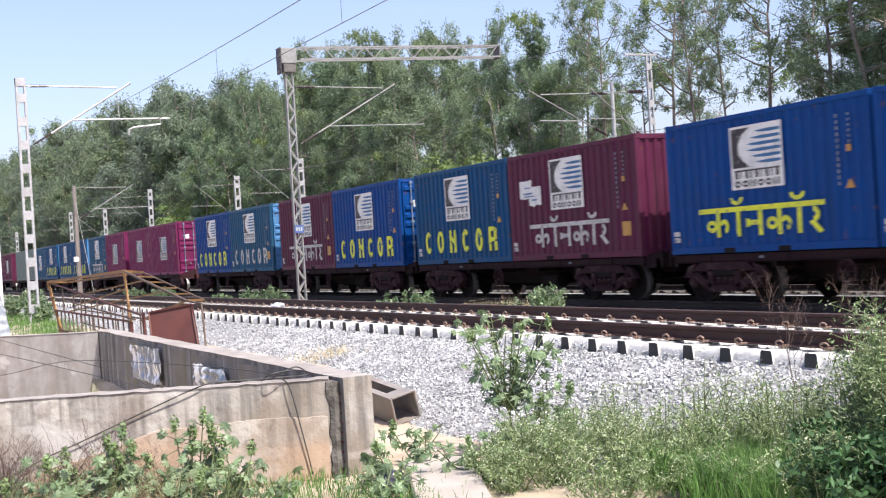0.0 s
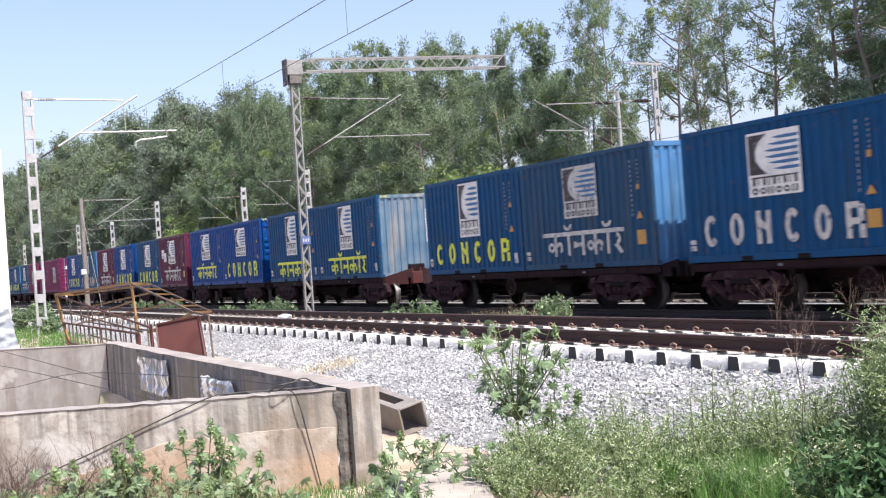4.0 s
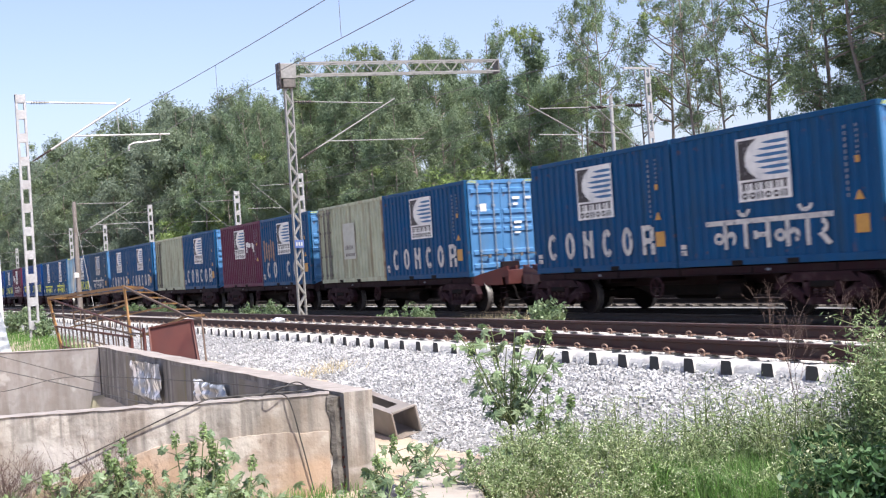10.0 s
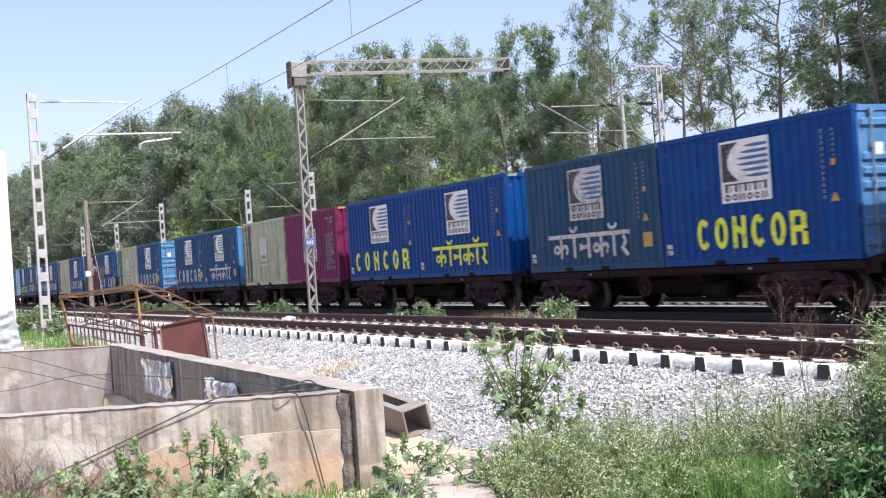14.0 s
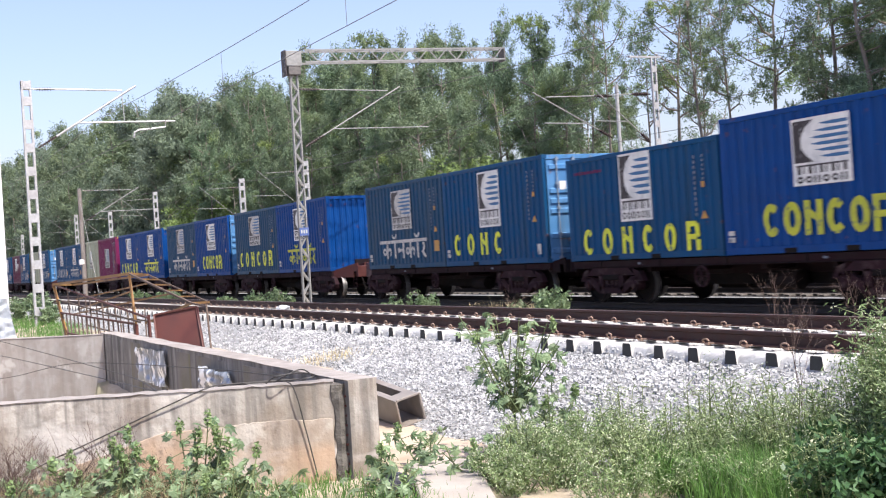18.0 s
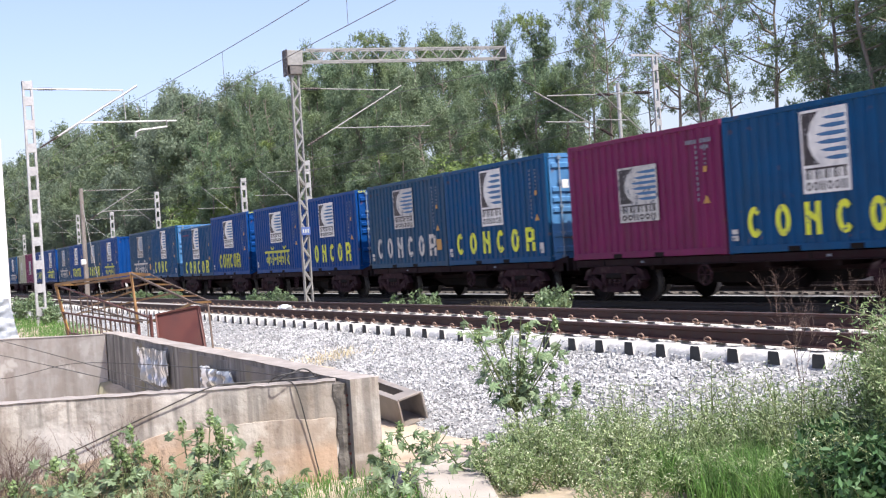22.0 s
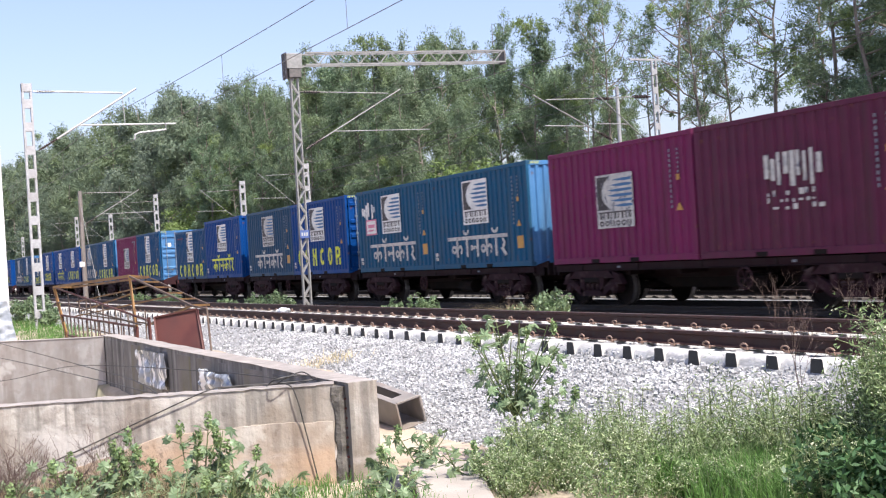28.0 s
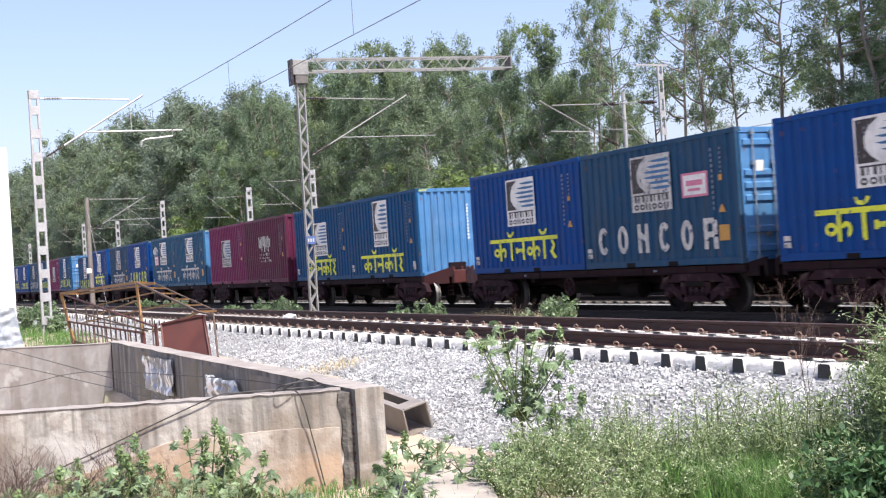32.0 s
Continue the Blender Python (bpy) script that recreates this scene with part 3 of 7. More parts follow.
# ---- concrete pit walls ----
def wall_between(name, a, b, thick, z0, z1, label, bumps=12, material=None):
    """A cast concrete wall with its face from a to b, slightly uneven along its top edges."""
    a, b = Vector((*a, 0)), Vector((*b, 0))
    d = (b - a).normalized()
    nrm = Vector((-d.y, d.x, 0)) * thick
    bm = bmesh.new()
    length = (b - a).length
    rng = random.Random(len(name))
    last = None
    for i in range(bumps + 1):
        p = a + d * length * i / bumps
        j = [rng.uniform(-0.007, 0.007) for _ in range(3)]
        c = 0.012
        pts = [(p, z0), (p, z1 - c + j[0]), (p + nrm * (c / thick), z1 + j[1]), (p + nrm * (1 - c / thick), z1 + j[1]), (p + nrm, z1 - c + j[2]), (p + nrm, z0)]
        ring = [bm.verts.new((q.x, q.y, z)) for q, z in pts]
        if last:
            for k in range(6):
                bm.faces.new((last[k], ring[k], ring[(k + 1) % 6], last[(k + 1) % 6]))
        else:
            bm.faces.new(ring[::-1])
        last = ring
    bm.faces.new(last)
    bmesh.ops.recalc_face_normals(bm, faces=bm.faces[:])
    ob = part(name, bm, material or M_WALL)
    ob.data.materials.append(M_WALL_TOP)
    ob.data.materials.append(M_WALL)
    for p in ob.data.polygons:
        p.material_index = 2 if abs(p.normal.dot(d)) > 0.9 else int(p.normal.z > 0.3)
    return tagged(ob, label, "concrete wall", kind="structure")


TOP, LIFT = 0.37, 0.035
wall_between("wall_front", (-10.747, 4.06), (-12.9, -1.1), -0.26, -2.6, TOP, "weathered concrete wall streaked with brown stains", 60)
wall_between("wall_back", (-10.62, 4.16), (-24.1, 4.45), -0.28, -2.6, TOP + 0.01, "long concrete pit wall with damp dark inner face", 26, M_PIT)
wall_between("wall_left", (-23.72, 4.42), (-27.3, -0.1), -0.30, -2.6, TOP - 0.005, "pale rendered cross wall of the pit", 12, M_RENDERED)
# lower lift of the front wall, cast a little proud of the upper one
bm = bmesh.new()
rng = random.Random(8)
last = None
wa, wb = Vector((-10.742, 4.035, 0)), Vector((-12.87, -1.05, 0))
wn_ = Vector((0.923, -0.385, 0))
for i in range(121):
    p = wa.lerp(wb, i / 120)
    zt = LIFT - 1.7 * max(0.0, i / 120 - 0.27) + rng.uniform(-0.004, 0.004) + 0.05 * noise.noise(Vector((i * 0.06, 3.3, 0))) + 0.018 * noise.noise(Vector((i * 0.31, 1.1, 0)))
    o = 0.003 + rng.uniform(-0.001, 0.001)
    ring = [bm.verts.new((p.x + wn_.x * d, p.y + wn_.y * d, z)) for d, z in ((o, -1.2), (o, zt - 0.02), (o * 0.7, zt - 0.004), (-0.03, zt))]
    if last:
        for k in range(3):
            bm.faces.new((last[k], ring[k], ring[k + 1], last[k + 1]))
    last = ring
bmesh.ops.recalc_face_normals(bm, faces=bm.faces[:])
tagged(part("wall_lower_lift", bm, M_WALL_LOW), "lower concrete lift stained tan by soil", "concrete wall", kind="structure")
pier = thing("wall_joint", "rough dark construction joint with exposed bar ends between two walls", "concrete joint", kind="structure")
bm = bmesh.new()
rng = random.Random(3)
last = None
for i in range(19):
    z = -0.9 + i * (TOP - 0.03 + 0.9) / 18
    j = [rng.uniform(-0.02, 0.02) for _ in range(4)]
    ring = [bm.verts.new(p) for p in ((-10.98, 4.03 + j[0], z), (-10.735 + j[1] * 0.5, 4.045 + j[0], z), (-10.70 + j[2] * 0.5, 4.09, z), (-10.72 + j[3] * 0.5, 4.17 + j[1], z), (-10.98, 4.17, z))]
    if last:
        for k in range(5):
            bm.faces.new((last[k], last[(k + 1) % 5], ring[(k + 1) % 5], ring[k]))
    last = ring
bm.faces.new(last)
part("joint_face", bm, shade("rough_dark_concrete", (0.075, 0.068, 0.06), (0.16, 0.148, 0.13), 0.95, scale=8, bump=0.8, bump_scale=30), pier)
for i in range(9):
    bm = bmesh.new()
    z = -0.5 + i * 0.09
    bar(bm, (-10.74, 4.14, z), (-10.69, 4.19, z + 0.01), 0.03, 0.02)
    part("bar_end", bm, M_RUST, pier)


# ---- overhead line masts ----
def batten_mast(base, h, w=0.30, d=0.20, gap=0.8, t=0.09):
    """Two upright channels joined by flat batten plates."""
    top = thing("overhead_line_mast", "galvanised steel mast of two channels with batten plates", "mast", "overhead line masts")
    top.location = base
    for s in (-1, 1):
        bm = bmesh.new()
        box(bm, -d / 2, d / 2, s * w / 2 - t / 2, s * w / 2 + t / 2, -0.4, h)
        part("channel", bm, M_STEEL, top)
    z = 0.25
    while z < h:
        for s in (-1, 1):
            bm = bmesh.new()
            box(bm, s * d / 2 - 0.006, s * d / 2 + 0.006, -w / 2, w / 2, z - 0.15, z + 0.15)
            part("batten_plate", bm, M_STEEL, top)
        z += gap
    part("cap_plate", bevelled(-d / 2 - 0.01, d / 2 + 0.01, -w / 2 - t / 2, w / 2 + t / 2, h - 0.30, h - 0.02, 0.006), M_STEEL, top)
    return top


def cantilever(mast, y_sign, z_low, z_high, reach, z_arm, arm_far, r=0.024, steady=True, mat=None):
    """Stay tube, inclined bracket tube, register arm and insulators on a mast, reaching along y."""
    s = y_sign
    mat = mat or M_TUBE
    def tube(name, a, b, rr, m, label=""):
        bm = bmesh.new()
        rod(bm, (0, s * a[0], a[1]), (0, s * b[0], b[1]), rr, 8)
        part(name, bm, m, mast, label)
    y0 = 0.2
    tube("stay_tube", (y0 + 0.75, z_high), (reach - 0.25, z_high - 0.04), r * 0.8, mat)
    top = (reach + 0.25, z_high + 0.12)
    foot = (y0 + 0.1, z_low)
    tube("bracket_tube", (foot[0] + (top[0] - foot[0]) * 0.18, foot[1] + (top[1] - foot[1]) * 0.18), top, r, mat)
    fr = (z_arm - foot[1]) / (top[1] - foot[1])
    ya = foot[0] + (top[0] - foot[0]) * fr
    tube("register_arm", (ya, z_arm), (arm_far, z_arm + 0.03), r * 0.8, mat)
    for n, a, b in (("stay_insulator", (y0, z_high), (y0 + 0.75, z_high)), ("bracket_insulator", foot, (foot[0] + (top[0] - foot[0]) * 0.18, foot[1] + (top[1] - foot[1]) * 0.18))):
        bm = bmesh.new()
        a3, b3 = Vector((0, s * a[0], a[1])), Vector((0, s * b[0], b[1]))
        rod(bm, a3, b3, 0.028, 8)
        for i in range(6):
            p = a3.lerp(b3, 0.2 + 0.12 * i)
            rod(bm, p, p + (b3 - a3).normalized() * 0.02, 0.062, 10)
        part(n, bm, M_INS, mast, "dark ribbed insulator")
    if steady:
        bm = bmesh.new()
        rod(bm, (0, s * (reach - 0.25), z_high - 0.04), (0, s * (reach - 0.2), z_arm), r * 0.4, 6)
        part("drop_rod", bm, mat, mast)
        bm = bmesh.new()
        e = arm_far - 0.35
        rope(bm, [(0, s * e, z_arm + 0.02), (0, s * e, z_arm - 0.18), (0, s * (e - 0.5), z_arm - 0.24), (0, s * (e - 0.95), z_arm - 0.28), (0, s * (e - 1.12), z_arm - 0.36), (0, s * (e - 1.14), z_arm - 0.55)], r * 0.9, 6)
        part("steady_arm", bm, mat, mast)


for x in (-43.9, -98.0, -152.0, 12.0):
    m = batten_mast((x, 6.1, 0.1), 8.15, 0.27, 0.2, 0.8, 0.07)
    cantilever(m, 1, 5.85, 7.87, 3.48, 6.70, 5.07, 0.038, True, M_STEEL)

lat = thing("lattice_mast", "tall tapering lattice steel mast carrying a long boom", "mast", "overhead line masts")
lat.location = (-41.2, 14.8, -0.1)
H1 = 8.42
for sx in (-1, 1):
    for sy in (-1, 1):
        bm = bmesh.new()
        bar(bm, (sx * 0.06, sy * 0.13, -0.4), (sx * 0.06, sy * 0.13, H1), 0.042, 0.042)
        part("corner_angle", bm, M_TUBE, lat)
n = 20
for i in range(n):
    z0, z1 = i * H1 / n, (i + 1) * H1 / n
    a, b = (-1, 1) if i % 2 else (1, -1)
    for sx in (-1, 1):
        bm = bmesh.new()
        bar(bm, (sx * 0.06, a * 0.13, z0), (sx * 0.06, b * 0.13, z1), 0.045, 0.045)
        part("lacing_bar", bm, M_TUBE, lat)
    for sy in (-1, 1):
        bm = bmesh.new()
        bar(bm, (a * 0.06, sy * 0.13, z0), (b * 0.06, sy * 0.13, z1), 0.04, 0.04)
        part("lacing_bar", bm, M_TUBE, lat)
part("head_box", bevelled(-0.2, 0.2, -0.30, 0.28, H1 + 0.06, H1 + 0.60, 0.015), M_TUBE, lat)
part("head_gusset", bevelled(-0.18, 0.18, -0.22, 0.24, H1 - 0.25, H1 + 0.06, 0.02), M_CAST, lat)
bm = bmesh.new()
box(bm, -0.22, 0.22, -0.34, -0.305, H1 - 0.3, H1 + 0.62)
part("end_plate", bm, M_LOGO_DARK, lat, "dark painted end plate")
BZ0, BZ1, BL = H1 + 0.2, H1 + 0.62, 8.5
for sx in (-1, 1):
    for z in (BZ0, BZ1):
        bm = bmesh.new()
        bar(bm, (sx * 0.2, 0.4, z), (sx * 0.2, BL, z + 0.22), 0.055, 0.055)
        part("boom_chord", bm, M_TUBE, lat)
for i in range(20):
    ya, yb = 0.5 + i * (BL - 0.6) / 20, 0.5 + (i + 1) * (BL - 0.6) / 20
    bm = bmesh.new()
    za, zb = (BZ0, BZ1) if i % 2 else (BZ1, BZ0)
    bar(bm, (0.2, ya, za + 0.22 * ya / BL), (0.2, yb, zb + 0.22 * yb / BL), 0.034, 0.034)
    part("boom_lacing", bm, M_TUBE, lat)
    if i % 2:
        bm = bmesh.new()
        bar(bm, (-0.2, ya, BZ1 + 0.22 * ya / BL), (0.2, yb, BZ1 + 0.22 * yb / BL), 0.03, 0.03)
        part("boom_cross_bar", bm, M_TUBE, lat)
bm = bmesh.new()
box(bm, -0.22, 0.22, BL - 0.04, BL + 0.02, BZ0 + 0.14, BZ1 + 0.22)
part("boom_end_plate", bm, M_CAST, lat)
cantilever(lat, 1, 5.65, 7.68, 3.86, 6.27, 5.2, 0.024, False)
bm = bmesh.new()
box(bm, 0.12, 0.135, -0.17, 0.17, 2.5, 2.78)
part("number_plate", bm, M_PLATE, lat, "small blue enamel plate with white bars")
for k in range(3):
    bm = bmesh.new()
    box(bm, 0.1355, 0.139, -0.12 + 0.09 * k, -0.07 + 0.09 * k, 2.58, 2.70)
    part("plate_bar", bm, M_PALE, lat)

# masts behind the train, each with a bracket towards the near side
for x, h in ((-67.5, 7.3), (-80.0, 7.3), (-105.0, 8.2), (-124.6, 7.55), (-144.0, 8.4), (-190.0, 8.0), (-240.0, 8.0)):
    m = batten_mast((x, 24.6, 0.0), h, 0.30, 0.2)
    cantilever(m, -1, h - 2.7, h - 0.6, 2.65, h - 1.95, 3.2, 0.02, False)
tube_mast = thing("pole_mast", "slim round galvanised pole with a bracket arm", "mast", "overhead line masts")
tube_mast.location = (-35.6, 24.6, 0)
bm = bmesh.new()
rod(bm, (0, 0, -0.4), (0, 0, 6.95), 0.066, 12)
part("pole", bm, M_STEEL, tube_mast)
cantilever(tube_mast, -1, 5.1, 6.55, 3.15, 5.6, 3.0, 0.026, False)
cross = thing("steel_post", "slender steel post with a crossarm and bracket", "post")
cross.location = (-33.4, 24.6, 0)
for s_ in (-1, 1):
    bm = bmesh.new()
    box(bm, -0.04, 0.04, s_ * 0.08 - 0.026, s_ * 0.08 + 0.026, -0.4, 7.5)
    part("post_channel", bm, M_STEEL, cross)
for k in range(12):
    bm = bmesh.new()
    box(bm, 0.04, 0.05, -0.08, 0.08, 0.4 + 0.6 * k, 0.62 + 0.6 * k)
    part("batten_plate", bm, M_STEEL, cross)
bm = bmesh.new()
box(bm, -0.04, 0.04, -0.95, 0.3, 7.5, 7.56)
part("crossarm", bm, M_STEEL, cross)
cantilever(cross, -1, 4.7, 6.3, 2.1, 5.4, 2.4, 0.02, False)

wood = thing("pole_mast", "grey pole mast with bracket and a slanting stay", "mast", "overhead line masts")
wood.location = (-84.7, 14.8, -0.3)
bm = bmesh.new()
rod(bm, (0, 0, -0.3), (0, 0, 7.6), 0.17, 10, 0.13)
part("pole_shaft", bm, M_MAST, wood)
bm = bmesh.new()
rod(bm, (0.1, 0, 6.6), (4.6, 0.1, 0.0), 0.014, 6)
part("stay_wire", bm, M_TUBE, wood)
cantilever(wood, 1, 5.4, 7.45, 3.7, 6.0, 5.0, 0.03, False)
part("lamp_housing", bevelled(-0.16, 0.16, -0.3, 0.05, 2.5, 2.85, 0.04), M_WHITE, wood, "small white lamp housing")

# overhead wires
def wire(name, y, spans, r, label, mat=M_WIRE):
    bm = bmesh.new()
    for (xa, za), (xb, zb), sag in spans:
        pts = []
        for i in range(17):
            u = i / 16
            pts.append((xa + (xb - xa) * u, y, za + (zb - za) * u - 4 * sag * u * (1 - u)))
        rope(bm, pts, r, 5)
    return tagged(part(name, bm, mat), label, "wire")


wire("catenary_wire", 9.47, [((-49, 7.57), (7.3, 7.57), 0.444), ((-104, 7.57), (-49, 7.57), 0.44)], 0.010, "sagging stranded catenary wire over the near track")
wire("contact_wire", 9.47, [((-104, 6.2), (14, 6.2), 0.02)], 0.009, "level copper contact wire over the near track")
for x in (-41.0, -31.9, -23.0, -14.0, -5.0, -58, -67, -76):
    u = (x + 49) / 56.3 if x > -49 else (x + 104) / 55
    zc = 7.57 - 4 * 0.444 * u * (1 - u)
    bm = bmesh.new()
    rod(bm, (x, 9.47, 6.2), (x, 9.47, zc), 0.006, 5)
    tagged(part("dropper", bm, M_WIRE), "thin dropper wire between catenary and contact wire", "wire", "droppers")
wire("catenary_wire", 18.1, [((-41, 7.3), (20, 7.3), 0.9), ((-100, 7.3), (-41, 7.3), 0.9)], 0.010, "stranded catenary wire over the train")
wire("catenary_wire", 22.7, [((-35, 6.8), (25, 6.8), 0.8), ((-80, 7.0), (-35, 6.8), 0.7), ((-124, 7.2), (-80, 7.0), 0.7)], 0.010, "thin stranded catenary wire over the third track")
for z, y in ((5.7, 24.5), (5.0, 24.5), (6.7, 24.5), (7.3, 24.65)):
    wire("power_line_wire", y, [((-67.5, z), (-33.4, z), 0.25), ((-33.4, z), (20, z + 0.3), 0.35)], 0.009, "thin bare power line wire behind the tracks")

# ---- steel duct, cage, boards ----
duct = thing("steel_duct", "open rectangular grey steel duct lying on the ballast", "duct")
duct.matrix_world = pose(-12.90, 5.80, -0.30, 13, 5, 2)
for nm, b in (("duct_side", (-1.5, 0, -0.15, -0.14, -0.14, 0.16)), ("duct_side", (-1.5, 0, 0.14, 0.15, -0.14, 0.16)), ("duct_bottom", (-1.5, 0, -0.15, 0.15, -0.15, -0.14)),
              ("duct_top_edge", (-1.5, 0, -0.15, -0.07, 0.16, 0.17)), ("duct_top_edge", (-1.5, 0, 0.07, 0.15, 0.16, 0.17)), ("duct_top_plate", (-0.28, 0, -0.07, 0.07, 0.16, 0.17))):
    bm = bmesh.new()
    box(bm, *b)
    part(nm, bm, M_BOX, duct)
part("duct_flange", bevelled(-0.02, 0.012, -0.165, -0.145, -0.16, 0.18, 0.004), M_BOX, duct)
part("duct_flange", bevelled(-0.02, 0.012, 0.145, 0.17, -0.16, 0.18, 0.004), M_BOX, duct)
part("duct_flange", bevelled(-0.02, 0.012, -0.145, 0.145, 0.165, 0.19, 0.004), M_BOX, duct)

M_OLDROD = shade("brown_weathered_rod", (0.075, 0.050, 0.038), (0.15, 0.11, 0.085), 0.75, scale=9, dirt=(0.05, 0.03, 0.022), dirt_scale=3, dirt_amount=0.6)
cage = thing("steel_cage_frame", "tilted yellow and rust steel cage frame lying behind the pit wall", "steel frame")
CA, CB = Vector((-33.2, 5.0, 1.30)), Vector((-31.5, 5.0, 0.0))
CC, CD = Vector((-25.3, 5.3, 1.47)), Vector((-24.9, 5.3, 0.45))
CE = Vector((-21.65, 5.6, 0.88))
back = Vector((-1.5, 0.72, -0.05))
def cage_bar(a, b, w=0.09, mat=M_CAGE, name="frame_bar"):
    bm = bmesh.new()
    bar(bm, a, b, w * 0.58, w * 0.58)
    part(name, bm, mat, cage)
for a, b, w, mt in ((CA, CB, 0.11, M_CAGE), (CA, CC, 0.10, M_CAGE), (CC, CD, 0.08, M_CAGE), (CC, CE, 0.06, M_OLDROD), (CA, CD + Vector((1.0, 0, 0.15)), 0.06, M_RUST), (CA.lerp(CB, 0.55), CD, 0.07, M_RUST),
                    (CD, CD - Vector((0, 0, 0.7)), 0.11, M_RUST), (CA + back, CC + back, 0.08, M_CAGE), (CC + back, CE + back, 0.045, M_OLDROD), (CC, CC + back, 0.08, M_CAGE),
                    (CE, CE + back, 0.07, M_CAGE), (CA, CA + back, 0.08, M_CAGE), (CC.lerp(CD, 0.35), CA.lerp(CB, 0.5) + back, 0.05, M_CAGE), (CC.lerp(CE, 0.35), CA.lerp(CB, 0.3) + back, 0.05, M_CAGE),
                    (CC.lerp(CE, 0.7), CA.lerp(CB, 0.6) + back * 0.5, 0.05, M_CAGE), (CE, CE + Vector((0.55, 0.12, -0.06)), 0.05, M_OLDROD), (CE + Vector((0.55, 0.12, -0.06)), CE + Vector((0.72, 0.12, -1.05)), 0.05, M_OLDROD), (CD + back * 0.5, CE, 0.06, M_CAGE)):
    cage_bar(a, b, w, mt)
for i in range(17):
    u = (i + 0.5) / 17
    p = CA.lerp(CB, 0.55).lerp(CD, u)
    cage_bar(p, p + Vector((0.15, 0, -0.62 - 0.1 * u)), 0.05, M_OLDROD, "upright_rod")
# taller uprights between the rails, a second rail and the cross bars of the far side
for u, top in ((0.14, 0.55), (0.30, 0.50), (0.46, 0.46), (0.62, 0.40), (0.78, 0.34), (0.92, 0.28)):
    p = CA.lerp(CB, 0.55).lerp(CD, u)
    cage_bar(p, p + Vector((-0.10, 0, top)), 0.05, M_OLDROD, "upright_rod")
    q = p + back * 0.9
    cage_bar(q + Vector((0, 0, -0.55)), q + Vector((-0.05, 0, top * 0.9)), 0.045, M_OLDROD, "upright_rod")
cage_bar(CA.lerp(CB, 0.30), CD + Vector((0.4, 0, 0.05)), 0.05, M_OLDROD)
cage_bar(CA.lerp(CB, 0.55) + back, CD + back, 0.05, M_OLDROD)
cage_bar(CB + back + Vector((0, 0, 0.25)), CD + back - Vector((0, 0, 0.45)), 0.05, M_OLDROD)
for u in (0.2, 0.4, 0.6, 0.8):
    cage_bar(CC.lerp(CE, u), CC.lerp(CE, u) + back * 0.95, 0.05, M_CAGE)
cage_bar(CD + Vector((0.9, 0.05, 0.20)), CD + Vector((1.0, 0.05, -0.65)), 0.10, M_RUST)
cage_bar(CD + Vector((1.7, 0.1, 0.15)), CD + Vector((1.8, 0.1, -0.6)), 0.07, M_OLDROD)
cage_bar(CB + Vector((0, 0, 0.1)), CD - Vector((0, 0, 0.5)), 0.06, M_RUST)
panel = bmesh.new()
pa, pb, pc, pd = Vector((-22.05, 5.02, 0.71)), Vector((-21.5, 5.65, 0.82)), Vector((-21.2, 5.65, 0.07)), Vector((-21.85, 5.0, 0.17))
nn = Vector((0.05, -0.04, 0))
va = [panel.verts.new(p) for p in (pa, pb, pc, pd)] + [panel.verts.new(p - nn) for p in (pa, pb, pc, pd)]
for f in ((0, 1, 2, 3), (7, 6, 5, 4), (0, 4, 5, 1), (1, 5, 6, 2), (2, 6, 7, 3), (3, 7, 4, 0)):
    panel.faces.new([va[i] for i in f])
bmesh.ops.recalc_face_normals(panel, faces=panel.faces[:])
part("sheet_panel", panel, M_RUST, cage, "rust-red sheet steel panel")
for a, b in ((pa, pb), (pb, pc), (pd, pa), (pd, pc)):
    cage_bar(a + Vector((0.02, -0.01, 0)), b + Vector((0.02, -0.01, 0)), 0.05, M_RUST, "panel_edge")

board = thing("wrapped_board", "tall white board wrapped in crumpled plastic at its foot", "board")
part("board_face", bevelled(-26.9, -26.5, 1.6, 3.10, 0.9, 4.4, 0.02), M_BOARD, board)
bm = bmesh.new()
bmesh.ops.create_grid(bm, x_segments=36, y_segments=24, size=1.0)
for v in bm.verts:
    u, w = v.co.x, v.co.y
    nz = noise.noise(Vector((u * 3, w * 3, 1.7))) * 0.09 + noise.noise(Vector((u * 8, w * 5, 4))) * 0.08
    v.co = Vector((-26.40 + abs(nz) + 0.10 * (1 - w), 2.24 + u * (0.80 + 0.08 * (1 - w)), 0.62 + w * 0.50))
part("plastic_wrap", bm, M_PLASTIC, board, "crumpled translucent white plastic sheet").data.shade_smooth()

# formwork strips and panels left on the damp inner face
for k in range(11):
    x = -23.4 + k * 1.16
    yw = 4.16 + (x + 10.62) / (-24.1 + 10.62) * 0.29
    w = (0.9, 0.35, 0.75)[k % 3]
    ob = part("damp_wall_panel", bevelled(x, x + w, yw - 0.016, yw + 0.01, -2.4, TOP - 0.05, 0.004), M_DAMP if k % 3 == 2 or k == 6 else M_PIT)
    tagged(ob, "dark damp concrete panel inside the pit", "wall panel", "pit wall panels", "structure")
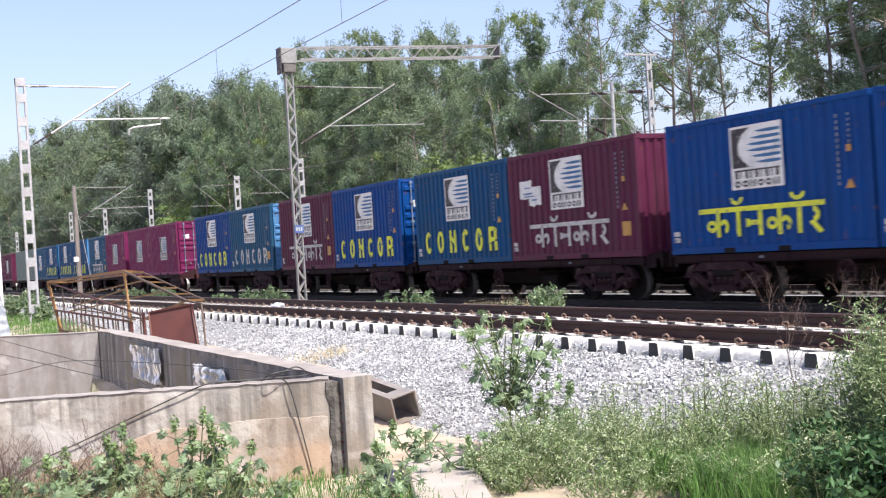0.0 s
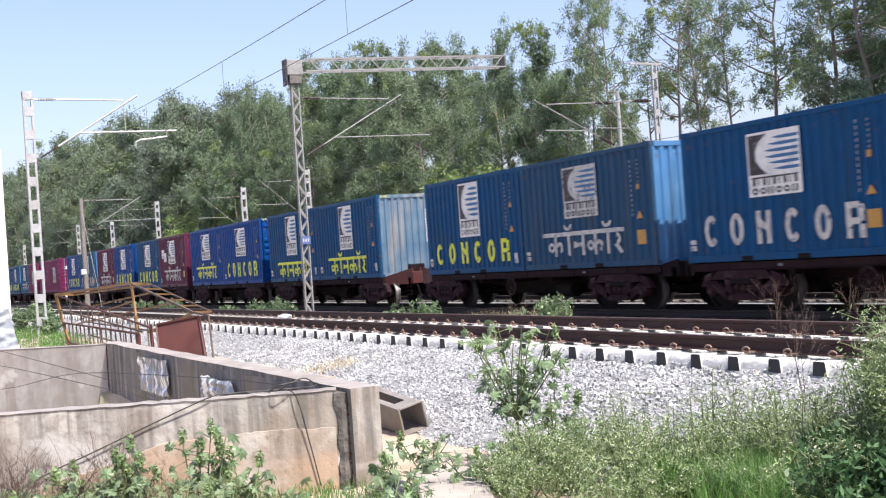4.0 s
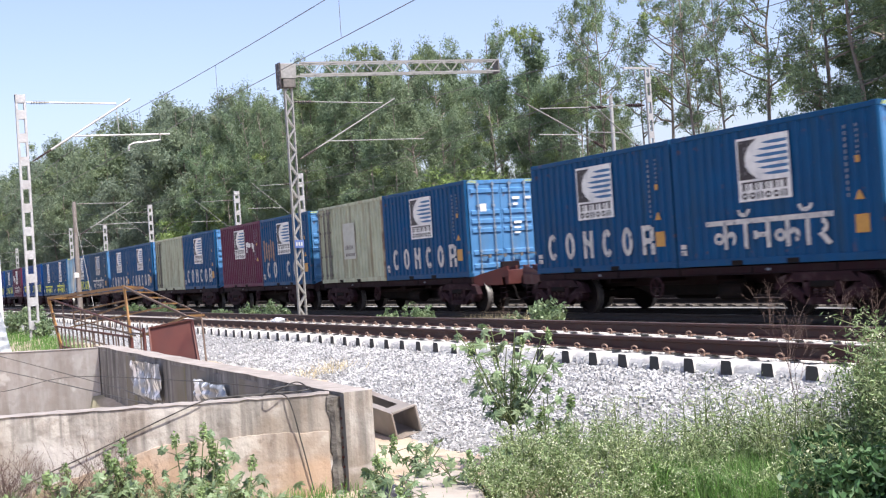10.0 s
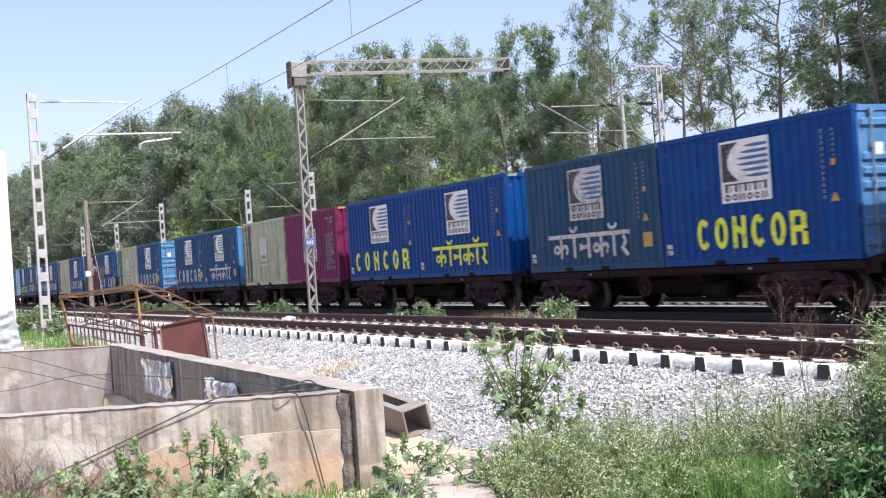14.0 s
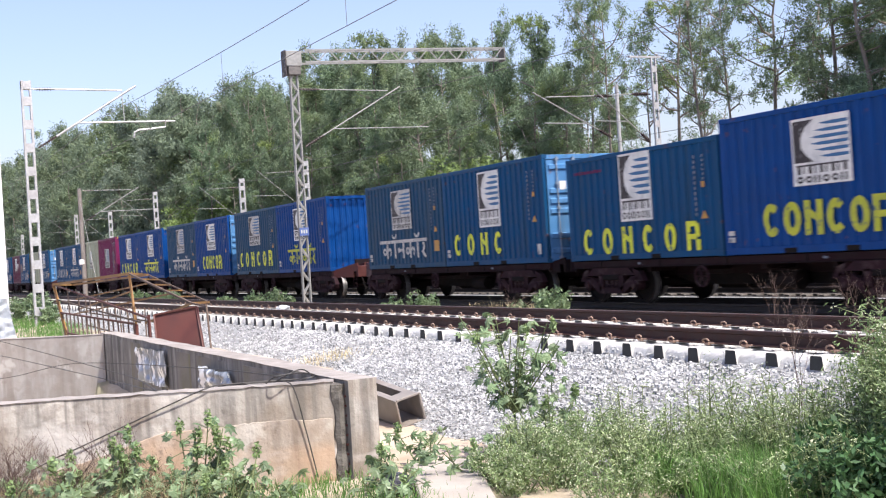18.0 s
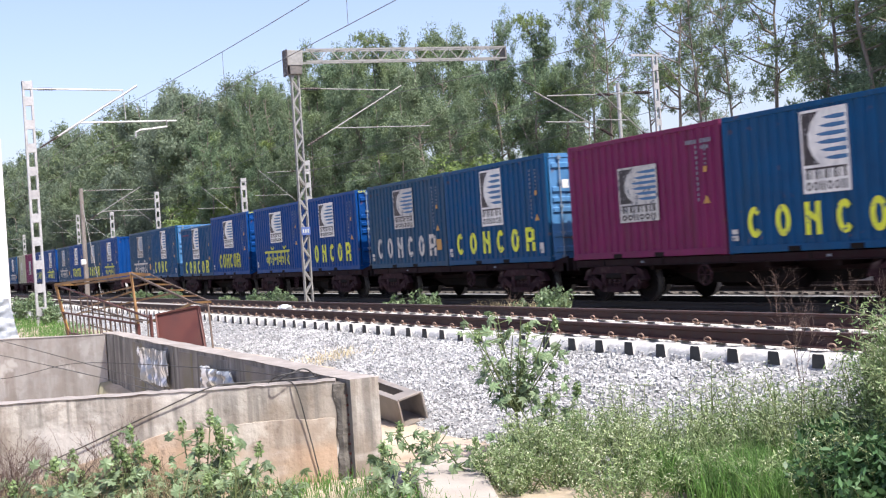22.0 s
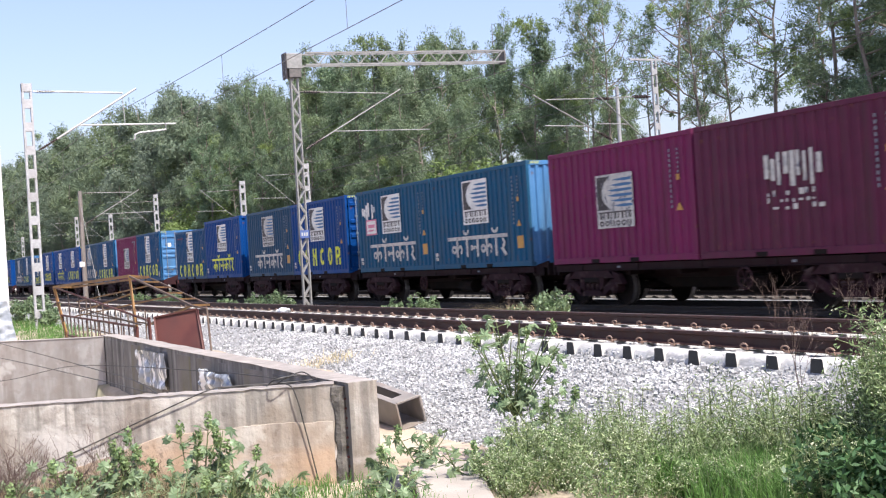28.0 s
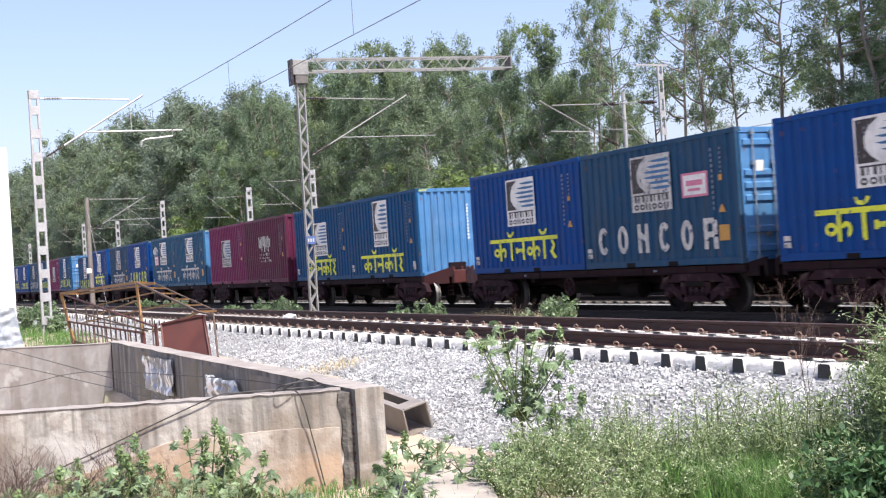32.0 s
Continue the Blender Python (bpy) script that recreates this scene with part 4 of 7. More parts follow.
# plastic sheets and cables on the pit walls
for cx, cz, w, h in ((-19.2, 0.02, 1.9, 0.54), (-15.3, 0.06, 1.5, 0.30)):
    bm = bmesh.new()
    bmesh.ops.create_grid(bm, x_segments=40, y_segments=14, size=1.0)
    for v in bm.verts:
        u, t = v.co.x, v.co.y
        yw = 4.16 + (cx + u * w / 2 + 10.62) / (-24.1 + 10.62) * 0.29
        d = 0.055 + 0.034 * math.sin(u * 12 + 2.6 * noise.noise(Vector((u * 1.5, t * 1.2, cx)))) + 0.03 * noise.noise(Vector((u * 6, t * 2.4 + cx, 3))) + 0.007 * noise.noise(Vector((u * 15, t * 5, cx)))
        v.co = Vector((cx + u * w / 2 + 0.05 * noise.noise(Vector((t * 3, cx, 0))), yw - abs(d) - 0.024, cz + t * h / 2 + 0.03 * noise.noise(Vector((u * 4, cx, 5)))))
    ob = part("plastic_sheet", bm, M_FOIL)
    ob.data.shade_smooth()
    tagged(ob, "crumpled silvery plastic sheet stuck on the damp wall", "plastic sheet", "plastic sheets")


def cable(pts, r, label, n=14):
    """A smooth cable through a few points."""
    p = [Vector(q) for q in pts]
    out = []
    for i in range(len(p) - 1):
        a, b, c, d = p[max(i - 1, 0)], p[i], p[i + 1], p[min(i + 2, len(p) - 1)]
        for k in range(n):
            t = k / n
            out.append(0.5 * ((2 * b) + (c - a) * t + (2 * a - 5 * b + 4 * c - d) * t * t + (3 * b - a - 3 * c + d) * t ** 3))
    out.append(p[-1])
    bm = bmesh.new()
    rope(bm, out, r, 6)
    return tagged(part("cable", bm, M_CABLE), label, "cable", "cables")


cable([(-11.05, 3.6, TOP + 0.02), (-10.9, 3.70, TOP + 0.10), (-10.95, 3.84, TOP + 0.12), (-11.0, 3.95, TOP + 0.05), (-11.0, 3.9, TOP + 0.03), (-11.08, 3.6, TOP + 0.03), (-11.2, 3.2, TOP + 0.03), (-11.17, 2.97, 0.385), (-11.39, 2.45, 0.17),
       (-11.60, 1.94, -0.05), (-11.73, 1.63, -0.18), (-11.95, 1.1, -0.45)], 0.0065, "looped black cable lying along the wall")
cable([(-11.0, 3.5, TOP + 0.02), (-10.84, 3.55, TOP + 0.09), (-10.86, 3.80, TOP + 0.10), (-10.98, 3.98, TOP + 0.04), (-11.1, 3.75, TOP + 0.02), (-11.22, 3.1, TOP + 0.02)], 0.006, "looped black cable lying along the wall")
cable([(-11.05, 3.62, TOP + 0.03), (-10.84, 3.70, TOP - 0.02), (-10.80, 3.79, -0.07), (-10.78, 3.87, -0.50)], 0.0065, "black cable hanging down the wall")
cable([(-25.6, 2.3, 0.45), (-23.83, 2.64, 0.37), (-18.64, 3.42, 0.10), (-13.66, 2.84, 0.34), (-11.5, 2.6, 0.38)], 0.0055, "thin cable slung across the pit")
cable([(-25.6, 2.2, 0.13), (-23.82, 2.62, 0.11), (-16.67, 3.02, 0.13), (-12.64, 2.78, 0.29), (-11.5, 2.7, 0.38)], 0.0055, "thin cable slung across the pit")
cable([(-24.8, 1.4, -0.30), (-21.81, 2.38, -0.14), (-19.69, 3.22, 0.14), (-13.49, 3.58, 0.38), (-11.2, 3.80, 0.40)], 0.0055, "thin cable slung across the pit")

# grey building and boundary wall beyond the tracks
shed = thing("grey_building", "low grey rendered building with a blue-framed window", "building")
bm = bmesh.new()
for b in ((-30.7, -29.72, 29.5, 29.7, -0.5, 3.72), (-29.72, -29.06, 29.5, 29.7, -0.5, 2.62), (-29.72, -29.06, 29.5, 29.7, 3.42, 3.72), (-29.06, -14.0, 29.5, 29.7, -0.5, 3.72), (-30.7, -30.5, 29.7, 36.0, -0.5, 3.72), (-14.2, -14.0, 29.7, 36.0, -0.5, 3.72)):
    box(bm, *b)
part("wall", bm, M_SHED, shed)
part("roof", bevelled(-30.85, -13.9, 29.38, 36.1, 3.72, 3.92, 0.02), M_SHED, shed)
win = part("window", bevelled(-29.72, -29.06, 29.60, 29.62, 2.62, 3.42, 0.003), M_WINDOW, shed, "dark glazed window")
for b in ((-29.74, -29.66, 29.47, 29.6, 2.6, 3.44), (-29.12, -29.04, 29.47, 29.6, 2.6, 3.44), (-29.66, -29.12, 29.47, 29.6, 3.36, 3.44), (-29.66, -29.12, 29.47, 29.6, 2.6, 2.68), (-29.42, -29.38, 29.54, 29.6, 2.68, 3.36)):
    part("window_frame", bevelled(*b, 0.006), M_BLUEFRAME, win, "blue painted frame")
part("shutter", bevelled(-29.90, -29.75, 29.43, 29.47, 2.6, 3.44, 0.006), M_BLUEFRAME, shed, "open blue shutter")
bound = thing("boundary_wall", "low grey boundary wall with a pale coping", "wall", kind="structure")
part("wall_face", bevelled(-70, -8, 27.4, 27.6, -0.6, 1.58, 0.01), M_SHED, bound)
for i in range(31):
    part("coping", bevelled(-70 + i * 2.0, -68.012 + i * 2.0, 27.34, 27.66, 1.58, 1.68, 0.012), M_SLAB, bound)
for i in range(20):
    part("pier", bevelled(-69 + i * 3.0, -68.75 + i * 3.0, 27.33, 27.4, -0.6, 1.58, 0.01), M_SHED, bound)


# ---- the train ----
LEN, WID, TALL, LOW = 6.058, 2.438, 2.88, 2.591
FLOOR = 1.05
MESH = {}


def shared(key, build, material):
    k = (key, material.name)
    if k not in MESH:
        bm = build()
        me = bpy.data.meshes.new(key.split("|")[0])
        bm.to_mesh(me)
        bm.free()
        me.materials.append(material)
        MESH[k] = me
    return MESH[k]


def corrugated(length, height, n, depth=0.036, duty=(0.26, 0.5, 0.76)):
    """A trapezoidal corrugated sheet in x and z; outer face at y = 0, valleys at y = depth."""
    bm = bmesh.new()
    pts = [(0.0, 0.0)]
    p = length / n
    for i in range(n):
        pts += [((i + duty[0]) * p, 0.0), ((i + duty[0] + 0.12) * p, depth), ((i + duty[2] + 0.02) * p, depth), ((i + duty[2] + 0.14) * p, 0.0)]
    pts.append((length, 0.0))
    a = [bm.verts.new((x, y, 0)) for x, y in pts]
    b = [bm.verts.new((x, y, height)) for x, y in pts]
    for k in range(len(pts) - 1):
        bm.faces.new((a[k], a[k + 1], b[k + 1], b[k]))
    return bm


def flat_shapes(bm, shapes, y):
    """Thin painted plates: each outline in x and z, 2 mm proud."""
    for pts in shapes:
        f = bm.faces.new([bm.verts.new((x, y, z)) for x, z in pts])


def rect(x0, x1, z0, z1):
    return [(x0, z0), (x1, z0), (x1, z1), (x0, z1)]


def ring_shape(cx, cz, rx, rz, t, n=12, gap=0.0):
    """Segments of an upright rounded ring."""
    out = []
    for k in range(n):
        a0, a1 = k * math.tau / n, (k + 1) * math.tau / n
        if gap and (math.cos((a0 + a1) / 2) > gap):
            continue
        o = [(cx + rx * math.cos(a), cz + rz * math.sin(a)) for a in (a0, a1)]
        i = [(cx + (rx - t) * math.cos(a), cz + (rz - t) * math.sin(a)) for a in (a1, a0)]
        out.append(o + i)
    return out


def latin_mark(k, cx, w, z, h, t):
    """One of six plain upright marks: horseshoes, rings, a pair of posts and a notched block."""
    if k in (0, 3):
        return ring_shape(cx, z + h / 2, w, h / 2, t, 18, 0.72)
    if k in (1, 4):
        return ring_shape(cx, z + h / 2, w, h / 2, t, 18)
    if k == 2:
        return [rect(cx - w, cx - w + t, z, z + h), rect(cx + w - t, cx + w, z, z + h), [(cx - w + t, z + h * 0.52), (cx + w - t, z + h * 0.38), (cx + w - t, z + h * 0.60), (cx - w + t, z + h * 0.74)]]
    return [rect(cx - w, cx - w + t, z, z + h), rect(cx - w + t, cx + w * 0.5, z + h * 0.82, z + h), rect(cx - w + t, cx + w * 0.5, z + h * 0.38, z + h * 0.56), rect(cx + w * 0.3, cx + w * 0.95, z + h * 0.46, z + h * 0.92),
            rect(cx + w * 0.35, cx + w, z, z + h * 0.375)]


def arc_band(cx, cz, rx, rz, t, a0, a1, n=8):
    """A bent stroke along part of an oval."""
    out = []
    for k in range(n):
        p, q = radians(a0 + (a1 - a0) * k / n), radians(a0 + (a1 - a0) * (k + 1) / n)
        out.append([(cx + rx * math.cos(p), cz + rz * math.sin(p)), (cx + rx * math.cos(q), cz + rz * math.sin(q)), (cx + (rx - t) * math.cos(q), cz + (rz - t) * math.sin(q)), (cx + (rx - t) * math.cos(p), cz + (rz - t) * math.sin(p))])
    return out


def script_band(x0, x1, z, h, top=True):
    """A headline bar with plain stems, loops and hooks hanging below it and two cupped strokes above."""
    w, t = x1 - x0, 0.105
    s = [rect(x0, x1, z + h - t, z + h)]
    zb = z + h - t - 0.001
    for u in (0.165, 0.335, 0.515, 0.665, 0.815):
        s.append(rect(x0 + u * w - 0.058, x0 + u * w + 0.058, z, zb))
    for u in (0.165, 0.665):
        cx = x0 + u * w
        s += ring_shape(cx - 0.215, z + h * 0.38, 0.165, h * 0.21, 0.085, 14)
        s += arc_band(cx + 0.185, z + h * 0.36, 0.15, h * 0.25, 0.095, 165, -75)
    cx = x0 + 0.515 * w
    s += [rect(cx - 0.33, cx - 0.059, z + h * 0.36, z + h * 0.52), rect(cx - 0.43, cx - 0.331, z + h * 0.30, z + h * 0.58)]
    cx = x0 + 0.93 * w
    s += arc_band(cx - 0.04, z + h * 0.58, 0.16, h * 0.24, 0.10, 95, -95)
    s.append([(cx - 0.17, z + h * 0.34), (cx - 0.03, z + h * 0.40), (cx + 0.20, z + 0.03), (cx + 0.09, z - 0.02)])
    if top:
        for u in (0.335, 0.815):
            s += arc_band(x0 + u * w - 0.03, z + h + 0.20, 0.21, 0.17, 0.085, 185, 355)
    return s


def plates(shapes):
    def build():
        bm = bmesh.new()
        flat_shapes(bm, shapes, 0.0)
        bmesh.ops.remove_doubles(bm, verts=bm.verts[:], dist=1e-4)
        bmesh.ops.recalc_face_normals(bm, faces=bm.faces[:])
        res = bmesh.ops.extrude_face_region(bm, geom=bm.faces[:])
        for v in res["geom"]:
            if isinstance(v, bmesh.types.BMVert):
                v.co.y -= 0.003
        return bm
    return build


def add(parent, name, me, loc=(0, 0, 0), rz=0.0, label=""):
    ob = new(name, me)
    ob.parent = parent
    ob.location = loc
    if rz:
        ob.rotation_euler = (0, 0, rz)
    if label:
        ob["label"] = label
    return ob


def logo(c, x, z, w, h, style):
    """A white square panel with a dark block, a pale disc, stripes and two rows of small dark bars."""
    base = add(c, "logo_panel", shared("logo_panel|%g%g" % (w, h), plates([rect(-w / 2, w / 2, -h / 2, h / 2)]), M_WHITE if not style else (M_WORN if style == "worn" else M_PALE)), (x, -WID / 2 - 0.002, z), 0, "white painted square logo panel")
    zt, m, ih = h / 2, 0.05, h * 0.66
    if style == "plain":
        rows = [rect(-w * 0.34 + w * 0.115 * k, -w * 0.28 + w * 0.115 * k, -h * 0.24, -h * 0.14 + h * 0.03 * (k % 2)) for k in range(6)] + [rect(-w * 0.36 + w * 0.14 * k, -w * 0.27 + w * 0.14 * k, -h * 0.42, -h * 0.34) for k in range(6)]
        tagged(add(base, "logo_caption", shared("logo_remains|%g%g" % (w, h), plates(rows), M_CAST), (0, -0.003, 0)), kind="stuff")
        return base
    dark = [[(-w / 2 + m, zt - m), (-w / 2 + m, zt - ih), (-w * 0.12, zt - ih), (-w * 0.26, zt - ih * 0.84), (-w * 0.34, zt - ih * 0.66), (-w * 0.34, zt - ih * 0.44), (-w * 0.26, zt - ih * 0.22), (-w * 0.10, zt - m)]]
    add(base, "logo_crescent", shared("logo_crescent|%g%g" % (w, h), plates(dark), M_LOGO_DARK), (0, -0.003, 0))
    stripes = []
    for k in range(6):
        zz = zt - ih * (0.12 + 0.145 * k)
        left = -w * 0.26 + w * 0.20 * abs(k - 2.5) / 2.5
        right = w / 2 - m
        stripes.append([(left + 0.04 * w, zz - ih * 0.040), (left + 0.16 * w, zz - ih * 0.085), (left + 0.34 * w, zz - ih * 0.100), (right, zz - ih * 0.090), (right, zz - ih * 0.022), (left + 0.30 * w, zz - ih * 0.018)])
    add(base, "logo_stripes", shared("logo_stripes|%g%g" % (w, h), plates(stripes), M_LOGO_BLUE), (0, -0.003, 0))
    rows = []
    zc, bh = -h / 2 + h * 0.225, h * 0.055
    rows.append(rect(-w * 0.44, w * 0.44, zc + bh, zc + bh * 1.45))
    for k in range(9):
        xx = -w * 0.42 + k * w * 0.098
        rows.append(rect(xx, xx + w * (0.026 if k % 2 else 0.055), zc - bh, zc + bh))
    zc = -h / 2 + h * 0.085
    for k in range(6):
        xx = -w * 0.44 + k * w * 0.15
        rows += ring_shape(xx + w * 0.06, zc, w * 0.06, h * 0.055, w * 0.028, 8) if k in (0, 1, 3, 4) else [rect(xx, xx + w * 0.035, zc - bh, zc + bh), rect(xx + w * 0.075, xx + w * 0.11, zc - bh, zc + bh)]
    add(base, "logo_caption", shared("logo_caption|%g%g" % (w, h), plates(rows), M_LOGO_DARK), (0, -0.003, 0))
    return base


LABELS = {"blue": "blue", "bright": "bright blue", "dusty": "faded blue", "teal": "dull teal blue", "maroon": "dark maroon", "magenta": "magenta", "cream": "pale cream-green", "grey": "grey-green"}


def container(spec):
    """A corrugated freight container of six metres; its origin lies under its middle, on the wagon deck."""
    col, mark, end, extra = spec
    mat = PAINT[col]
    h = LOW if "low" in extra else TALL
    tint = {"latin_y": "yellow", "script_y": "yellow", "latin_w": "worn white", "script_w": "worn white"}.get(mark, "")
    lab = "%s corrugated container%s on flat wagon" % (LABELS[col], ", %s painted marks" % tint if tint else (", faded logo panel" if mark == "logo" else ""))
    c = thing("freight_container", lab, "container", "train containers")
    L2, W2 = LEN / 2, WID / 2
    side = shared("side_panel|%g" % h, lambda: corrugated(LEN - 0.24, h - 0.26, 20), mat)
    add(c, "side_panel", side, (-L2 + 0.12, -W2 + 0.006, 0.15))
    add(c, "side_panel", side, (L2 - 0.12, W2 - 0.006, 0.15), math.pi)
    roofm = shared("roof|%g" % h, lambda: bevelled(-L2 + 0.05, L2 - 0.05, -W2 + 0.05, W2 - 0.05, h - 0.07, h - 0.025, 0.01), PAINT["teal"] if col in ("blue", "bright", "dusty") else mat)
    add(c, "roof", roofm)
    for s in (-1, 1):
        add(c, "top_rail", shared("top_rail|%g%d" % (h, s), lambda: bevelled(-L2 + 0.1, L2 - 0.1, min(s * W2, s * (W2 - 0.06)), max(s * W2, s * (W2 - 0.06)), h - 0.115, h - 0.01, 0.008), mat))
        add(c, "bottom_rail", shared("bottom_rail|%d" % s, lambda: bevelled(-L2 + 0.1, L2 - 0.1, min(s * W2, s * (W2 - 0.05)), max(s * W2, s * (W2 - 0.05)), 0.01, 0.16, 0.008), mat))
        # fork pockets: proud black blocks, the openings' shade put into their colour
        for k in (-1.05, 0.62):
            add(c, "fork_pocket", shared("fork_pocket|%d" % s, lambda: bevelled(-0.18, 0.18, min(s * (W2 + 0.003), s * (W2 - 0.05)), max(s * (W2 + 0.003), s * (W2 - 0.05)), 0.012, 0.115, 0.004), M_BOGIE), (k, 0, 0))
        for e in (-1, 1):
            post = shared("corner_post|%g%d%d" % (h, s, e), lambda: bevelled(min(e * L2, e * (L2 - 0.13)), max(e * L2, e * (L2 - 0.13)), min(s * W2, s * (W2 - 0.09)), max(s * W2, s * (W2 - 0.09)), 0.11, h - 0.11, 0.008), M_RUSTPOST if col == "cream" and e > 0 else mat)
            add(c, "corner_post", post)
            for z in (0.0, h - 0.118):
                cast = shared("corner_casting|%d%d" % (s, e), lambda: bevelled(min(e * (L2 + 0.004), e * (L2 - 0.174)), max(e * (L2 + 0.004), e * (L2 - 0.174)), min(s * (W2 + 0.004), s * (W2 - 0.16)), max(s * (W2 + 0.004), s * (W2 - 0.16)), 0.0, 0.118, 0.012), mat)
                add(c, "corner_casting", cast, (0, 0, z))
    add(c, "floor", shared("floor", lambda: bevelled(-L2 + 0.1, L2 - 0.1, -W2 + 0.05, W2 - 0.05, 0.02, 0.14, 0.01), M_CAST))
    ends = {1: end, -1: "corr" if end == "door" else "door"}
    if "sidedoor" in extra:
        ends[-1] = "corr"
    for e, kind in ends.items():
        facing = math.pi / 2 * e
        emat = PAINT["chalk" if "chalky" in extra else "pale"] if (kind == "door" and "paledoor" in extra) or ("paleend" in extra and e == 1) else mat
        for z0, z1, nm in ((h - 0.13, h - 0.012, "header"), (0.012, 0.14, "sill")):
            me = shared("%s|%g%d" % (nm, h, e), lambda: bevelled(min(e * L2, e * (L2 - 0.07)), max(e * L2, e * (L2 - 0.07)), -W2 + 0.1, W2 - 0.1, z0, z1, 0.006), emat)
            add(c, nm, me)
        if e == 1 and "hazard" in extra:
            for s in (-1, 1):
                st = [[(s * 0.95 + 0.06 * k - 0.15, -0.035), (s * 0.95 + 0.06 * k - 0.12, -0.035), (s * 0.95 + 0.06 * k - 0.09, 0.035), (s * 0.95 + 0.06 * k - 0.12, 0.035)] for k in range(5)]
                add(c, "hazard_stripes", shared("hazard_stripes|%d" % s, plates(st), M_OLIVE), (L2 + 0.002, 0, h - 0.06), math.pi / 2, "yellow hazard stripes")
        if kind == "corr":
            me = shared("end_panel|%g" % h, lambda: corrugated(WID - 0.18, h - 0.26, 9, 0.045), emat)
            add(c, "end_panel", me, (e * (L2 - 0.012), -e * (W2 - 0.09), 0.13), facing)
            if e == 1 and extra.count("marks"):
                s = [rect(0, 0.05, 0.11 * k, 0.11 * k + 0.07) for k in range(11)]
                add(c, "serial_strip", shared("serial_strip", plates(s), M_WHITE), (L2 - 0.01, 0.62, 1.15), math.pi / 2, "column of small white bars")["kind"] = "stuff"
        else:
            for s in (-1, 1):
                def leaf():
                    bm = bevelled(0.0, 1.08, 0.0, 0.03, 0.14, h - 0.135, 0.006)
                    for z0 in (0.22, 0.62, 1.28, 1.55, 1.82, h - 0.42):
                        if z0 > h - 0.3:
                            continue
                        v = box(bm, 0.06, 1.02, -0.045, 0.001, z0, z0 + 0.17)
                        for q in v:
                            if q.co.y < 0:
                                q.co.z = q.co.z * 0.6 + (z0 + 0.075) * 0.4
                    return bm
                d = add(c, "door_leaf", shared("door_leaf|%g" % h, leaf, emat), (e * (L2 - 0.02), e * (0.005 if s > 0 else -1.085), 0), facing, "ribbed steel door leaf")
                for k in (0.28, 0.80):
                    def lock():
                        bm = bmesh.new()
                        rod(bm, (0, 0, 0.05), (0, 0, h - 0.06), 0.02, 8)
                        for z in (0.12, 0.75, 1.45, 2.1, h - 0.14):
                            box(bm, -0.045, 0.045, -0.03, 0.045, z - 0.04, z + 0.04)
                        return bm
                    add(d, "locking_bar", shared("locking_bar|%g" % h, lock, M_BAR), (k, -0.07, 0))
                    def handle():
                        bm = bmesh.new()
                        bar(bm, (0, 0, 0), (0.34, -0.01, -0.03), 0.03, 0.02)
                        box(bm, 0.28, 0.36, -0.03, 0.03, -0.08, 0.02)
                        return bm
                    if kind == "door" and e == 1:
                        add(d, "lock_handle", shared("lock_handle", handle, M_CAST), (k - 0.05, -0.105, 0.62))
                if e == 1:
                    st = [rect(0.36, 0.56, h - 0.95, h - 0.72)] if s < 0 else [rect(0.38, 0.62, h - 0.62, h - 0.54), rect(0.40, 0.56, h - 0.80, h - 0.73), rect(0.82, 1.02, h - 0.62, h - 0.54), rect(0.40, 0.66, h - 1.35, h - 1.28), rect(0.40, 0.62, h - 1.50, h - 1.44), rect(0.40, 0.6, h - 1.65, h - 1.60)]
                    add(d, "door_label", shared("door_label|%g%d" % (h, s), plates(st), M_WHITE), (0, -0.047, 0), 0, "white label bars")["kind"] = "stuff"
    # painted marks on the viewer's side
    y = -W2 - 0.001
    yellow = M_OLIVE if "olive" in extra else M_YELLOW
    low = "low" in extra
    tall = "tall" in extra
    if mark.startswith("latin"):
        skip = (4, 5) if "cut4" in extra else ((2,) if "cut2" in extra else ())
        wide = 0.245 if "bold" in extra else 0.215
        half_run = 1.49 if "narrow" in extra or "bold" in extra else 2.10
        z0, hh = (0.15 if low else 0.31, 0.645) if tall else (0.34, 0.68)
        for k in range(6):
            if k not in skip:
                key = "painted_mark|%s%s%s%s%d" % (mark, "b" if "bold" in extra else "", "n" if "narrow" in extra else "", "t" if tall else "", k) + str(z0)
                me = shared(key, plates(latin_mark(k, -0.06 - half_run + k * half_run * 0.4, wide * (1 if k != 5 else 1.1), z0, hh, 0.135 if "bold" not in extra else 0.16)), yellow if mark.endswith("y") else M_WORN)
                add(c, "painted_mark", me, (0, y, 0), 0, "large painted mark")
    elif mark.startswith("script"):
        run = 1.66 if "narrow" in extra else 1.88
        z0 = 0.20 if tall or "mid" in extra else 0.34
        me = shared("painted_band|%s%s%g%g" % (mark, "t" if "notop" in extra else "", run, z0), plates(script_band(-0.10 - run, -0.10 + run, z0, 0.62, "notop" not in extra)), yellow if mark.endswith("y") else M_WORN)
        add(c, "painted_band", me, (0, y, 0), 0, "large painted script-like band of marks")
    if mark not in ("none", "torn", "ghost"):
        style = "plain" if col == "cream" else ("worn" if col in ("dusty", "magenta") else "")
        if tall:
            logo(c, -0.05, 1.71 if low else 1.90, 1.26, 1.60, style)
        else:
            logo(c, -0.06, 1.50 if mark == "logo" and "high" not in extra else (1.62 if "mid" in extra else 1.95), 1.10 if col == "cream" else 1.56, 1.30, style)
    if mark == "torn":
        rng = random.Random(5)
        s = []
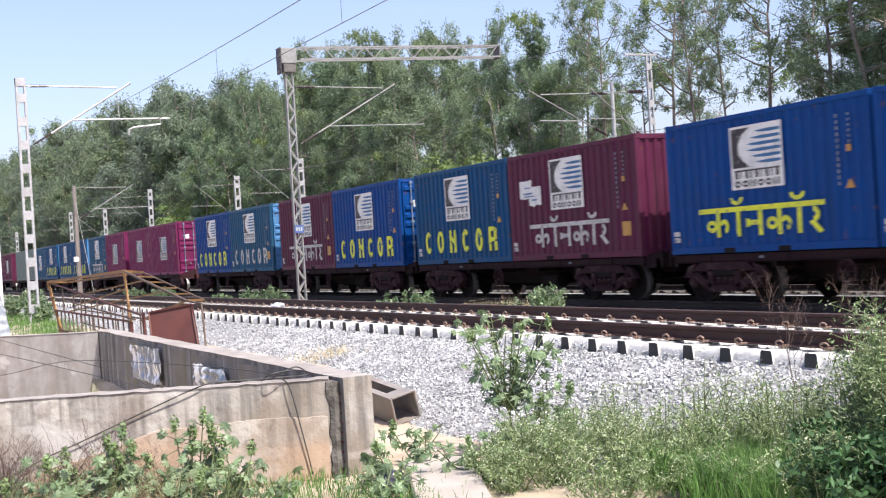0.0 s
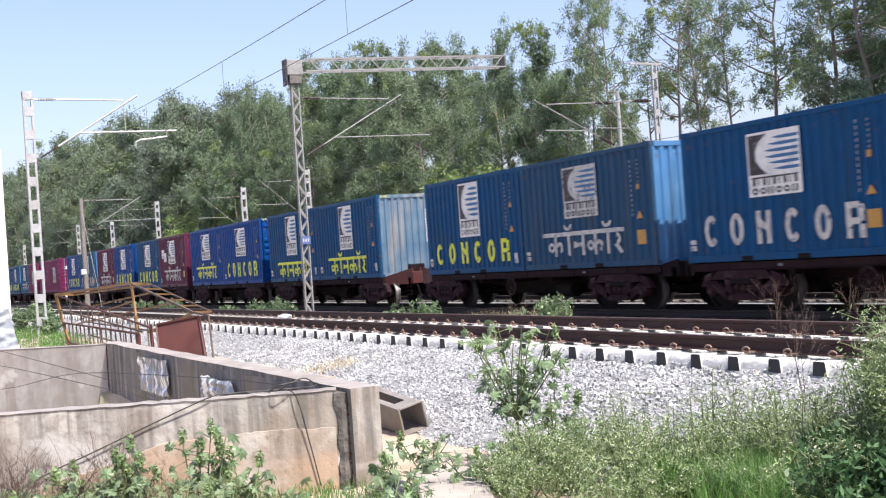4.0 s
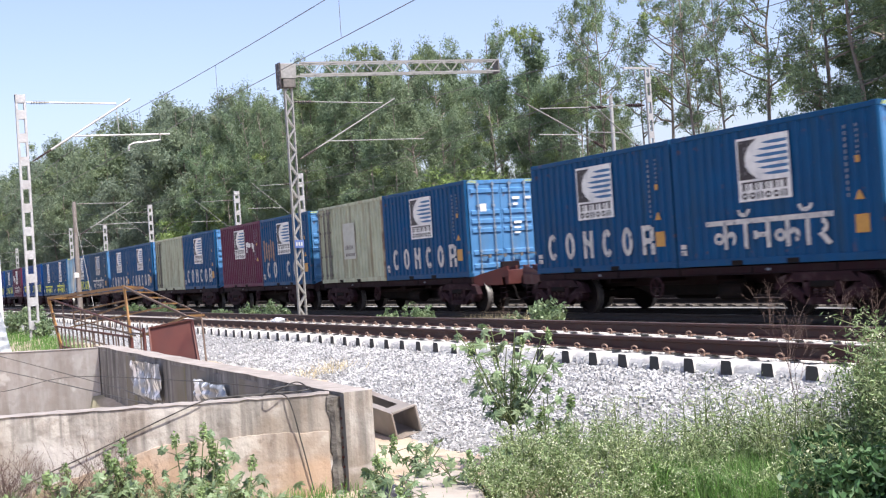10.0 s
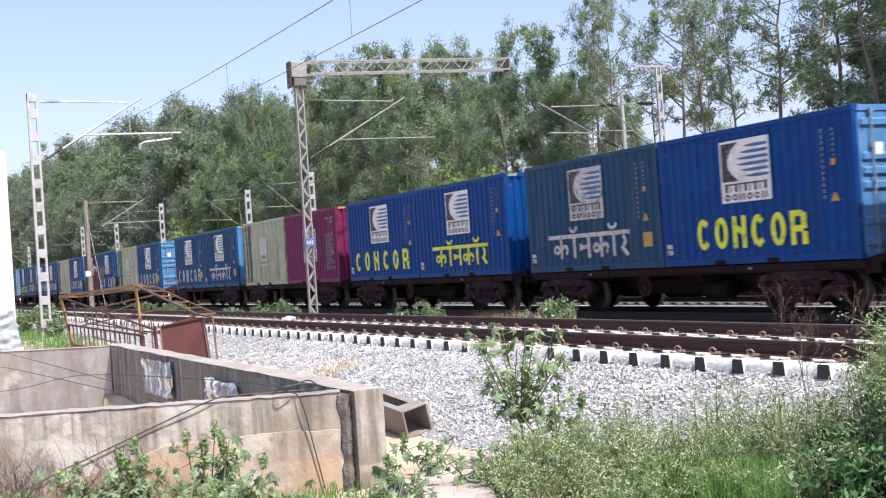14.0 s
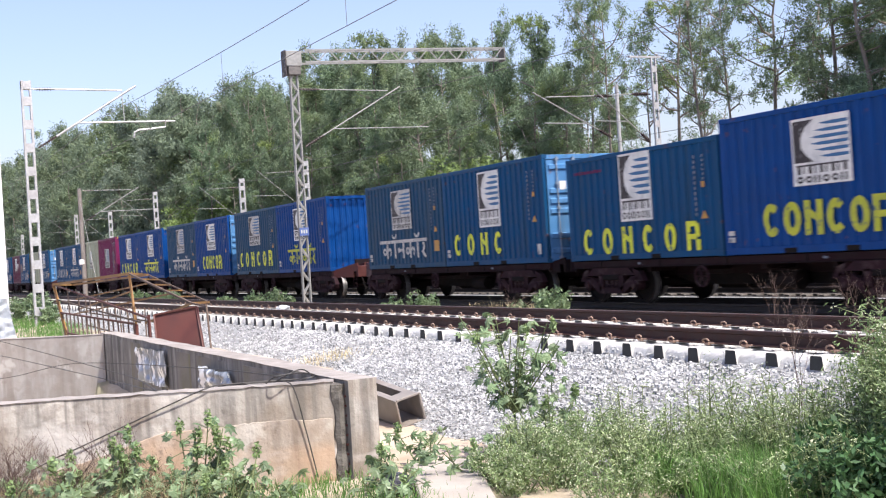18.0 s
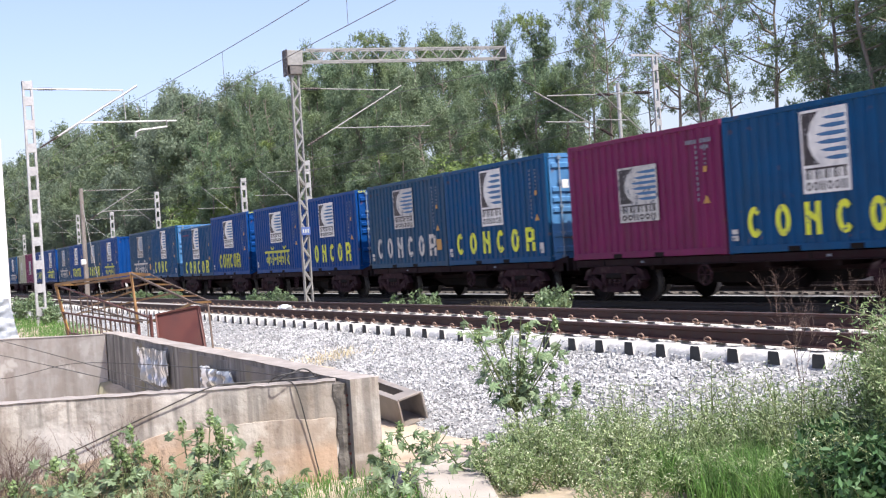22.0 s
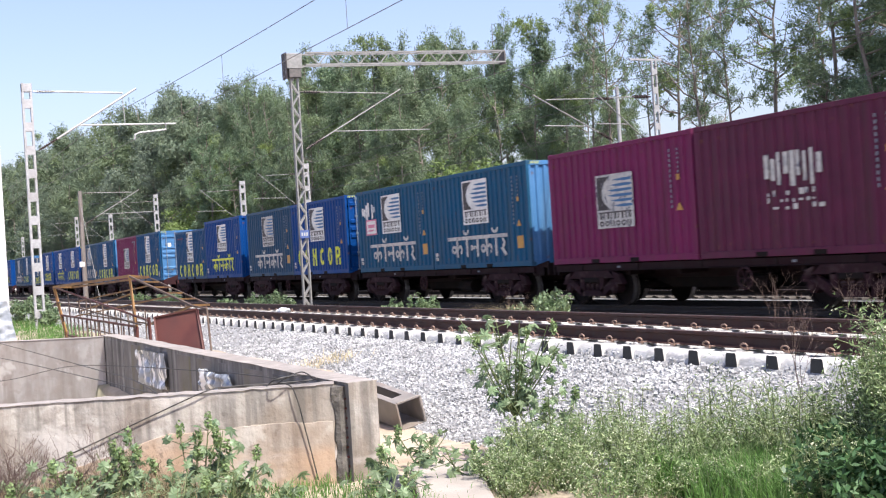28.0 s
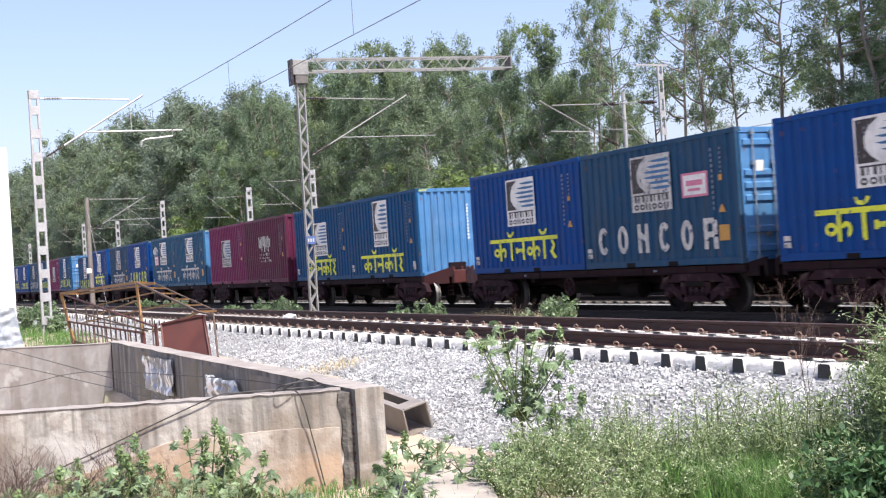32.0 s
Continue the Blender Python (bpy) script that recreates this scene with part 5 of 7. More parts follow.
        for k in range(9):
            x_ = -0.82 + k * 0.185
            s.append(rect(x_, x_ + rng.uniform(0.08, 0.17), 1.36 + rng.uniform(0, 0.28), 2.02 + rng.uniform(-0.06, 0.06)))
            for z_ in (0.92, 1.06, 1.20):
                if rng.random() < 0.75:
                    s.append(rect(x_ + rng.uniform(0, 0.05), x_ + rng.uniform(0.09, 0.18), z_ + rng.uniform(0, 0.03), z_ + rng.uniform(0.06, 0.13)))
        add(c, "torn_logo", shared("torn_logo", plates(s), M_WORN), (0, y, 0), 0, "patchy remains of a white logo")
    if "sticker" in extra:
        sx, sz = (1.58, 1.78) if mark != "script_w" else (-1.80, 1.57)
        add(c, "sticker", shared("sticker", plates([rect(-0.46, 0.46, -0.27, 0.27)]), M_WHITE), (sx, y - 0.002, sz), 0, "white square sticker with pink edge")
        s = [rect(-0.46, 0.46, 0.22, 0.27), rect(-0.46, 0.46, -0.27, -0.22), rect(-0.46, -0.40, -0.22, 0.22), rect(0.40, 0.46, -0.22, 0.22), rect(-0.30, 0.28, -0.02, 0.10), rect(-0.25, 0.2, -0.14, -0.08)]
        add(c, "sticker_edge", shared("sticker_edge", plates(s), M_PINK), (sx, y - 0.006, sz), 0, "pink sticker print")
    if "patch" in extra:
        px, pz = {"maroon": (-1.86, 1.84) if mark == "script_w" else (1.5, 1.80)}.get(col, (-2.0, 2.15))
        rng = random.Random(col + mark)
        s = []
        for k in range(7):
            if mark == "script_w" and col == "maroon":
                s.append(rect(-0.55 + k * 0.157, -0.40 + k * 0.157, -0.20 - 0.17 * (k > 2) + rng.uniform(-0.03, 0.06), 0.36 - 0.17 * (k > 3) - rng.uniform(0, 0.06)))
            elif k != 4:
                s.append(rect(-0.58 + k * 0.17, -0.58 + k * 0.17 + rng.uniform(0.10, 0.165), -0.32 + rng.uniform(0, 0.35), 0.30 - rng.uniform(0, 0.25)))
        if mark == "script_w" and col == "maroon":
            print_ = [rect(-0.36, 0.12, -0.06, -0.02), rect(-0.30, 0.20, -0.13, -0.10), rect(-0.30, 0.0, 0.10, 0.13), rect(0.06, 0.34, -0.24, -0.20)]
            add(c, "sticker_print", shared("sticker_print", plates(print_), M_LOGO_BLUE), (px, y - 0.004, pz), 0, "faded blue print")
        add(c, "torn_sticker", shared("torn_sticker|" + col + mark, plates(s), M_WHITE), (px, y, pz), 0, "torn white paper patch")
    if "data" in extra or "heading" in extra:
        rng = random.Random(12)
        s = []
        for k in range(19 if "data" in extra else 0):
            n_ = 3 if k % 4 else 2
            x_ = 1.75
            for j in range(n_):
                e_ = x_ + rng.uniform(0.16, 0.34)
                s.append(rect(x_, min(e_, 2.68), 1.84 - k * 0.074, 1.84 - k * 0.074 + 0.028))
                x_ = e_ + 0.05
                if x_ > 2.55:
                    break
        s += [rect(1.85 + 0.1 * k, 1.92 + 0.1 * k, 2.44, 2.53) for k in range(9) if k != 4] + [rect(2.35 + 0.1 * k, 2.42 + 0.1 * k, 2.30, 2.38) for k in range(3)]
        add(c, "data_panel", shared("data_panel|%d" % ("data" in extra), plates(s), M_FAINT), (0, y, 0), 0, "columns of small pale bars")["kind"] = "stuff"
    if mark[:5] in ("latin", "scrip") and not low:
        s = [rect(-0.10, 0.10, 0.03, 0.13), rect(-0.10, 0.10, -0.11, 0.0)]
        add(c, "small_plate", shared("small_plate", plates(s), M_WORN), (-2.80, y, 0.38), 0, "small white plate")
        if tall:
            add(c, "small_plate", shared("small_plate_tall", plates([rect(-0.10, 0.10, -0.14, 0.14)]), M_WORN), (2.63, y, 0.38), 0, "small white plate")
    if "redtext" in extra:
        s = [rect(0.09 * k, 0.09 * k + 0.06, 0, 0.07) for k in range(14)]
        add(c, "red_marking", shared("red_marking", plates(s), PAINT["magenta"]), (-2.66, y, h - 0.42), 0, "row of small red bars")["kind"] = "stuff"
    if "rustmark" in extra:
        s = [rect(-0.70 + 0.30 * k, -0.53 + 0.30 * k, 0.0 + 0.12 * (k % 2), 0.92 - 0.10 * (k % 3)) for k in range(5)]
        add(c, "rust_patch", shared("rust_patch", plates(s), M_CLIP), (-2.0, y, 1.06), 0, "rusty bare patches")
    if col not in ("cream", "grey"):
        s = [rect(0, 0.05, 0.115 * k, 0.115 * k + 0.07) for k in range(12)]
        add(c, "serial_strip", shared("serial_bars_thin", plates(s), M_FAINT), (2.17, y, h - 1.70), 0, "column of small white bars")["kind"] = "stuff"
        s = [rect(0, 0.045, 0.1 * k, 0.1 * k + 0.05) for k in range(6)]
        add(c, "serial_strip", shared("serial_bars_short", plates(s), M_FAINT), (2.47, y, h - 0.92), 0, "short column of small white bars")["kind"] = "stuff"
        add(c, "warning_label", shared("warning_label", plates([[(-0.12, 0), (0.12, 0), (0.015, 0.17), (-0.015, 0.17)]]), M_ORANGE), (2.47, y, h - 1.76), 0, "small orange warning label")
        add(c, "warning_label", shared("warning_label_square", plates([rect(-0.055, 0.055, 0.0, 0.13)]), M_ORANGE), (2.47, y, h - 1.08), 0, "small orange warning label")
        if mark.endswith("_w"):
            add(c, "orange_plate", shared("orange_plate", plates([rect(-0.17, 0.17, -0.17, 0.17)]), M_ORANGE), (2.50, y, 0.68), 0, "orange square plate")
    if "sidedoor" in extra:
        for k in (-2.92, -2.42, -2.05, -1.90):
            def sbar():
                bm = bmesh.new()
                rod(bm, (0, 0, 0.15), (0, 0, h - 0.1), 0.022, 8)
                for z in (0.3, 1.0, 1.9, h - 0.25):
                    box(bm, -0.05, 0.05, -0.02, 0.05, z - 0.04, z + 0.04)
                return bm
            add(c, "side_door_bar", shared("side_door_bar", sbar, M_CAST), (k, -W2 - 0.03, 0))
    return c


def wheelset_mesh():
    bm = bmesh.new()
    r = 0.455
    for s in (-1, 1):
        y0 = s * 0.80
        disc(bm, (0, 0, 0), r + 0.03, y0 - 0.017, y0 + 0.017, 18)
        disc(bm, (0, 0, 0), r, min(s * 0.81, s * 0.93), max(s * 0.81, s * 0.93), 18, r - 0.075)
        disc(bm, (0, 0, 0), r - 0.075, min(s * 0.85, s * 0.885), max(s * 0.85, s * 0.885), 18)
        disc(bm, (0, 0, 0), 0.12, min(s * 0.8, s * 1.16), max(s * 0.8, s * 1.16), 14)
        for k in range(3):
            a = k * math.tau / 3
            disc(bm, (0.05 * math.cos(a), 0, 0.05 * math.sin(a)), 0.014, s * 1.16, s * 1.175, 6)
    rod(bm, (0, -0.8, 0), (0, 0.8, 0), 0.09, 12)
    return bm


def side_frame():
    """Cast bogie side frame: arched top member, sloping lower bar and spring opening."""
    bm = bmesh.new()
    def quad(a, b, c, d):
        prism(bm, [(x * 1.08, z * 1.0) for x, z in (a, b, c, d)], -0.08, 0.08)
    quad((-1.24, -0.04), (-1.00, -0.04), (-0.86, 0.27), (-1.10, 0.19))
    quad((1.00, -0.04), (1.24, -0.04), (1.10, 0.19), (0.86, 0.27))
    quad((-0.95, 0.10), (0.95, 0.10), (0.70, 0.29), (-0.70, 0.29))
    quad((-1.05, 0.02), (-0.47, -0.34), (-0.34, -0.20), (-0.83, 0.08))
    quad((0.47, -0.34), (1.05, 0.02), (0.83, 0.08), (0.34, -0.20))
    quad((-0.47, -0.34), (0.47, -0.34), (0.45, -0.20), (-0.45, -0.20))
    quad((-0.48, -0.22), (-0.32, -0.22), (-0.32, 0.13), (-0.48, 0.13))
    quad((0.32, -0.22), (0.48, -0.22), (0.48, 0.13), (0.32, 0.13))
    return bm


def spring():
    """One coil spring as a ridged upright column."""
    bm = bmesh.new()
    last = None
    for k in range(11):
        r, z = (0.092, 0.070)[k % 2], -0.24 + k * 0.0276
        ring = [bm.verts.new((r * math.cos(a * math.tau / 7), r * math.sin(a * math.tau / 7), z)) for a in range(7)]
        if last:
            for a in range(7):
                bm.faces.new((last[a], last[(a + 1) % 7], ring[(a + 1) % 7], ring[a]))
        last = ring
    return bm


def wheelset():
    """The shared wheelset, its running surfaces worn bright."""
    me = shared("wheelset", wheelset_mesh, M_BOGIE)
    if len(me.materials) < 2:
        me.materials.append(M_TREAD)
        for p in me.polygons:
            c = p.center
            p.material_index = int(abs(p.normal.y) < 0.2 and math.hypot(c.x, c.z) > 0.43)
    return me


WHEELS = {-1: [], 1: []}


def bogie(parent, x):
    b = add(parent, "bogie", None, (x, 0, 0.46), 0, "cast-steel four-wheel freight bogie")
    for s in (-1, 1):
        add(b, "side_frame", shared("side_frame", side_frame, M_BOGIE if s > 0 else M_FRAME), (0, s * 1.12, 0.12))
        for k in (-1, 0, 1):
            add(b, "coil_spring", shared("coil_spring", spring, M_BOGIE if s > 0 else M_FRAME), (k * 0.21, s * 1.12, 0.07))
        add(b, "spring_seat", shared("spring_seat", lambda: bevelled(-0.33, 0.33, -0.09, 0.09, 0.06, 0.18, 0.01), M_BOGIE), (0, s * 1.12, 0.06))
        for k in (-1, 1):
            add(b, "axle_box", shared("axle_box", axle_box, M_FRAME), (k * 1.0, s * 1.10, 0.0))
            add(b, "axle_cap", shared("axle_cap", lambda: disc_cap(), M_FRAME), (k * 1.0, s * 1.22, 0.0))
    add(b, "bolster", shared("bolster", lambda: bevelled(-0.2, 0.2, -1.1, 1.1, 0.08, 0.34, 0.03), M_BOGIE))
    for k in (-1, 1):
        w = add(b, "wheelset", wheelset(), (k * 1.0, 0, 0.0))
        WHEELS[k].append(w)
    return b


def axle_box():
    """A round bearing housing under its saddle."""
    bm = bmesh.new()
    disc(bm, (0, 0, 0), 0.15, -0.11, 0.11, 14)
    box(bm, -0.17, 0.17, -0.10, 0.10, 0.10, 0.19)
    return bm


def disc_cap():
    bm = bmesh.new()
    disc(bm, (0, 0, 0), 0.10, -0.03, 0.03, 14)
    return bm


def wagon(left_end, right_end, wheel_x):
    """A low container flat wagon; *_end True where it is the outer end of a five-wagon set."""
    w = thing("flat_wagon", "low red-brown container flat wagon on two bogies", "rail wagon", "train wagons")
    half = 6.10
    for s in (-1, 1):
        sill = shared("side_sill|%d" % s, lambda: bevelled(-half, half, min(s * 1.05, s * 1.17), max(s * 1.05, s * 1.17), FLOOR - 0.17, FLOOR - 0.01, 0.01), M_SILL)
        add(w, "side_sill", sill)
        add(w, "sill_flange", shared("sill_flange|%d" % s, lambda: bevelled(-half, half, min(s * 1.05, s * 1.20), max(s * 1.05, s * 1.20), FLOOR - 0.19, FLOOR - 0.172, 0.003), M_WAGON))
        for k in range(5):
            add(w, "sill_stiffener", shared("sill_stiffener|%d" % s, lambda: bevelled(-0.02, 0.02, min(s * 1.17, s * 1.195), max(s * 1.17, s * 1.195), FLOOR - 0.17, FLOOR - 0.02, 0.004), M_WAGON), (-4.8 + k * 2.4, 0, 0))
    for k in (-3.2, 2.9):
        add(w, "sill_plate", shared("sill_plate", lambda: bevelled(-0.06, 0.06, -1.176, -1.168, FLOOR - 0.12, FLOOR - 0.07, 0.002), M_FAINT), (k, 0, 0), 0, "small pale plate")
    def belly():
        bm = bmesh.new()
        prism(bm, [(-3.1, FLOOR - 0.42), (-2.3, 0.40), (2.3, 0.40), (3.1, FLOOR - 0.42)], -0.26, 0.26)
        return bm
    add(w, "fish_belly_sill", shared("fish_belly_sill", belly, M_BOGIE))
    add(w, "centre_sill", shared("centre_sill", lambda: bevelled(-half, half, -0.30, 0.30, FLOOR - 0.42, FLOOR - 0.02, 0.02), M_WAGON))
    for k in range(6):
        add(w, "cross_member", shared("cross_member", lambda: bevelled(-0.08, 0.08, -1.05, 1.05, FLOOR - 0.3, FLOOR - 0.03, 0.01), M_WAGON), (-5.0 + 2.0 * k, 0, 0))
    for e, outer in ((-1, left_end), (1, right_end)):
        reach = (1.10 if e > 0 else 2.00) if outer else 0.45
        x0, x1, wide, rise = half - 0.05, half + reach, 0.50 if outer else 0.95, 0.27 if outer else 0.12
        # outer ends get the sunlit copy, inner ends the shaded one
        red = M_WAGON_RED if outer else M_WAGON

        def mirrored(bm):
            if e < 0:
                bmesh.ops.scale(bm, vec=(-1, 1, 1), verts=bm.verts[:])
                bmesh.ops.reverse_faces(bm, faces=bm.faces[:])
            return bm

        def end_side(s):
            bm = bmesh.new()
            for q in box(bm, x0, x1 - 0.24, s * 1.10 - 0.018, s * 1.10 + 0.018, FLOOR - 0.27, FLOOR - 0.03):
                if q.co.x > x0 + 0.1:
                    q.co.y += s * (wide - 1.10) * 0.82
                    q.co.z += 0.06 if q.co.z > FLOOR - 0.1 else 0.0
            return mirrored(bm)

        def end_rib(k):
            bm = bmesh.new()
            prism(bm, [(x0, FLOOR - 0.05), (x1 - 0.05, FLOOR - 0.05), (x1 - 0.05, FLOOR + rise), (x0, FLOOR + 0.012)], -0.028, 0.028)
            for q in bm.verts:
                q.co.y += k * (1.05 + (wide * 0.95 - 1.05) * (q.co.x - x0) / (x1 - x0))
            return mirrored(bm)

        def end_deck():
            bm = bmesh.new()
            for q in box(bm, x0, x1 - 0.26, -1.05, 1.05, FLOOR - 0.085, FLOOR - 0.065):
                if q.co.x > x0 + 0.1:
                    q.co.y *= wide / 1.10
            return mirrored(bm)

        def head():
            return mirrored(bevelled(x1 - (0.24 if outer else 0.08), x1, -wide - 0.03, wide + 0.03, FLOOR - 0.27, FLOOR + rise * 0.55, 0.012))

        key = "|%d%d" % (e, outer)
        for s in (-1, 1):
            add(w, "end_side_plate", shared("end_side_plate%s%d" % (key, s), lambda: end_side(s), red), (0, 0, 0), 0, "sloping red side plate")
        for k in (-1.0, -0.4, 0.4, 1.0):
            add(w, "end_rib", shared("end_rib%s%g" % (key, k), lambda: end_rib(k), red))
        # dark plate stands for the shaded gaps between the ribs
        add(w, "end_deck", shared("end_deck" + key, end_deck, M_WAGON))
        add(w, "headstock", shared("headstock" + key, head, red), (0, 0, 0), 0, "red end beam")
        add(w, "end_stop", shared("end_stop|%d" % e, lambda: bevelled(e * (half + 0.30) - 0.06, e * (half + 0.30) + 0.06, -0.30, 0.30, FLOOR - 0.06, FLOOR + 0.40, 0.015), M_WAGON), (0, 0, 0))
        def coup():
            bm = bmesh.new()
            x0, x1 = half + reach, half + reach + (0.45 if outer else 0.24)
            box(bm, x0 - 0.1, x1 - 0.2 if outer else x1, -0.10, 0.10, FLOOR - 0.32, FLOOR - 0.10)
            if outer:
                box(bm, x1 - 0.25, x1, -0.2, 0.2, FLOOR - 0.38, FLOOR - 0.04)
            if e < 0:
                bmesh.ops.scale(bm, vec=(-1, 1, 1), verts=bm.verts[:])
                bmesh.ops.reverse_faces(bm, faces=bm.faces[:])
            return bm
        def hose(k):
            bm = bmesh.new()
            x_ = half + reach
            rope(bm, [Vector((e * (x_ - 0.10), k * 0.36, FLOOR - 0.25)), Vector((e * (x_ + 0.06), k * 0.36, FLOOR - 0.40)), Vector((e * (x_ + 0.10), k * 0.34, FLOOR - 0.62)), Vector((e * (x_ + 0.22), k * 0.30, FLOOR - 0.74)), Vector((e * (x_ + 0.40), k * 0.26, FLOOR - 0.66))], 0.028, 6)
            return bm

        def end_step():
            bm = bmesh.new()
            x_ = e * (half + reach - 0.35)
            for q in (-0.17, 0.17):
                rod(bm, (x_ + q, -wide - 0.02, FLOOR - 0.10), (x_ + q, -wide - 0.02, FLOOR - 0.66), 0.014, 6)
            for z_ in (0.36, 0.50, 0.64):
                rod(bm, (x_ - 0.17, -wide - 0.02, FLOOR - z_), (x_ + 0.17, -wide - 0.02, FLOOR - z_), 0.014, 6)
            return bm

        if outer:
            for k in (-1, 1):
                add(w, "brake_hose", shared("brake_hose|%d%d" % (e, k), lambda: hose(k), M_BOGIE), (0, 0, 0), 0, "black rubber brake hose")
            add(w, "foot_step", shared("foot_step|%d" % e, end_step, M_FRAME), (0, 0, 0), 0, "small steel foot step")
        add(w, "coupler", shared("coupler|%d%d" % (e, outer), coup, M_BOGIE))
        bogie(w, e * ((half - 0.93) if outer else (half - 1.70)))
    def hand_wheel():
        bm = bmesh.new()
        disc(bm, (0, 0, 0), 0.24, -0.02, 0.02, 20, 0.20)
        for k in range(3):
            a = k * math.pi / 3
            bar(bm, (0.2 * math.cos(a), 0, 0.2 * math.sin(a)), (-0.2 * math.cos(a), 0, -0.2 * math.sin(a)), 0.03, 0.02)
        return bm
    add(w, "hand_wheel", shared("hand_wheel", hand_wheel, M_FRAME), (wheel_x, -1.24, FLOOR - 0.42), 0, "spoked brake hand wheel")
    add(w, "brake_cylinder", shared("brake_cylinder", lambda: cyl_x(0.2, -0.4, 0.4), M_BOGIE), (1.2, -0.6, 0.5))
    add(w, "air_tank", shared("air_tank", lambda: cyl_x(0.24, -0.6, 0.6), M_BOGIE), (-1.6, 0.5, 0.5))
    return w


def cyl_x(r, x0, x1):
    bm = bmesh.new()
    rod(bm, (x0, 0, 0), (x1, 0, 0), r, 16)
    return bm


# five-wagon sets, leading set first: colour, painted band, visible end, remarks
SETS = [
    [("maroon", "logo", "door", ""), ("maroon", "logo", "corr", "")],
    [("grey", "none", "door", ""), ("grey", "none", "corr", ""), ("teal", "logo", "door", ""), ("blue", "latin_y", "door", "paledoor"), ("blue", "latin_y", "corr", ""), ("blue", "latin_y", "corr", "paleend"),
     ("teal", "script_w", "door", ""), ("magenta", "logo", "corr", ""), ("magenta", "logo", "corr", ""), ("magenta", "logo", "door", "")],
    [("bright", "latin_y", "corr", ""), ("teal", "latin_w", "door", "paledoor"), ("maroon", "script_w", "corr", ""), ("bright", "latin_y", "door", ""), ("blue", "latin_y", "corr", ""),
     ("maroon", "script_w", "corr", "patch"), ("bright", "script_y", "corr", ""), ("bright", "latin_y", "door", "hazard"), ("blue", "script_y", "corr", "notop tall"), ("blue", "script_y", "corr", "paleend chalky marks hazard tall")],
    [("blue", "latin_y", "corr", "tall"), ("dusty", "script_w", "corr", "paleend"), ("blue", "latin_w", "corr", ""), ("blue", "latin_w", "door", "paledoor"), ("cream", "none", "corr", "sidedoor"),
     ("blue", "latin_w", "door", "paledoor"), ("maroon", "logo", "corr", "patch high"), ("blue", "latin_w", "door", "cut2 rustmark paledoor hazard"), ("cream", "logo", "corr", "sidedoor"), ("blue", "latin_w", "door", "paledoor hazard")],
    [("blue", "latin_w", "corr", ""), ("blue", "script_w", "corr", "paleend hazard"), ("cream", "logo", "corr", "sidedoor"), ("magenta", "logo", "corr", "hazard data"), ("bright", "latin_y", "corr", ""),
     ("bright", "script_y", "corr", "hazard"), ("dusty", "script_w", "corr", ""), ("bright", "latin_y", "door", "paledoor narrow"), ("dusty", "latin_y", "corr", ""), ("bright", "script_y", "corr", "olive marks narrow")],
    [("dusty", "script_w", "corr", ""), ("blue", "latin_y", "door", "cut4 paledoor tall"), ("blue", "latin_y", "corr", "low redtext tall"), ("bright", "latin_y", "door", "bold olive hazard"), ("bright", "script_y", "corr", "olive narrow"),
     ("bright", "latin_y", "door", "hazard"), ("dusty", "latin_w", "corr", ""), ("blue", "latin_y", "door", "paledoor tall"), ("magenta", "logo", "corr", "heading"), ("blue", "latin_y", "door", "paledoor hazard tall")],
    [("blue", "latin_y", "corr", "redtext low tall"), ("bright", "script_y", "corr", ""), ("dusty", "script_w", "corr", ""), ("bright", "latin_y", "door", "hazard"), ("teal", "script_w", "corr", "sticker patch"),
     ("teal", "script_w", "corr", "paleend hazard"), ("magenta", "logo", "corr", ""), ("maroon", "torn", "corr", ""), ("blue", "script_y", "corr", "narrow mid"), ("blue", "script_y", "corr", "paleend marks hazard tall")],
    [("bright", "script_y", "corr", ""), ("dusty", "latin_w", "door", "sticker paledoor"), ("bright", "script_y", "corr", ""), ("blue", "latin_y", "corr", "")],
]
PITCH, SET_LENGTH, COUPLING = 13.357, 69.54, 3.92
HEAD = 3.31 + COUPLING          # where the third set begins at the start, less two sets
ROLLING = []
for n, group in enumerate(SETS):
    right = n == 0
    count = len(group) // 2
    start = HEAD + (n - 3) * SET_LENGTH
    if right:
        start += 4 * PITCH
    for k in range(count):
        middle = start + k * PITCH + 6.096
        w = wagon(k == 0 and not right, (k == count - 1) if n < 7 else False, 1.48 if n > 4 and k == 3 else -0.80)
        ROLLING.append((w, middle, 0.0))
        for j in (0, 1):
            ROLLING.append((container(group[2 * k + j]), middle + (-3.067 if j == 0 else 3.067), FLOOR))


# ---- plants ----
def leaf_cloud(rng, centres, radii, per, size, droop=0.5, flat=1.0):
    """Many small pointed leaves about given clump centres: arrays of vertices and faces."""
    c = np.repeat(centres, per, 0)
    r = np.repeat(radii, per)[:, None]
    n = len(c)
    d = rng.normal(size=(n, 3))
    d /= np.linalg.norm(d, axis=1)[:, None]
    p = c + d * r * (rng.random((n, 1)) ** 0.45) * np.array([1, 1, flat])
    a = rng.normal(size=(n, 3))
    a[:, 2] -= droop * 1.5
    a /= np.linalg.norm(a, axis=1)[:, None]
    b = np.cross(a, rng.normal(size=(n, 3)))
    b /= np.linalg.norm(b, axis=1)[:, None] + 1e-9
    ln = (size[0] * rng.uniform(0.6, 1.3, n))[:, None]
    wd = (size[1] * rng.uniform(0.7, 1.3, n))[:, None]
    v = np.stack([p - a * ln / 2, p + b * wd / 2, p + a * ln / 2, p - b * wd / 2], 1).reshape(-1, 3)
    return v


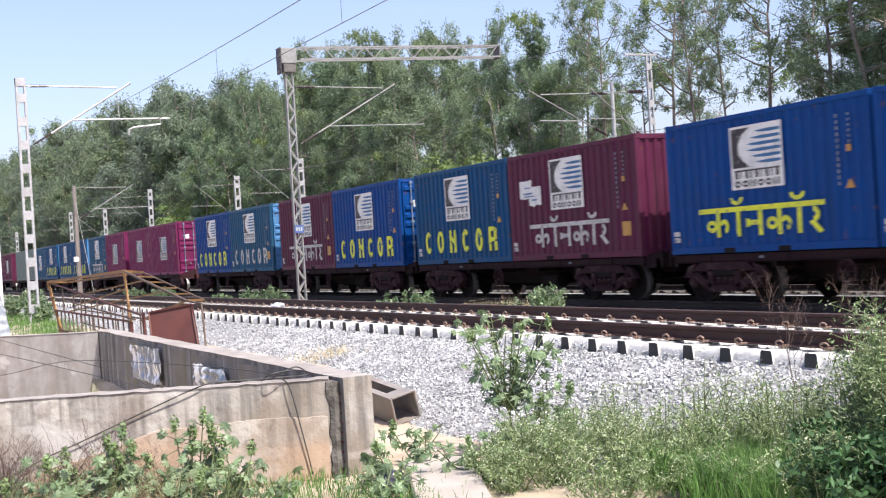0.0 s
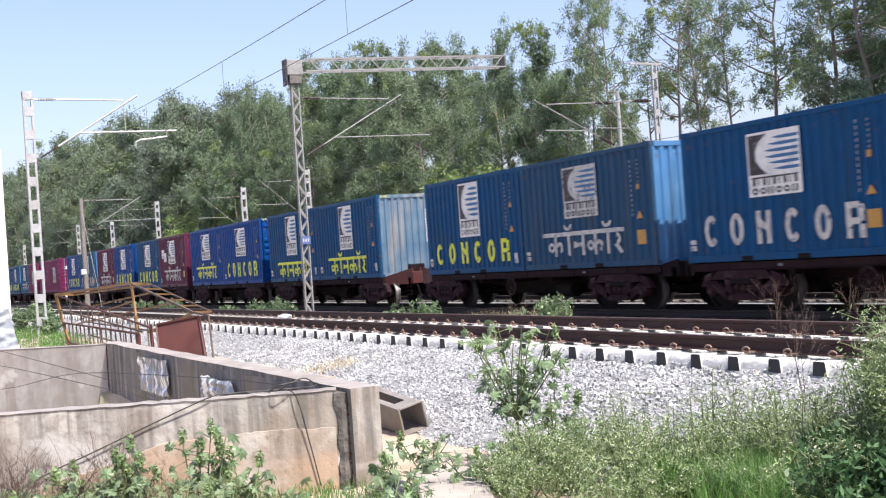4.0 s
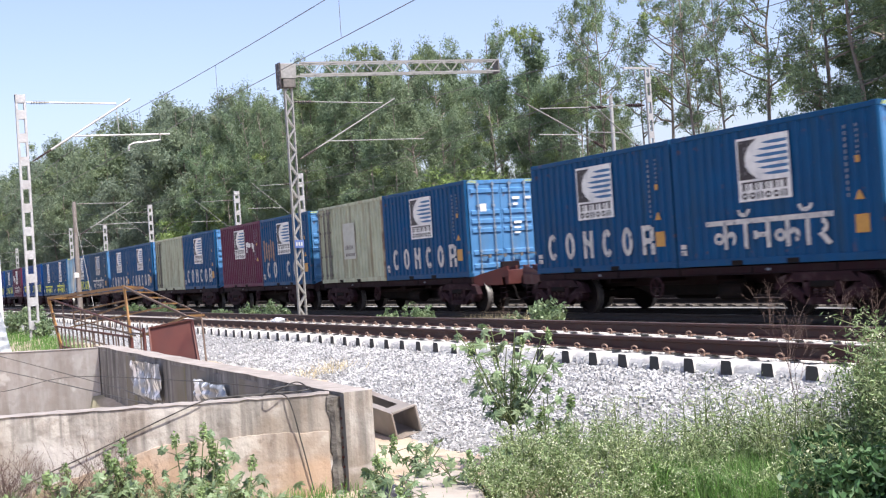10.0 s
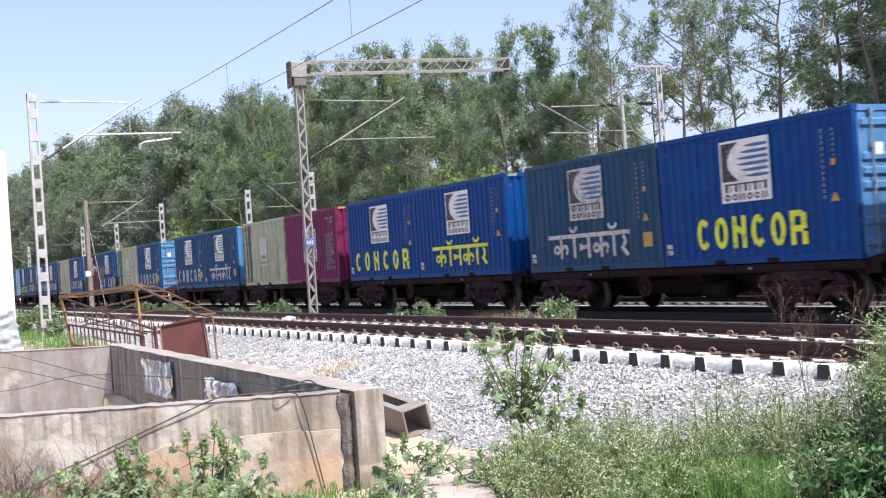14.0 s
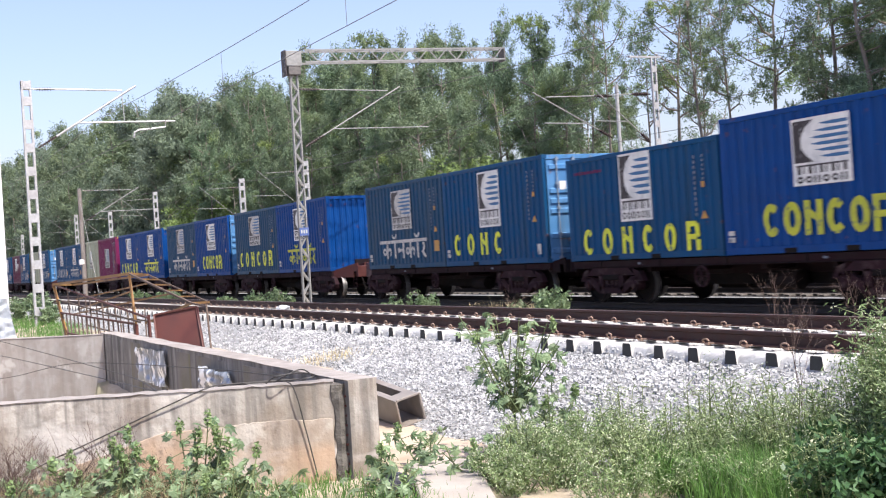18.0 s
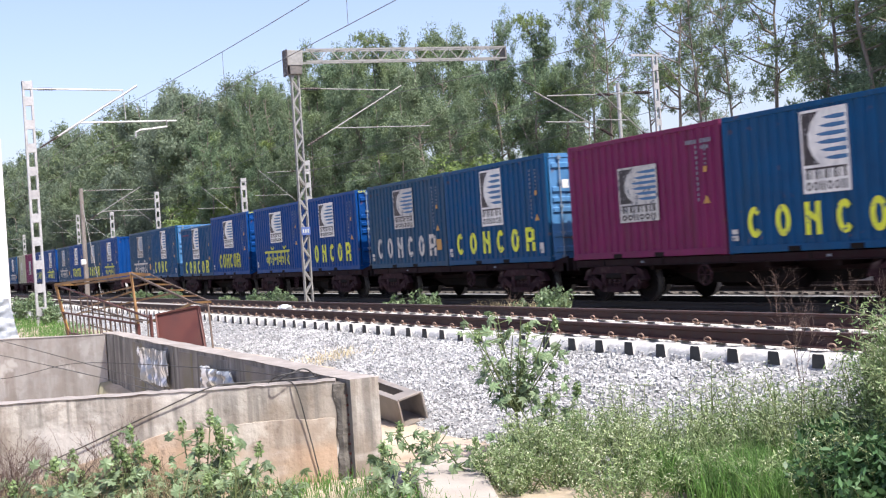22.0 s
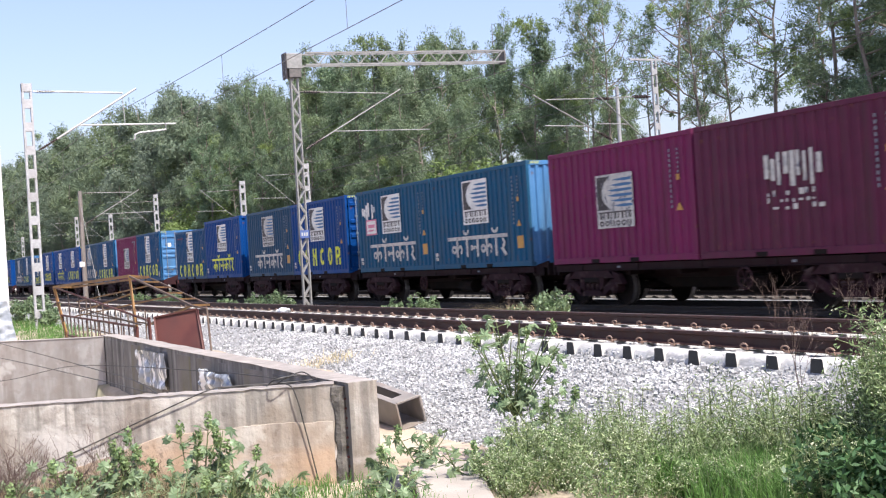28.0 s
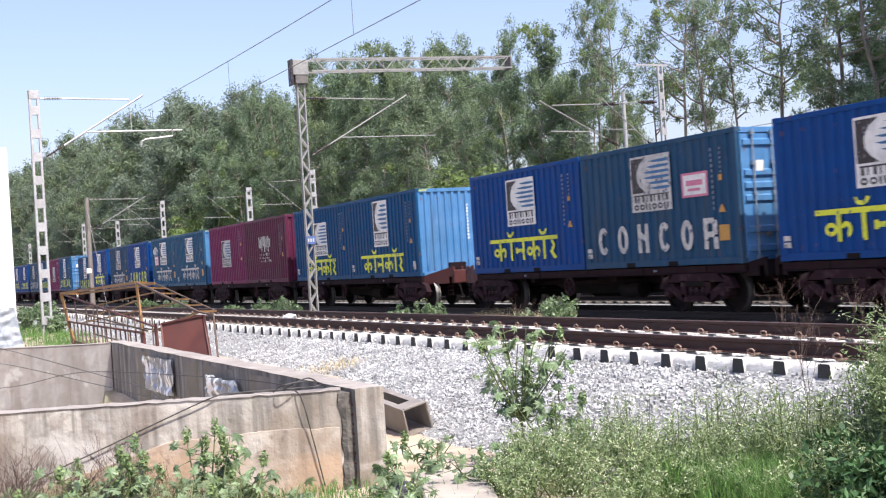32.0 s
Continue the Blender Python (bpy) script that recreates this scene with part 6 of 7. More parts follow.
def hanging_leaves(rng, centres, radii, per, size, tall=1.05, facing=0.55):
    """Narrow pointed leaves that hang in strands about clump centres, three corners each."""
    c = np.repeat(centres, per, 0)
    r = np.repeat(radii, per)[:, None]
    n = len(c)
    d = rng.normal(size=(n, 3))
    d /= np.linalg.norm(d, axis=1)[:, None]
    p = c + d * r * (rng.random((n, 1)) ** 0.55) * np.array([1, 1, tall])
    a = rng.normal(size=(n, 3)) * 0.9 + np.array([0, 0, -0.5])
    a /= np.linalg.norm(a, axis=1)[:, None]
    b = np.cross(a, d + np.array([0, 0, 0.5]) + rng.normal(size=(n, 3)) * facing)
    b /= np.linalg.norm(b, axis=1)[:, None] + 1e-9
    ln = (size[0] * rng.uniform(0.6, 1.3, n))[:, None]
    wd = (size[1] * rng.uniform(0.7, 1.3, n))[:, None]
    return np.stack([p - b * wd / 2, p + b * wd / 2, p + a * ln], 1).reshape(-1, 3)


def quads(n, start=0):
    return (np.arange(n * 4).reshape(-1, 4) + start).tolist()


def limb(bm, pts, r0, r1, seg=6):
    last = None
    n = len(pts)
    for i, p in enumerate(pts):
        d = (pts[min(i + 1, n - 1)] - pts[max(i - 1, 0)]).normalized()
        q = d.to_track_quat("Z", "Y")
        r = r0 + (r1 - r0) * i / (n - 1)
        ring = [bm.verts.new(p + q @ Vector((r * math.cos(k * math.tau / seg), r * math.sin(k * math.tau / seg), 0))) for k in range(seg)]
        if last:
            for k in range(seg):
                bm.faces.new((last[k], last[(k + 1) % seg], ring[(k + 1) % seg], ring[k]))
        last = ring


def tree_meshes(seed, h, spread, bare, clumps, per, leaf=(0.42, 0.13), leaf_mat=None, twigs=2, mass=1.0):
    """A eucalyptus: a bent tapering trunk, rising limbs, twigs with hanging leaf clumps."""
    rng, rnd = np.random.default_rng(seed), random.Random(seed)
    bm = bmesh.new()
    trunk = [Vector((0, 0, -0.3))]
    lean = Vector((rnd.uniform(-0.08, 0.08), rnd.uniform(-0.08, 0.08), 0))
    n = 9
    for i in range(1, n + 1):
        z = h * 0.92 * i / n
        trunk.append(Vector((0, 0, 0)) + lean * z + Vector((rnd.uniform(-0.25, 0.25) * i / n * spread * 0.3, rnd.uniform(-0.25, 0.25) * i / n * spread * 0.3, z)))
    limb(bm, trunk, 0.0075 * h, 0.022, 6)
    tips = []
    for k in range(int(7 + h * 0.5)):
        u = bare + (0.97 - bare) * (k + rnd.random()) / (7 + h * 0.5)
        f = u * n
        i = min(int(f), n - 1)
        base = trunk[i].lerp(trunk[i + 1], f - i)
        ang = rnd.uniform(0, math.tau)
        reach = spread * (0.35 + 0.65 * math.sin(math.pi * min(1, (u - bare) / (1 - bare) * 0.8 + 0.15))) * rnd.uniform(0.6, 1.1)
        up = reach * rnd.uniform(0.5, 1.1)
        out = Vector((math.cos(ang), math.sin(ang), 0))
        pts = [base]
        for j in range(1, 5):
            w = j / 4
            pts.append(base + out * reach * w ** 0.9 + Vector((rnd.uniform(-0.12, 0.12), rnd.uniform(-0.12, 0.12), up * w ** 1.3)) * 1.0)
        limb(bm, pts, 0.0048 * h * (1 - 0.5 * u), 0.012, 5 if twigs else 3)
        for j in (2, 3, 4):
            tips.append((pts[j], 0.55 + 0.2 * reach / 2))
            for _ in range(2):
                off = Vector((rnd.uniform(-1, 1), rnd.uniform(-1, 1), rnd.uniform(-0.7, 0.8))) * (0.25 + reach * 0.32)
                if twigs:
                    limb(bm, [pts[j], pts[j] + off * 0.5 + Vector((0, 0, 0.1)), pts[j] + off], 0.016, 0.006, 3)
                tips.append((pts[j] + off, 0.5 + 0.18 * reach / 2))
    tips.append((trunk[-1], 0.7))
    wood_me = bpy.data.meshes.new("trunk")
    bm.to_mesh(wood_me)
    bm.free()
    wood_me.materials.append(M_BARK)
    wood_me.shade_smooth()
    pick = rng.choice(len(tips), clumps, replace=clumps > len(tips))
    cen = np.array([tuple(tips[i][0]) for i in pick]) + rng.normal(size=(clumps, 3)) * 0.25
    rad = np.array([tips[i][1] for i in pick]) * rng.uniform(0.35, 0.85, clumps) * mass
    v = hanging_leaves(rng, cen, rad, per, leaf)
    leaf_me = raw("crown", v.tolist(), np.arange(len(v)).reshape(-1, 3).tolist(), leaf_mat or M_LEAF)
    return wood_me, leaf_me, float(np.percentile(v[:, 2], 98.5))


FULL = [tree_meshes(10 + k, 15, 1.9 + 0.3 * (k % 3), 0.12 + 0.06 * (k % 2), 160, 112, (0.21, 0.068), None, 2, 1.3) for k in range(5)]
# far trees, with the haze-tinted leaf colour
COARSE = [tree_meshes(20 + k, 15, 2.1 + 0.3 * (k % 2), 0.10, 105, 100, (0.26, 0.095), M_LEAF_HAZE, 0, 1.75) for k in range(4)]
SPARSE = [tree_meshes(30 + k, 16, 1.9, 0.22, 112, 112, (0.19, 0.056)) for k in range(4)]
BUSH = [tree_meshes(50 + k, 4.5, 1.5, 0.05, 120, 80, (0.16, 0.065), M_LEAF2) for k in range(2)]
HIGH = [tree_meshes(70 + k, 16, 1.9, 0.50, 70, 100, (0.19, 0.056)) for k in range(3)]
BARE = tree_meshes(60, 15, 1.8, 0.25, 34, 50, (0.16, 0.05))


def tree(meshes, x, y, h, base_h, turn, label, wide=1.0):
    t = thing("tree", label, "tree", "trees behind the tracks")
    s = h / base_h
    t.matrix_world = Matrix.LocRotScale((x, y, -0.3), Euler((0, 0, turn)), (s * wide, s * wide, s))
    add(t, "trunk", meshes[0])
    add(t, "crown", meshes[1])
    return t


def skyline(x):
    return float(np.interp(x, [-330, -285, -234, -184, -164, -147, -136, -128, -125, -121, -117, -112, -95, -88, -84, -78, -74, -69, -65, -62, -56, -40, 0],
                           [26.6, 26.2, 25.5, 23.6, 22.1, 22.3, 21.4, 19.7, 18.0, 19.8, 17.4, 18.4, 17.3, 18.5, 18.2, 15.8, 16.6, 16.2, 14.3, 15.4, 15.0, 17, 18]))


rng = random.Random(11)
for row, (y0, low, high, step) in enumerate(((32, 0.55, 0.85, 3.4), (36, 0.80, 1.02, 2.8), (42, 0.74, 0.99, 3.8))):
    x = -300.0
    while x < -63 * y0 / 34:
        h = ((skyline(x * 34 / y0) - 1.5) * y0 / 34 + 1.8) * rng.uniform(low, high)
        near = x > -120
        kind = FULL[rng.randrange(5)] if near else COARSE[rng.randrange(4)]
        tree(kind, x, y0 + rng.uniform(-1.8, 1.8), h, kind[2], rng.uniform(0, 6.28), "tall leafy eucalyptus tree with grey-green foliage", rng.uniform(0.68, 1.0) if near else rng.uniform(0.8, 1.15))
        x += step * rng.uniform(0.75, 1.25) * (1.0 if x > -170 else 1.9)
# single trees: place, height, kind, turn, breadth
KINDS = SPARSE + [BARE] + FULL + HIGH


def grove(*rows):
    for x, y, h, kind, turn, wide in rows:
        leafy = 4 < kind < 10
        tree(KINDS[kind], x, y, h, 15 if leafy or kind == 4 else 16, turn, "tall leafy eucalyptus tree with grey-green foliage" if leafy else "slender open-crowned eucalyptus with bare pale limbs", wide)


grove((-60.9, 34, 15.9, 0, 0.3, 0.75), (-57.2, 34, 15.6, 5, 1.2, 0.85), (-54.6, 34.5, 11.6, 3, 2.0, 0.9), (-52.4, 34, 16.5, 1, 4.0, 0.8), (-50.6, 34.5, 15.2, 12, 2.6, 0.8), (-46.0, 34.5, 14.8, 10, 0.9, 1.1), (-45.0, 35.5, 13.6, 11, 5.1, 0.9), (-48.3, 35, 13.2, 4, 3.3, 0.8), (-42.7, 34, 14.5, 4, 1.1, 1.0), (-41.3, 34.5, 15.0, 12, 0.2, 0.75), (-38.8, 34, 14.8, 10, 2.2, 1.15))
grove((-37.0, 35, 14.2, 11, 4.4, 1.0), (-35.2, 34, 14.8, 1, 1.9, 1.25), (-32.8, 34.5, 15.5, 3, 0.4, 1.2), (-31.4, 33, 14.0, 2, 0.6, 1.3), (-29.4, 34, 15.0, 7, 2.9, 1.1), (-26.5, 33, 15.5, 6, 1.4, 1.1), (-23.0, 35, 15.0, 5, 0.8, 1.0), (-62.5, 38, 14.2, 5, 5.0, 0.9), (-68.0, 38, 15.2, 6, 2.4, 0.9), (-65.5, 37, 14.0, 7, 1.0, 0.9), (-60.4, 37.5, 13.2, 8, 3.1, 0.95))
grove((-35.5, 36.5, 12.0, 0, 0.7, 1.2), (-33.8, 36, 9.5, 9, 1.9, 1.1), (-31.8, 37, 11.0, 1, 4.9, 1.1), (-58.0, 38, 13.6, 6, 0.2, 0.95), (-55.8, 37.5, 10.6, 2, 4.2, 0.95), (-57.0, 39, 10.4, 7, 5.5, 0.9), (-66.5, 40, 14.4, 9, 0.9, 0.9), (-63.8, 34.5, 10.0, 8, 2.0, 0.9), (-59.0, 35, 9.5, 9, 3.7, 0.9), (-55.5, 34.5, 9.0, 6, 5.2, 0.9))
for x, y, h in ((-55, 29.5, 4.8), (-59, 29.0, 4.2), (-64, 29.5, 4.8), (-70, 29, 4.2), (-78, 29, 4.4), (-90, 29, 4.6), (-105, 29, 4.2), (-47, 29.8, 4.6), (-120, 29, 5), (-140, 29, 5), (-60.2, 30.5, 6.0), (-54.4, 30.5, 5.6), (-112, 30.5, 7.2), (-37.6, 31.5, 4.6), (-35.6, 32, 4.2), (-41.5, 32, 3.2)):
    tree(BUSH[int(x) % 2], x, y, h, 4.5, x, "low bushy tree with fresh yellow-green leaves", 1.3)


def blades(name, spots, per, height, width, material, label, category="grass", bend=0.35, seed=3):
    """Upright tapering blades round many spots, joined."""
    rng = np.random.default_rng(seed)
    base = np.repeat(np.array(spots), per, 0)
    n = len(base)
    base = base + rng.normal(size=(n, 3)) * np.array([0.16, 0.16, 0])
    ang = rng.random(n) * math.tau
    h = height * rng.uniform(0.5, 1.2, n)
    lean = rng.normal(size=(n, 2)) * bend
    side = np.stack([np.cos(ang), np.sin(ang), np.zeros(n)], 1) * width / 2
    mid = base + np.stack([lean[:, 0] * h * 0.35, lean[:, 1] * h * 0.35, h * 0.6], 1)
    tip = base + np.stack([lean[:, 0] * h, lean[:, 1] * h, h * (1 - 0.3 * np.abs(lean).sum(1).clip(0, 1))], 1)
    v = np.stack([base - side, base + side, mid + side * 0.7, mid - side * 0.7, tip], 1).reshape(-1, 3)
    f = []
    for i in range(n):
        o = 5 * i
        f += [(o, o + 1, o + 2, o + 3), (o + 3, o + 2, o + 4)]
    return tagged(new(name, raw(name, v.tolist(), f, material)), label, category, kind="stuff")


def scatter(n, x0, x1, y0, y1, seed, keep=None):
    rng = np.random.default_rng(seed)
    x, y = rng.uniform(x0, x1, n), rng.uniform(y0, y1, n)
    p = np.stack([x, y, ground_z(x, y)], 1)
    return p[keep(x, y)] if keep else p


def bushy_weed(name, x, y, h, w, seed, label, leaf=(0.07, 0.045), stems=16, per=26, flowers=0, mat=None):
    """A branching weed: many thin stems with leaves along them and, where it blooms, small white heads."""
    rnd, rng = random.Random(seed), np.random.default_rng(seed)
    z0 = float(ground_z(np.array(x), np.array(y)))
    t = thing(name, label, "plant", "weeds by the track")
    t.location = (x, y, z0 - 0.03)
    bm = bmesh.new()
    cen, tips = [], []
    for _ in range(stems):
        a, r = rnd.uniform(0, math.tau), w * math.sqrt(rnd.random())
        top = Vector((r * math.cos(a), r * math.sin(a), h * rnd.uniform(0.55, 1.05) * (1 - 0.25 * r / w)))
        foot = Vector((r * 0.35 * math.cos(a), r * 0.35 * math.sin(a), 0))
        pts = [foot, foot.lerp(top, 0.4) + Vector((rnd.uniform(-1, 1), rnd.uniform(-1, 1), 0)) * 0.06 * h, top]
        limb(bm, pts, 0.009, 0.003, 4)
        for j in range(5):
            p = pts[0].lerp(pts[1], 0.5) if j == 0 else pts[1].lerp(top, j / 4)
            off = Vector((rnd.uniform(-1, 1), rnd.uniform(-1, 1), rnd.uniform(-0.2, 0.7))) * 0.13 * h
            limb(bm, [p, p + off], 0.005, 0.002, 3)
            cen += [p, p + off]
            tips.append(p + off)
        tips.append(top)
    part("stem", bm, M_STEM, t)
    cen = np.array([tuple(c) for c in cen])
    v = leaf_cloud(rng, cen, np.full(len(cen), 0.09 * h + 0.03), per, leaf, 0.1, 0.9)
    tagged(part("foliage", raw("foliage", v.tolist(), quads(len(v) // 4), mat or M_WEED), None, t), kind="stuff")
    if flowers:
        pick = np.array([tuple(tips[i % len(tips)]) for i in range(flowers)])
        v = leaf_cloud(rng, pick, np.full(len(pick), 0.045), 6, (0.015, 0.012), 0, 0.7)
        tagged(part("bloom", raw("bloom", v.tolist(), quads(len(v) // 4), M_FLOWER), None, t, "tiny white flower heads"), kind="stuff")
    return t


def lobed(rng, pos, size, up=0.6):
    """Star-shaped palmate leaves of seven pointed lobes, slightly cupped."""
    v, f = [], []
    for p in pos:
        n = Vector((rng.normal() * 0.8 + 0.6, rng.normal() * 0.8 - 0.3, up * 0.8 + abs(rng.normal()) * 0.4)).normalized()
        q = n.to_track_quat("Z", "Y") @ Euler((0, 0, rng.random() * 6.28)).to_quaternion()
        s = size * rng.uniform(0.55, 1.25)
        o = len(v)
        v.append(tuple(p))
        for k in range(14):
            a = k * math.tau / 14
            r = s * (rng.uniform(0.85, 1.05) * (0.75 + 0.25 * math.cos(a)) if k % 2 == 0 else 0.40)
            v.append(tuple(Vector(p) + q @ Vector((r * math.cos(a), r * math.sin(a), -0.55 * r * r / s))))
        f += [(o, o + 1 + k, o + 1 + (k + 1) % 14) for k in range(14)]
    return v, f


def castor(x, y, h, w, seed, leaves, size, label, pods=0, fork=0.0):
    """A sparse castor-like weed: a few forked stems with palmate leaves and green seed heads."""
    rnd, rng = random.Random(seed), np.random.default_rng(seed)
    t = thing("castor_plant", label, "plant", "castor plants")
    t.location = (x, y, float(ground_z(np.array(x), np.array(y))) - 0.03)
    bm = bmesh.new()
    tips = []
    for k in range(max(3, leaves // 7)):
        a, r = rnd.uniform(0, math.tau), w * math.sqrt(rnd.random())
        top = Vector((r * math.cos(a), r * math.sin(a), h * rnd.uniform(0.6, 1.0)))
        foot = Vector((0, 0, h * fork))
        mid = foot.lerp(top, 0.5) + Vector((rnd.uniform(-0.05, 0.05), rnd.uniform(-0.05, 0.05), 0))
        limb(bm, [foot, mid, top], 0.010, 0.004, 5)
        tips.append((mid, top))
    if fork:
        limb(bm, [Vector((0, 0, 0)), Vector((0.02, 0.01, h * fork * 0.5)), Vector((0, 0, h * fork))], 0.016, 0.012, 6)
    pos = []
    for k in range(leaves):
        mid, top = tips[k % len(tips)]
        p = (Vector((0, 0, h * fork * 0.7)).lerp(mid, rnd.uniform(0.3, 1)) if rnd.random() < 0.35 else mid.lerp(top, rnd.random()))
        e = p + Vector((rnd.uniform(-1, 1), rnd.uniform(-1, 1), rnd.uniform(-0.3, 0.5))) * (0.10 + size * 0.9)
        limb(bm, [p, e], 0.004, 0.003, 3)
        pos.append(e)
    part("stem", bm, M_STEM, t)
    v, f = lobed(rng, pos, size)
    tagged(part("foliage", raw("foliage", v, f, M_BROAD), None, t), kind="stuff")
    if pods:
        cen = np.array([tuple(tips[k % len(tips)][1] + Vector((0, 0, 0.04))) for k in range(pods)])
        vv = leaf_cloud(rng, cen, np.full(len(cen), 0.040), 90, (0.034, 0.022), 0, 2.0)
        tagged(part("seed_head", raw("seed_head", vv.tolist(), quads(len(vv) // 4), M_POD), None, t, "pale green spiky seed head"), kind="stuff")
    return t


def dry_stalk(x, y, h, seed, label, z=None):
    """A leafless branching dry weed."""
    rnd = random.Random(seed)
    bm = bmesh.new()
    def grow(p, d, ln, r, lev):
        e = p + d * ln
        limb(bm, [p, p.lerp(e, 0.5) + Vector((rnd.uniform(-1, 1), rnd.uniform(-1, 1), 0)) * ln * 0.06, e], r, r * 0.6, 4)
        if lev:
            for _ in range(2 + (lev > 2)):
                grow(p.lerp(e, rnd.uniform(0.5, 1)), (d + Vector((rnd.uniform(-1, 1), rnd.uniform(-1, 1), rnd.uniform(-0.2, 0.6))) * 0.8).normalized(), ln * rnd.uniform(0.4, 0.65), r * 0.7, lev - 1)
    z0 = float(ground_z(np.array(x), np.array(y))) if z is None else z
    for k in range(3):
        grow(Vector((0, 0, 0)), Vector((rnd.uniform(-0.3, 0.3), rnd.uniform(-0.3, 0.3), 1)).normalized(), h * 0.5, 0.0034, 4)
    ob = part("dry_weed", bm, M_DRY)
    ob.location = (x, y, z0 - 0.02)
    return tagged(ob, label, "plant", "dry weeds")


# foreground growth
for x, y, h, w, s in ((-8.2, 5.95, 0.66, 0.5, 1), (-7.9, 7.0, 0.75, 0.45, 2), (-6.4, 7.2, 0.95, 0.45, 3), (-8.4, 5.6, 0.62, 0.45, 4), (-5.6, 6.4, 1.10, 0.5, 5), (-5.0, 6.2, 1.25, 0.5, 6), (-8.9, 5.3, 0.55, 0.4, 7), (-5.9, 7.3, 1.05, 0.4, 8),
                      (-8.7, 6.0, 0.62, 0.45, 9), (-7.7, 5.1, 0.5, 0.45, 10), (-4.6, 5.6, 1.2, 0.5, 11), (-9.2, 5.7, 0.62, 0.4, 12), (-8.0, 6.5, 0.6, 0.45, 13), (-6.3, 6.9, 0.8, 0.4, 14), (-5.2, 7.0, 1.35, 0.4, 15), (-4.8, 6.7, 1.55, 0.4, 16), (-4.2, 6.3, 1.55, 0.4, 17), (-9.6, 5.9, 0.5, 0.4, 18), (-7.0, 6.9, 0.6, 0.4, 19), (-4.5, 6.9, 1.6, 0.4, 20), (-9.3, 5.05, 0.42, 0.34, 141), (-9.55, 5.45, 0.55, 0.36, 142), (-9.0, 4.95, 0.40, 0.32, 143)):
    bushy_weed("flowering_weed", x, y, h, w, s, "feathery green weed dotted with tiny white flower heads", (0.050, 0.010), 22, 9, 150)
for x, y, h, w, s in ((-8.9, 6.1, 0.85, 0.35, 81), (-8.3, 6.4, 0.95, 0.35, 82), (-7.8, 6.6, 1.0, 0.4, 83), (-7.3, 6.5, 1.05, 0.35, 84), (-6.9, 6.9, 1.1, 0.35, 85), (-6.3, 6.7, 1.25, 0.35, 86), (-5.9, 7.0, 1.4, 0.3, 87), (-9.4, 6.3, 0.7, 0.3, 88),
                      (-8.6, 6.9, 0.75, 0.3, 89), (-7.5, 7.1, 0.85, 0.3, 90), (-5.5, 7.1, 1.5, 0.3, 91), (-6.6, 7.4, 1.05, 0.3, 92), (-6.35, 6.05, 0.72, 0.3, 93), (-5.95, 5.6, 0.78, 0.3, 94), (-6.7, 6.2, 0.62, 0.25, 95)):
    bushy_weed("wispy_weed", x, y, h, w, s, "tall wispy pale green weed on the ballast edge", (0.05, 0.007), 13, 5, 25)
for x, y, h, w, s in ((-7.0, 7.15, 1.42, 0.28, 121), (-6.72, 7.05, 1.5, 0.3, 122), (-7.25, 7.3, 1.15, 0.28, 123), (-6.45, 6.95, 1.5, 0.3, 124), (-7.5, 6.9, 0.75, 0.35, 125), (-7.35, 5.75, 0.36, 0.30, 126), (-6.95, 5.95, 0.34, 0.28, 127), (-7.9, 6.3, 0.50, 0.30, 128)):
    bushy_weed("flowering_weed", x, y, h, w, s, "tall feathery weed with pale flower heads beside the rails", (0.055, 0.012), 20, 10, 170)
castor(-10.28, 5.70, 1.42, 0.50, 21, 135, 0.088, "tall sparse castor plant with palmate leaves", 4, 0.30)
castor(-10.1, 5.9, 0.80, 0.42, 22, 60, 0.08, "sparse castor plant with palmate leaves", 2)
castor(-9.75, 5.35, 0.45, 0.32, 23, 46, 0.085, "sparse castor plant with palmate leaves")
for x, y, h, s, n in ((-10.25, 2.60, 0.78, 31, 24), (-10.2, 2.02, 0.70, 32, 28), (-10.15, 2.95, 0.56, 33, 22), (-9.9, 1.62, 0.52, 34, 24), (-10.2, 3.25, 0.26, 35, 14), (-9.75, 2.75, 0.46, 36, 18), (-9.9, 4.25, 0.34, 37, 18), (-10.4, 4.75, 0.36, 38, 18), (-9.6, 2.3, 0.45, 39, 16),
                      (-10.0, 1.45, 0.55, 40, 18), (-9.7, 4.9, 0.34, 41, 14), (-9.5, 1.55, 0.42, 42, 18), (-9.3, 3.9, 0.30, 43, 14), (-10.0, 1.88, 0.42, 44, 22), (-9.9, 2.42, 0.44, 45, 20), (-10.1, 1.22, 0.44, 46, 20), (-10.2, 1.70, 0.50, 47, 20), (-10.3, 2.32, 0.42, 48, 20)):
    castor(x, y, h * 1.15, 0.32, s, int(2.0 * n), 0.085, "castor weed with lobed leaves and green seed heads", 5 if s < 35 else 1)
bushy_weed("dark_shrub", -6.6, 6.3, 0.58, 0.30, 66, "dark green shrub with glossy pointed leaves", (0.15, 0.038), 18, 7, 0, M_DARKLEAF)
for x, y, h, w, s in ((-6.85, 7.0, 1.25, 0.22, 103), (-7.3, 7.45, 1.15, 0.2, 104), (-6.5, 6.75, 1.3, 0.22, 105), (-6.1, 6.5, 1.45, 0.25, 107)):
    bushy_weed("feathery_weed", x, y, h, w, s, "tall feathery yellow-green weed beside the ballast", (0.05, 0.014), 15, 9, 40)
bushy_weed("dark_shrub", -6.9, 6.45, 0.56, 0.20, 64, "dark green shrub with glossy pointed leaves", (0.15, 0.038), 18, 7, 0, M_DARKLEAF)
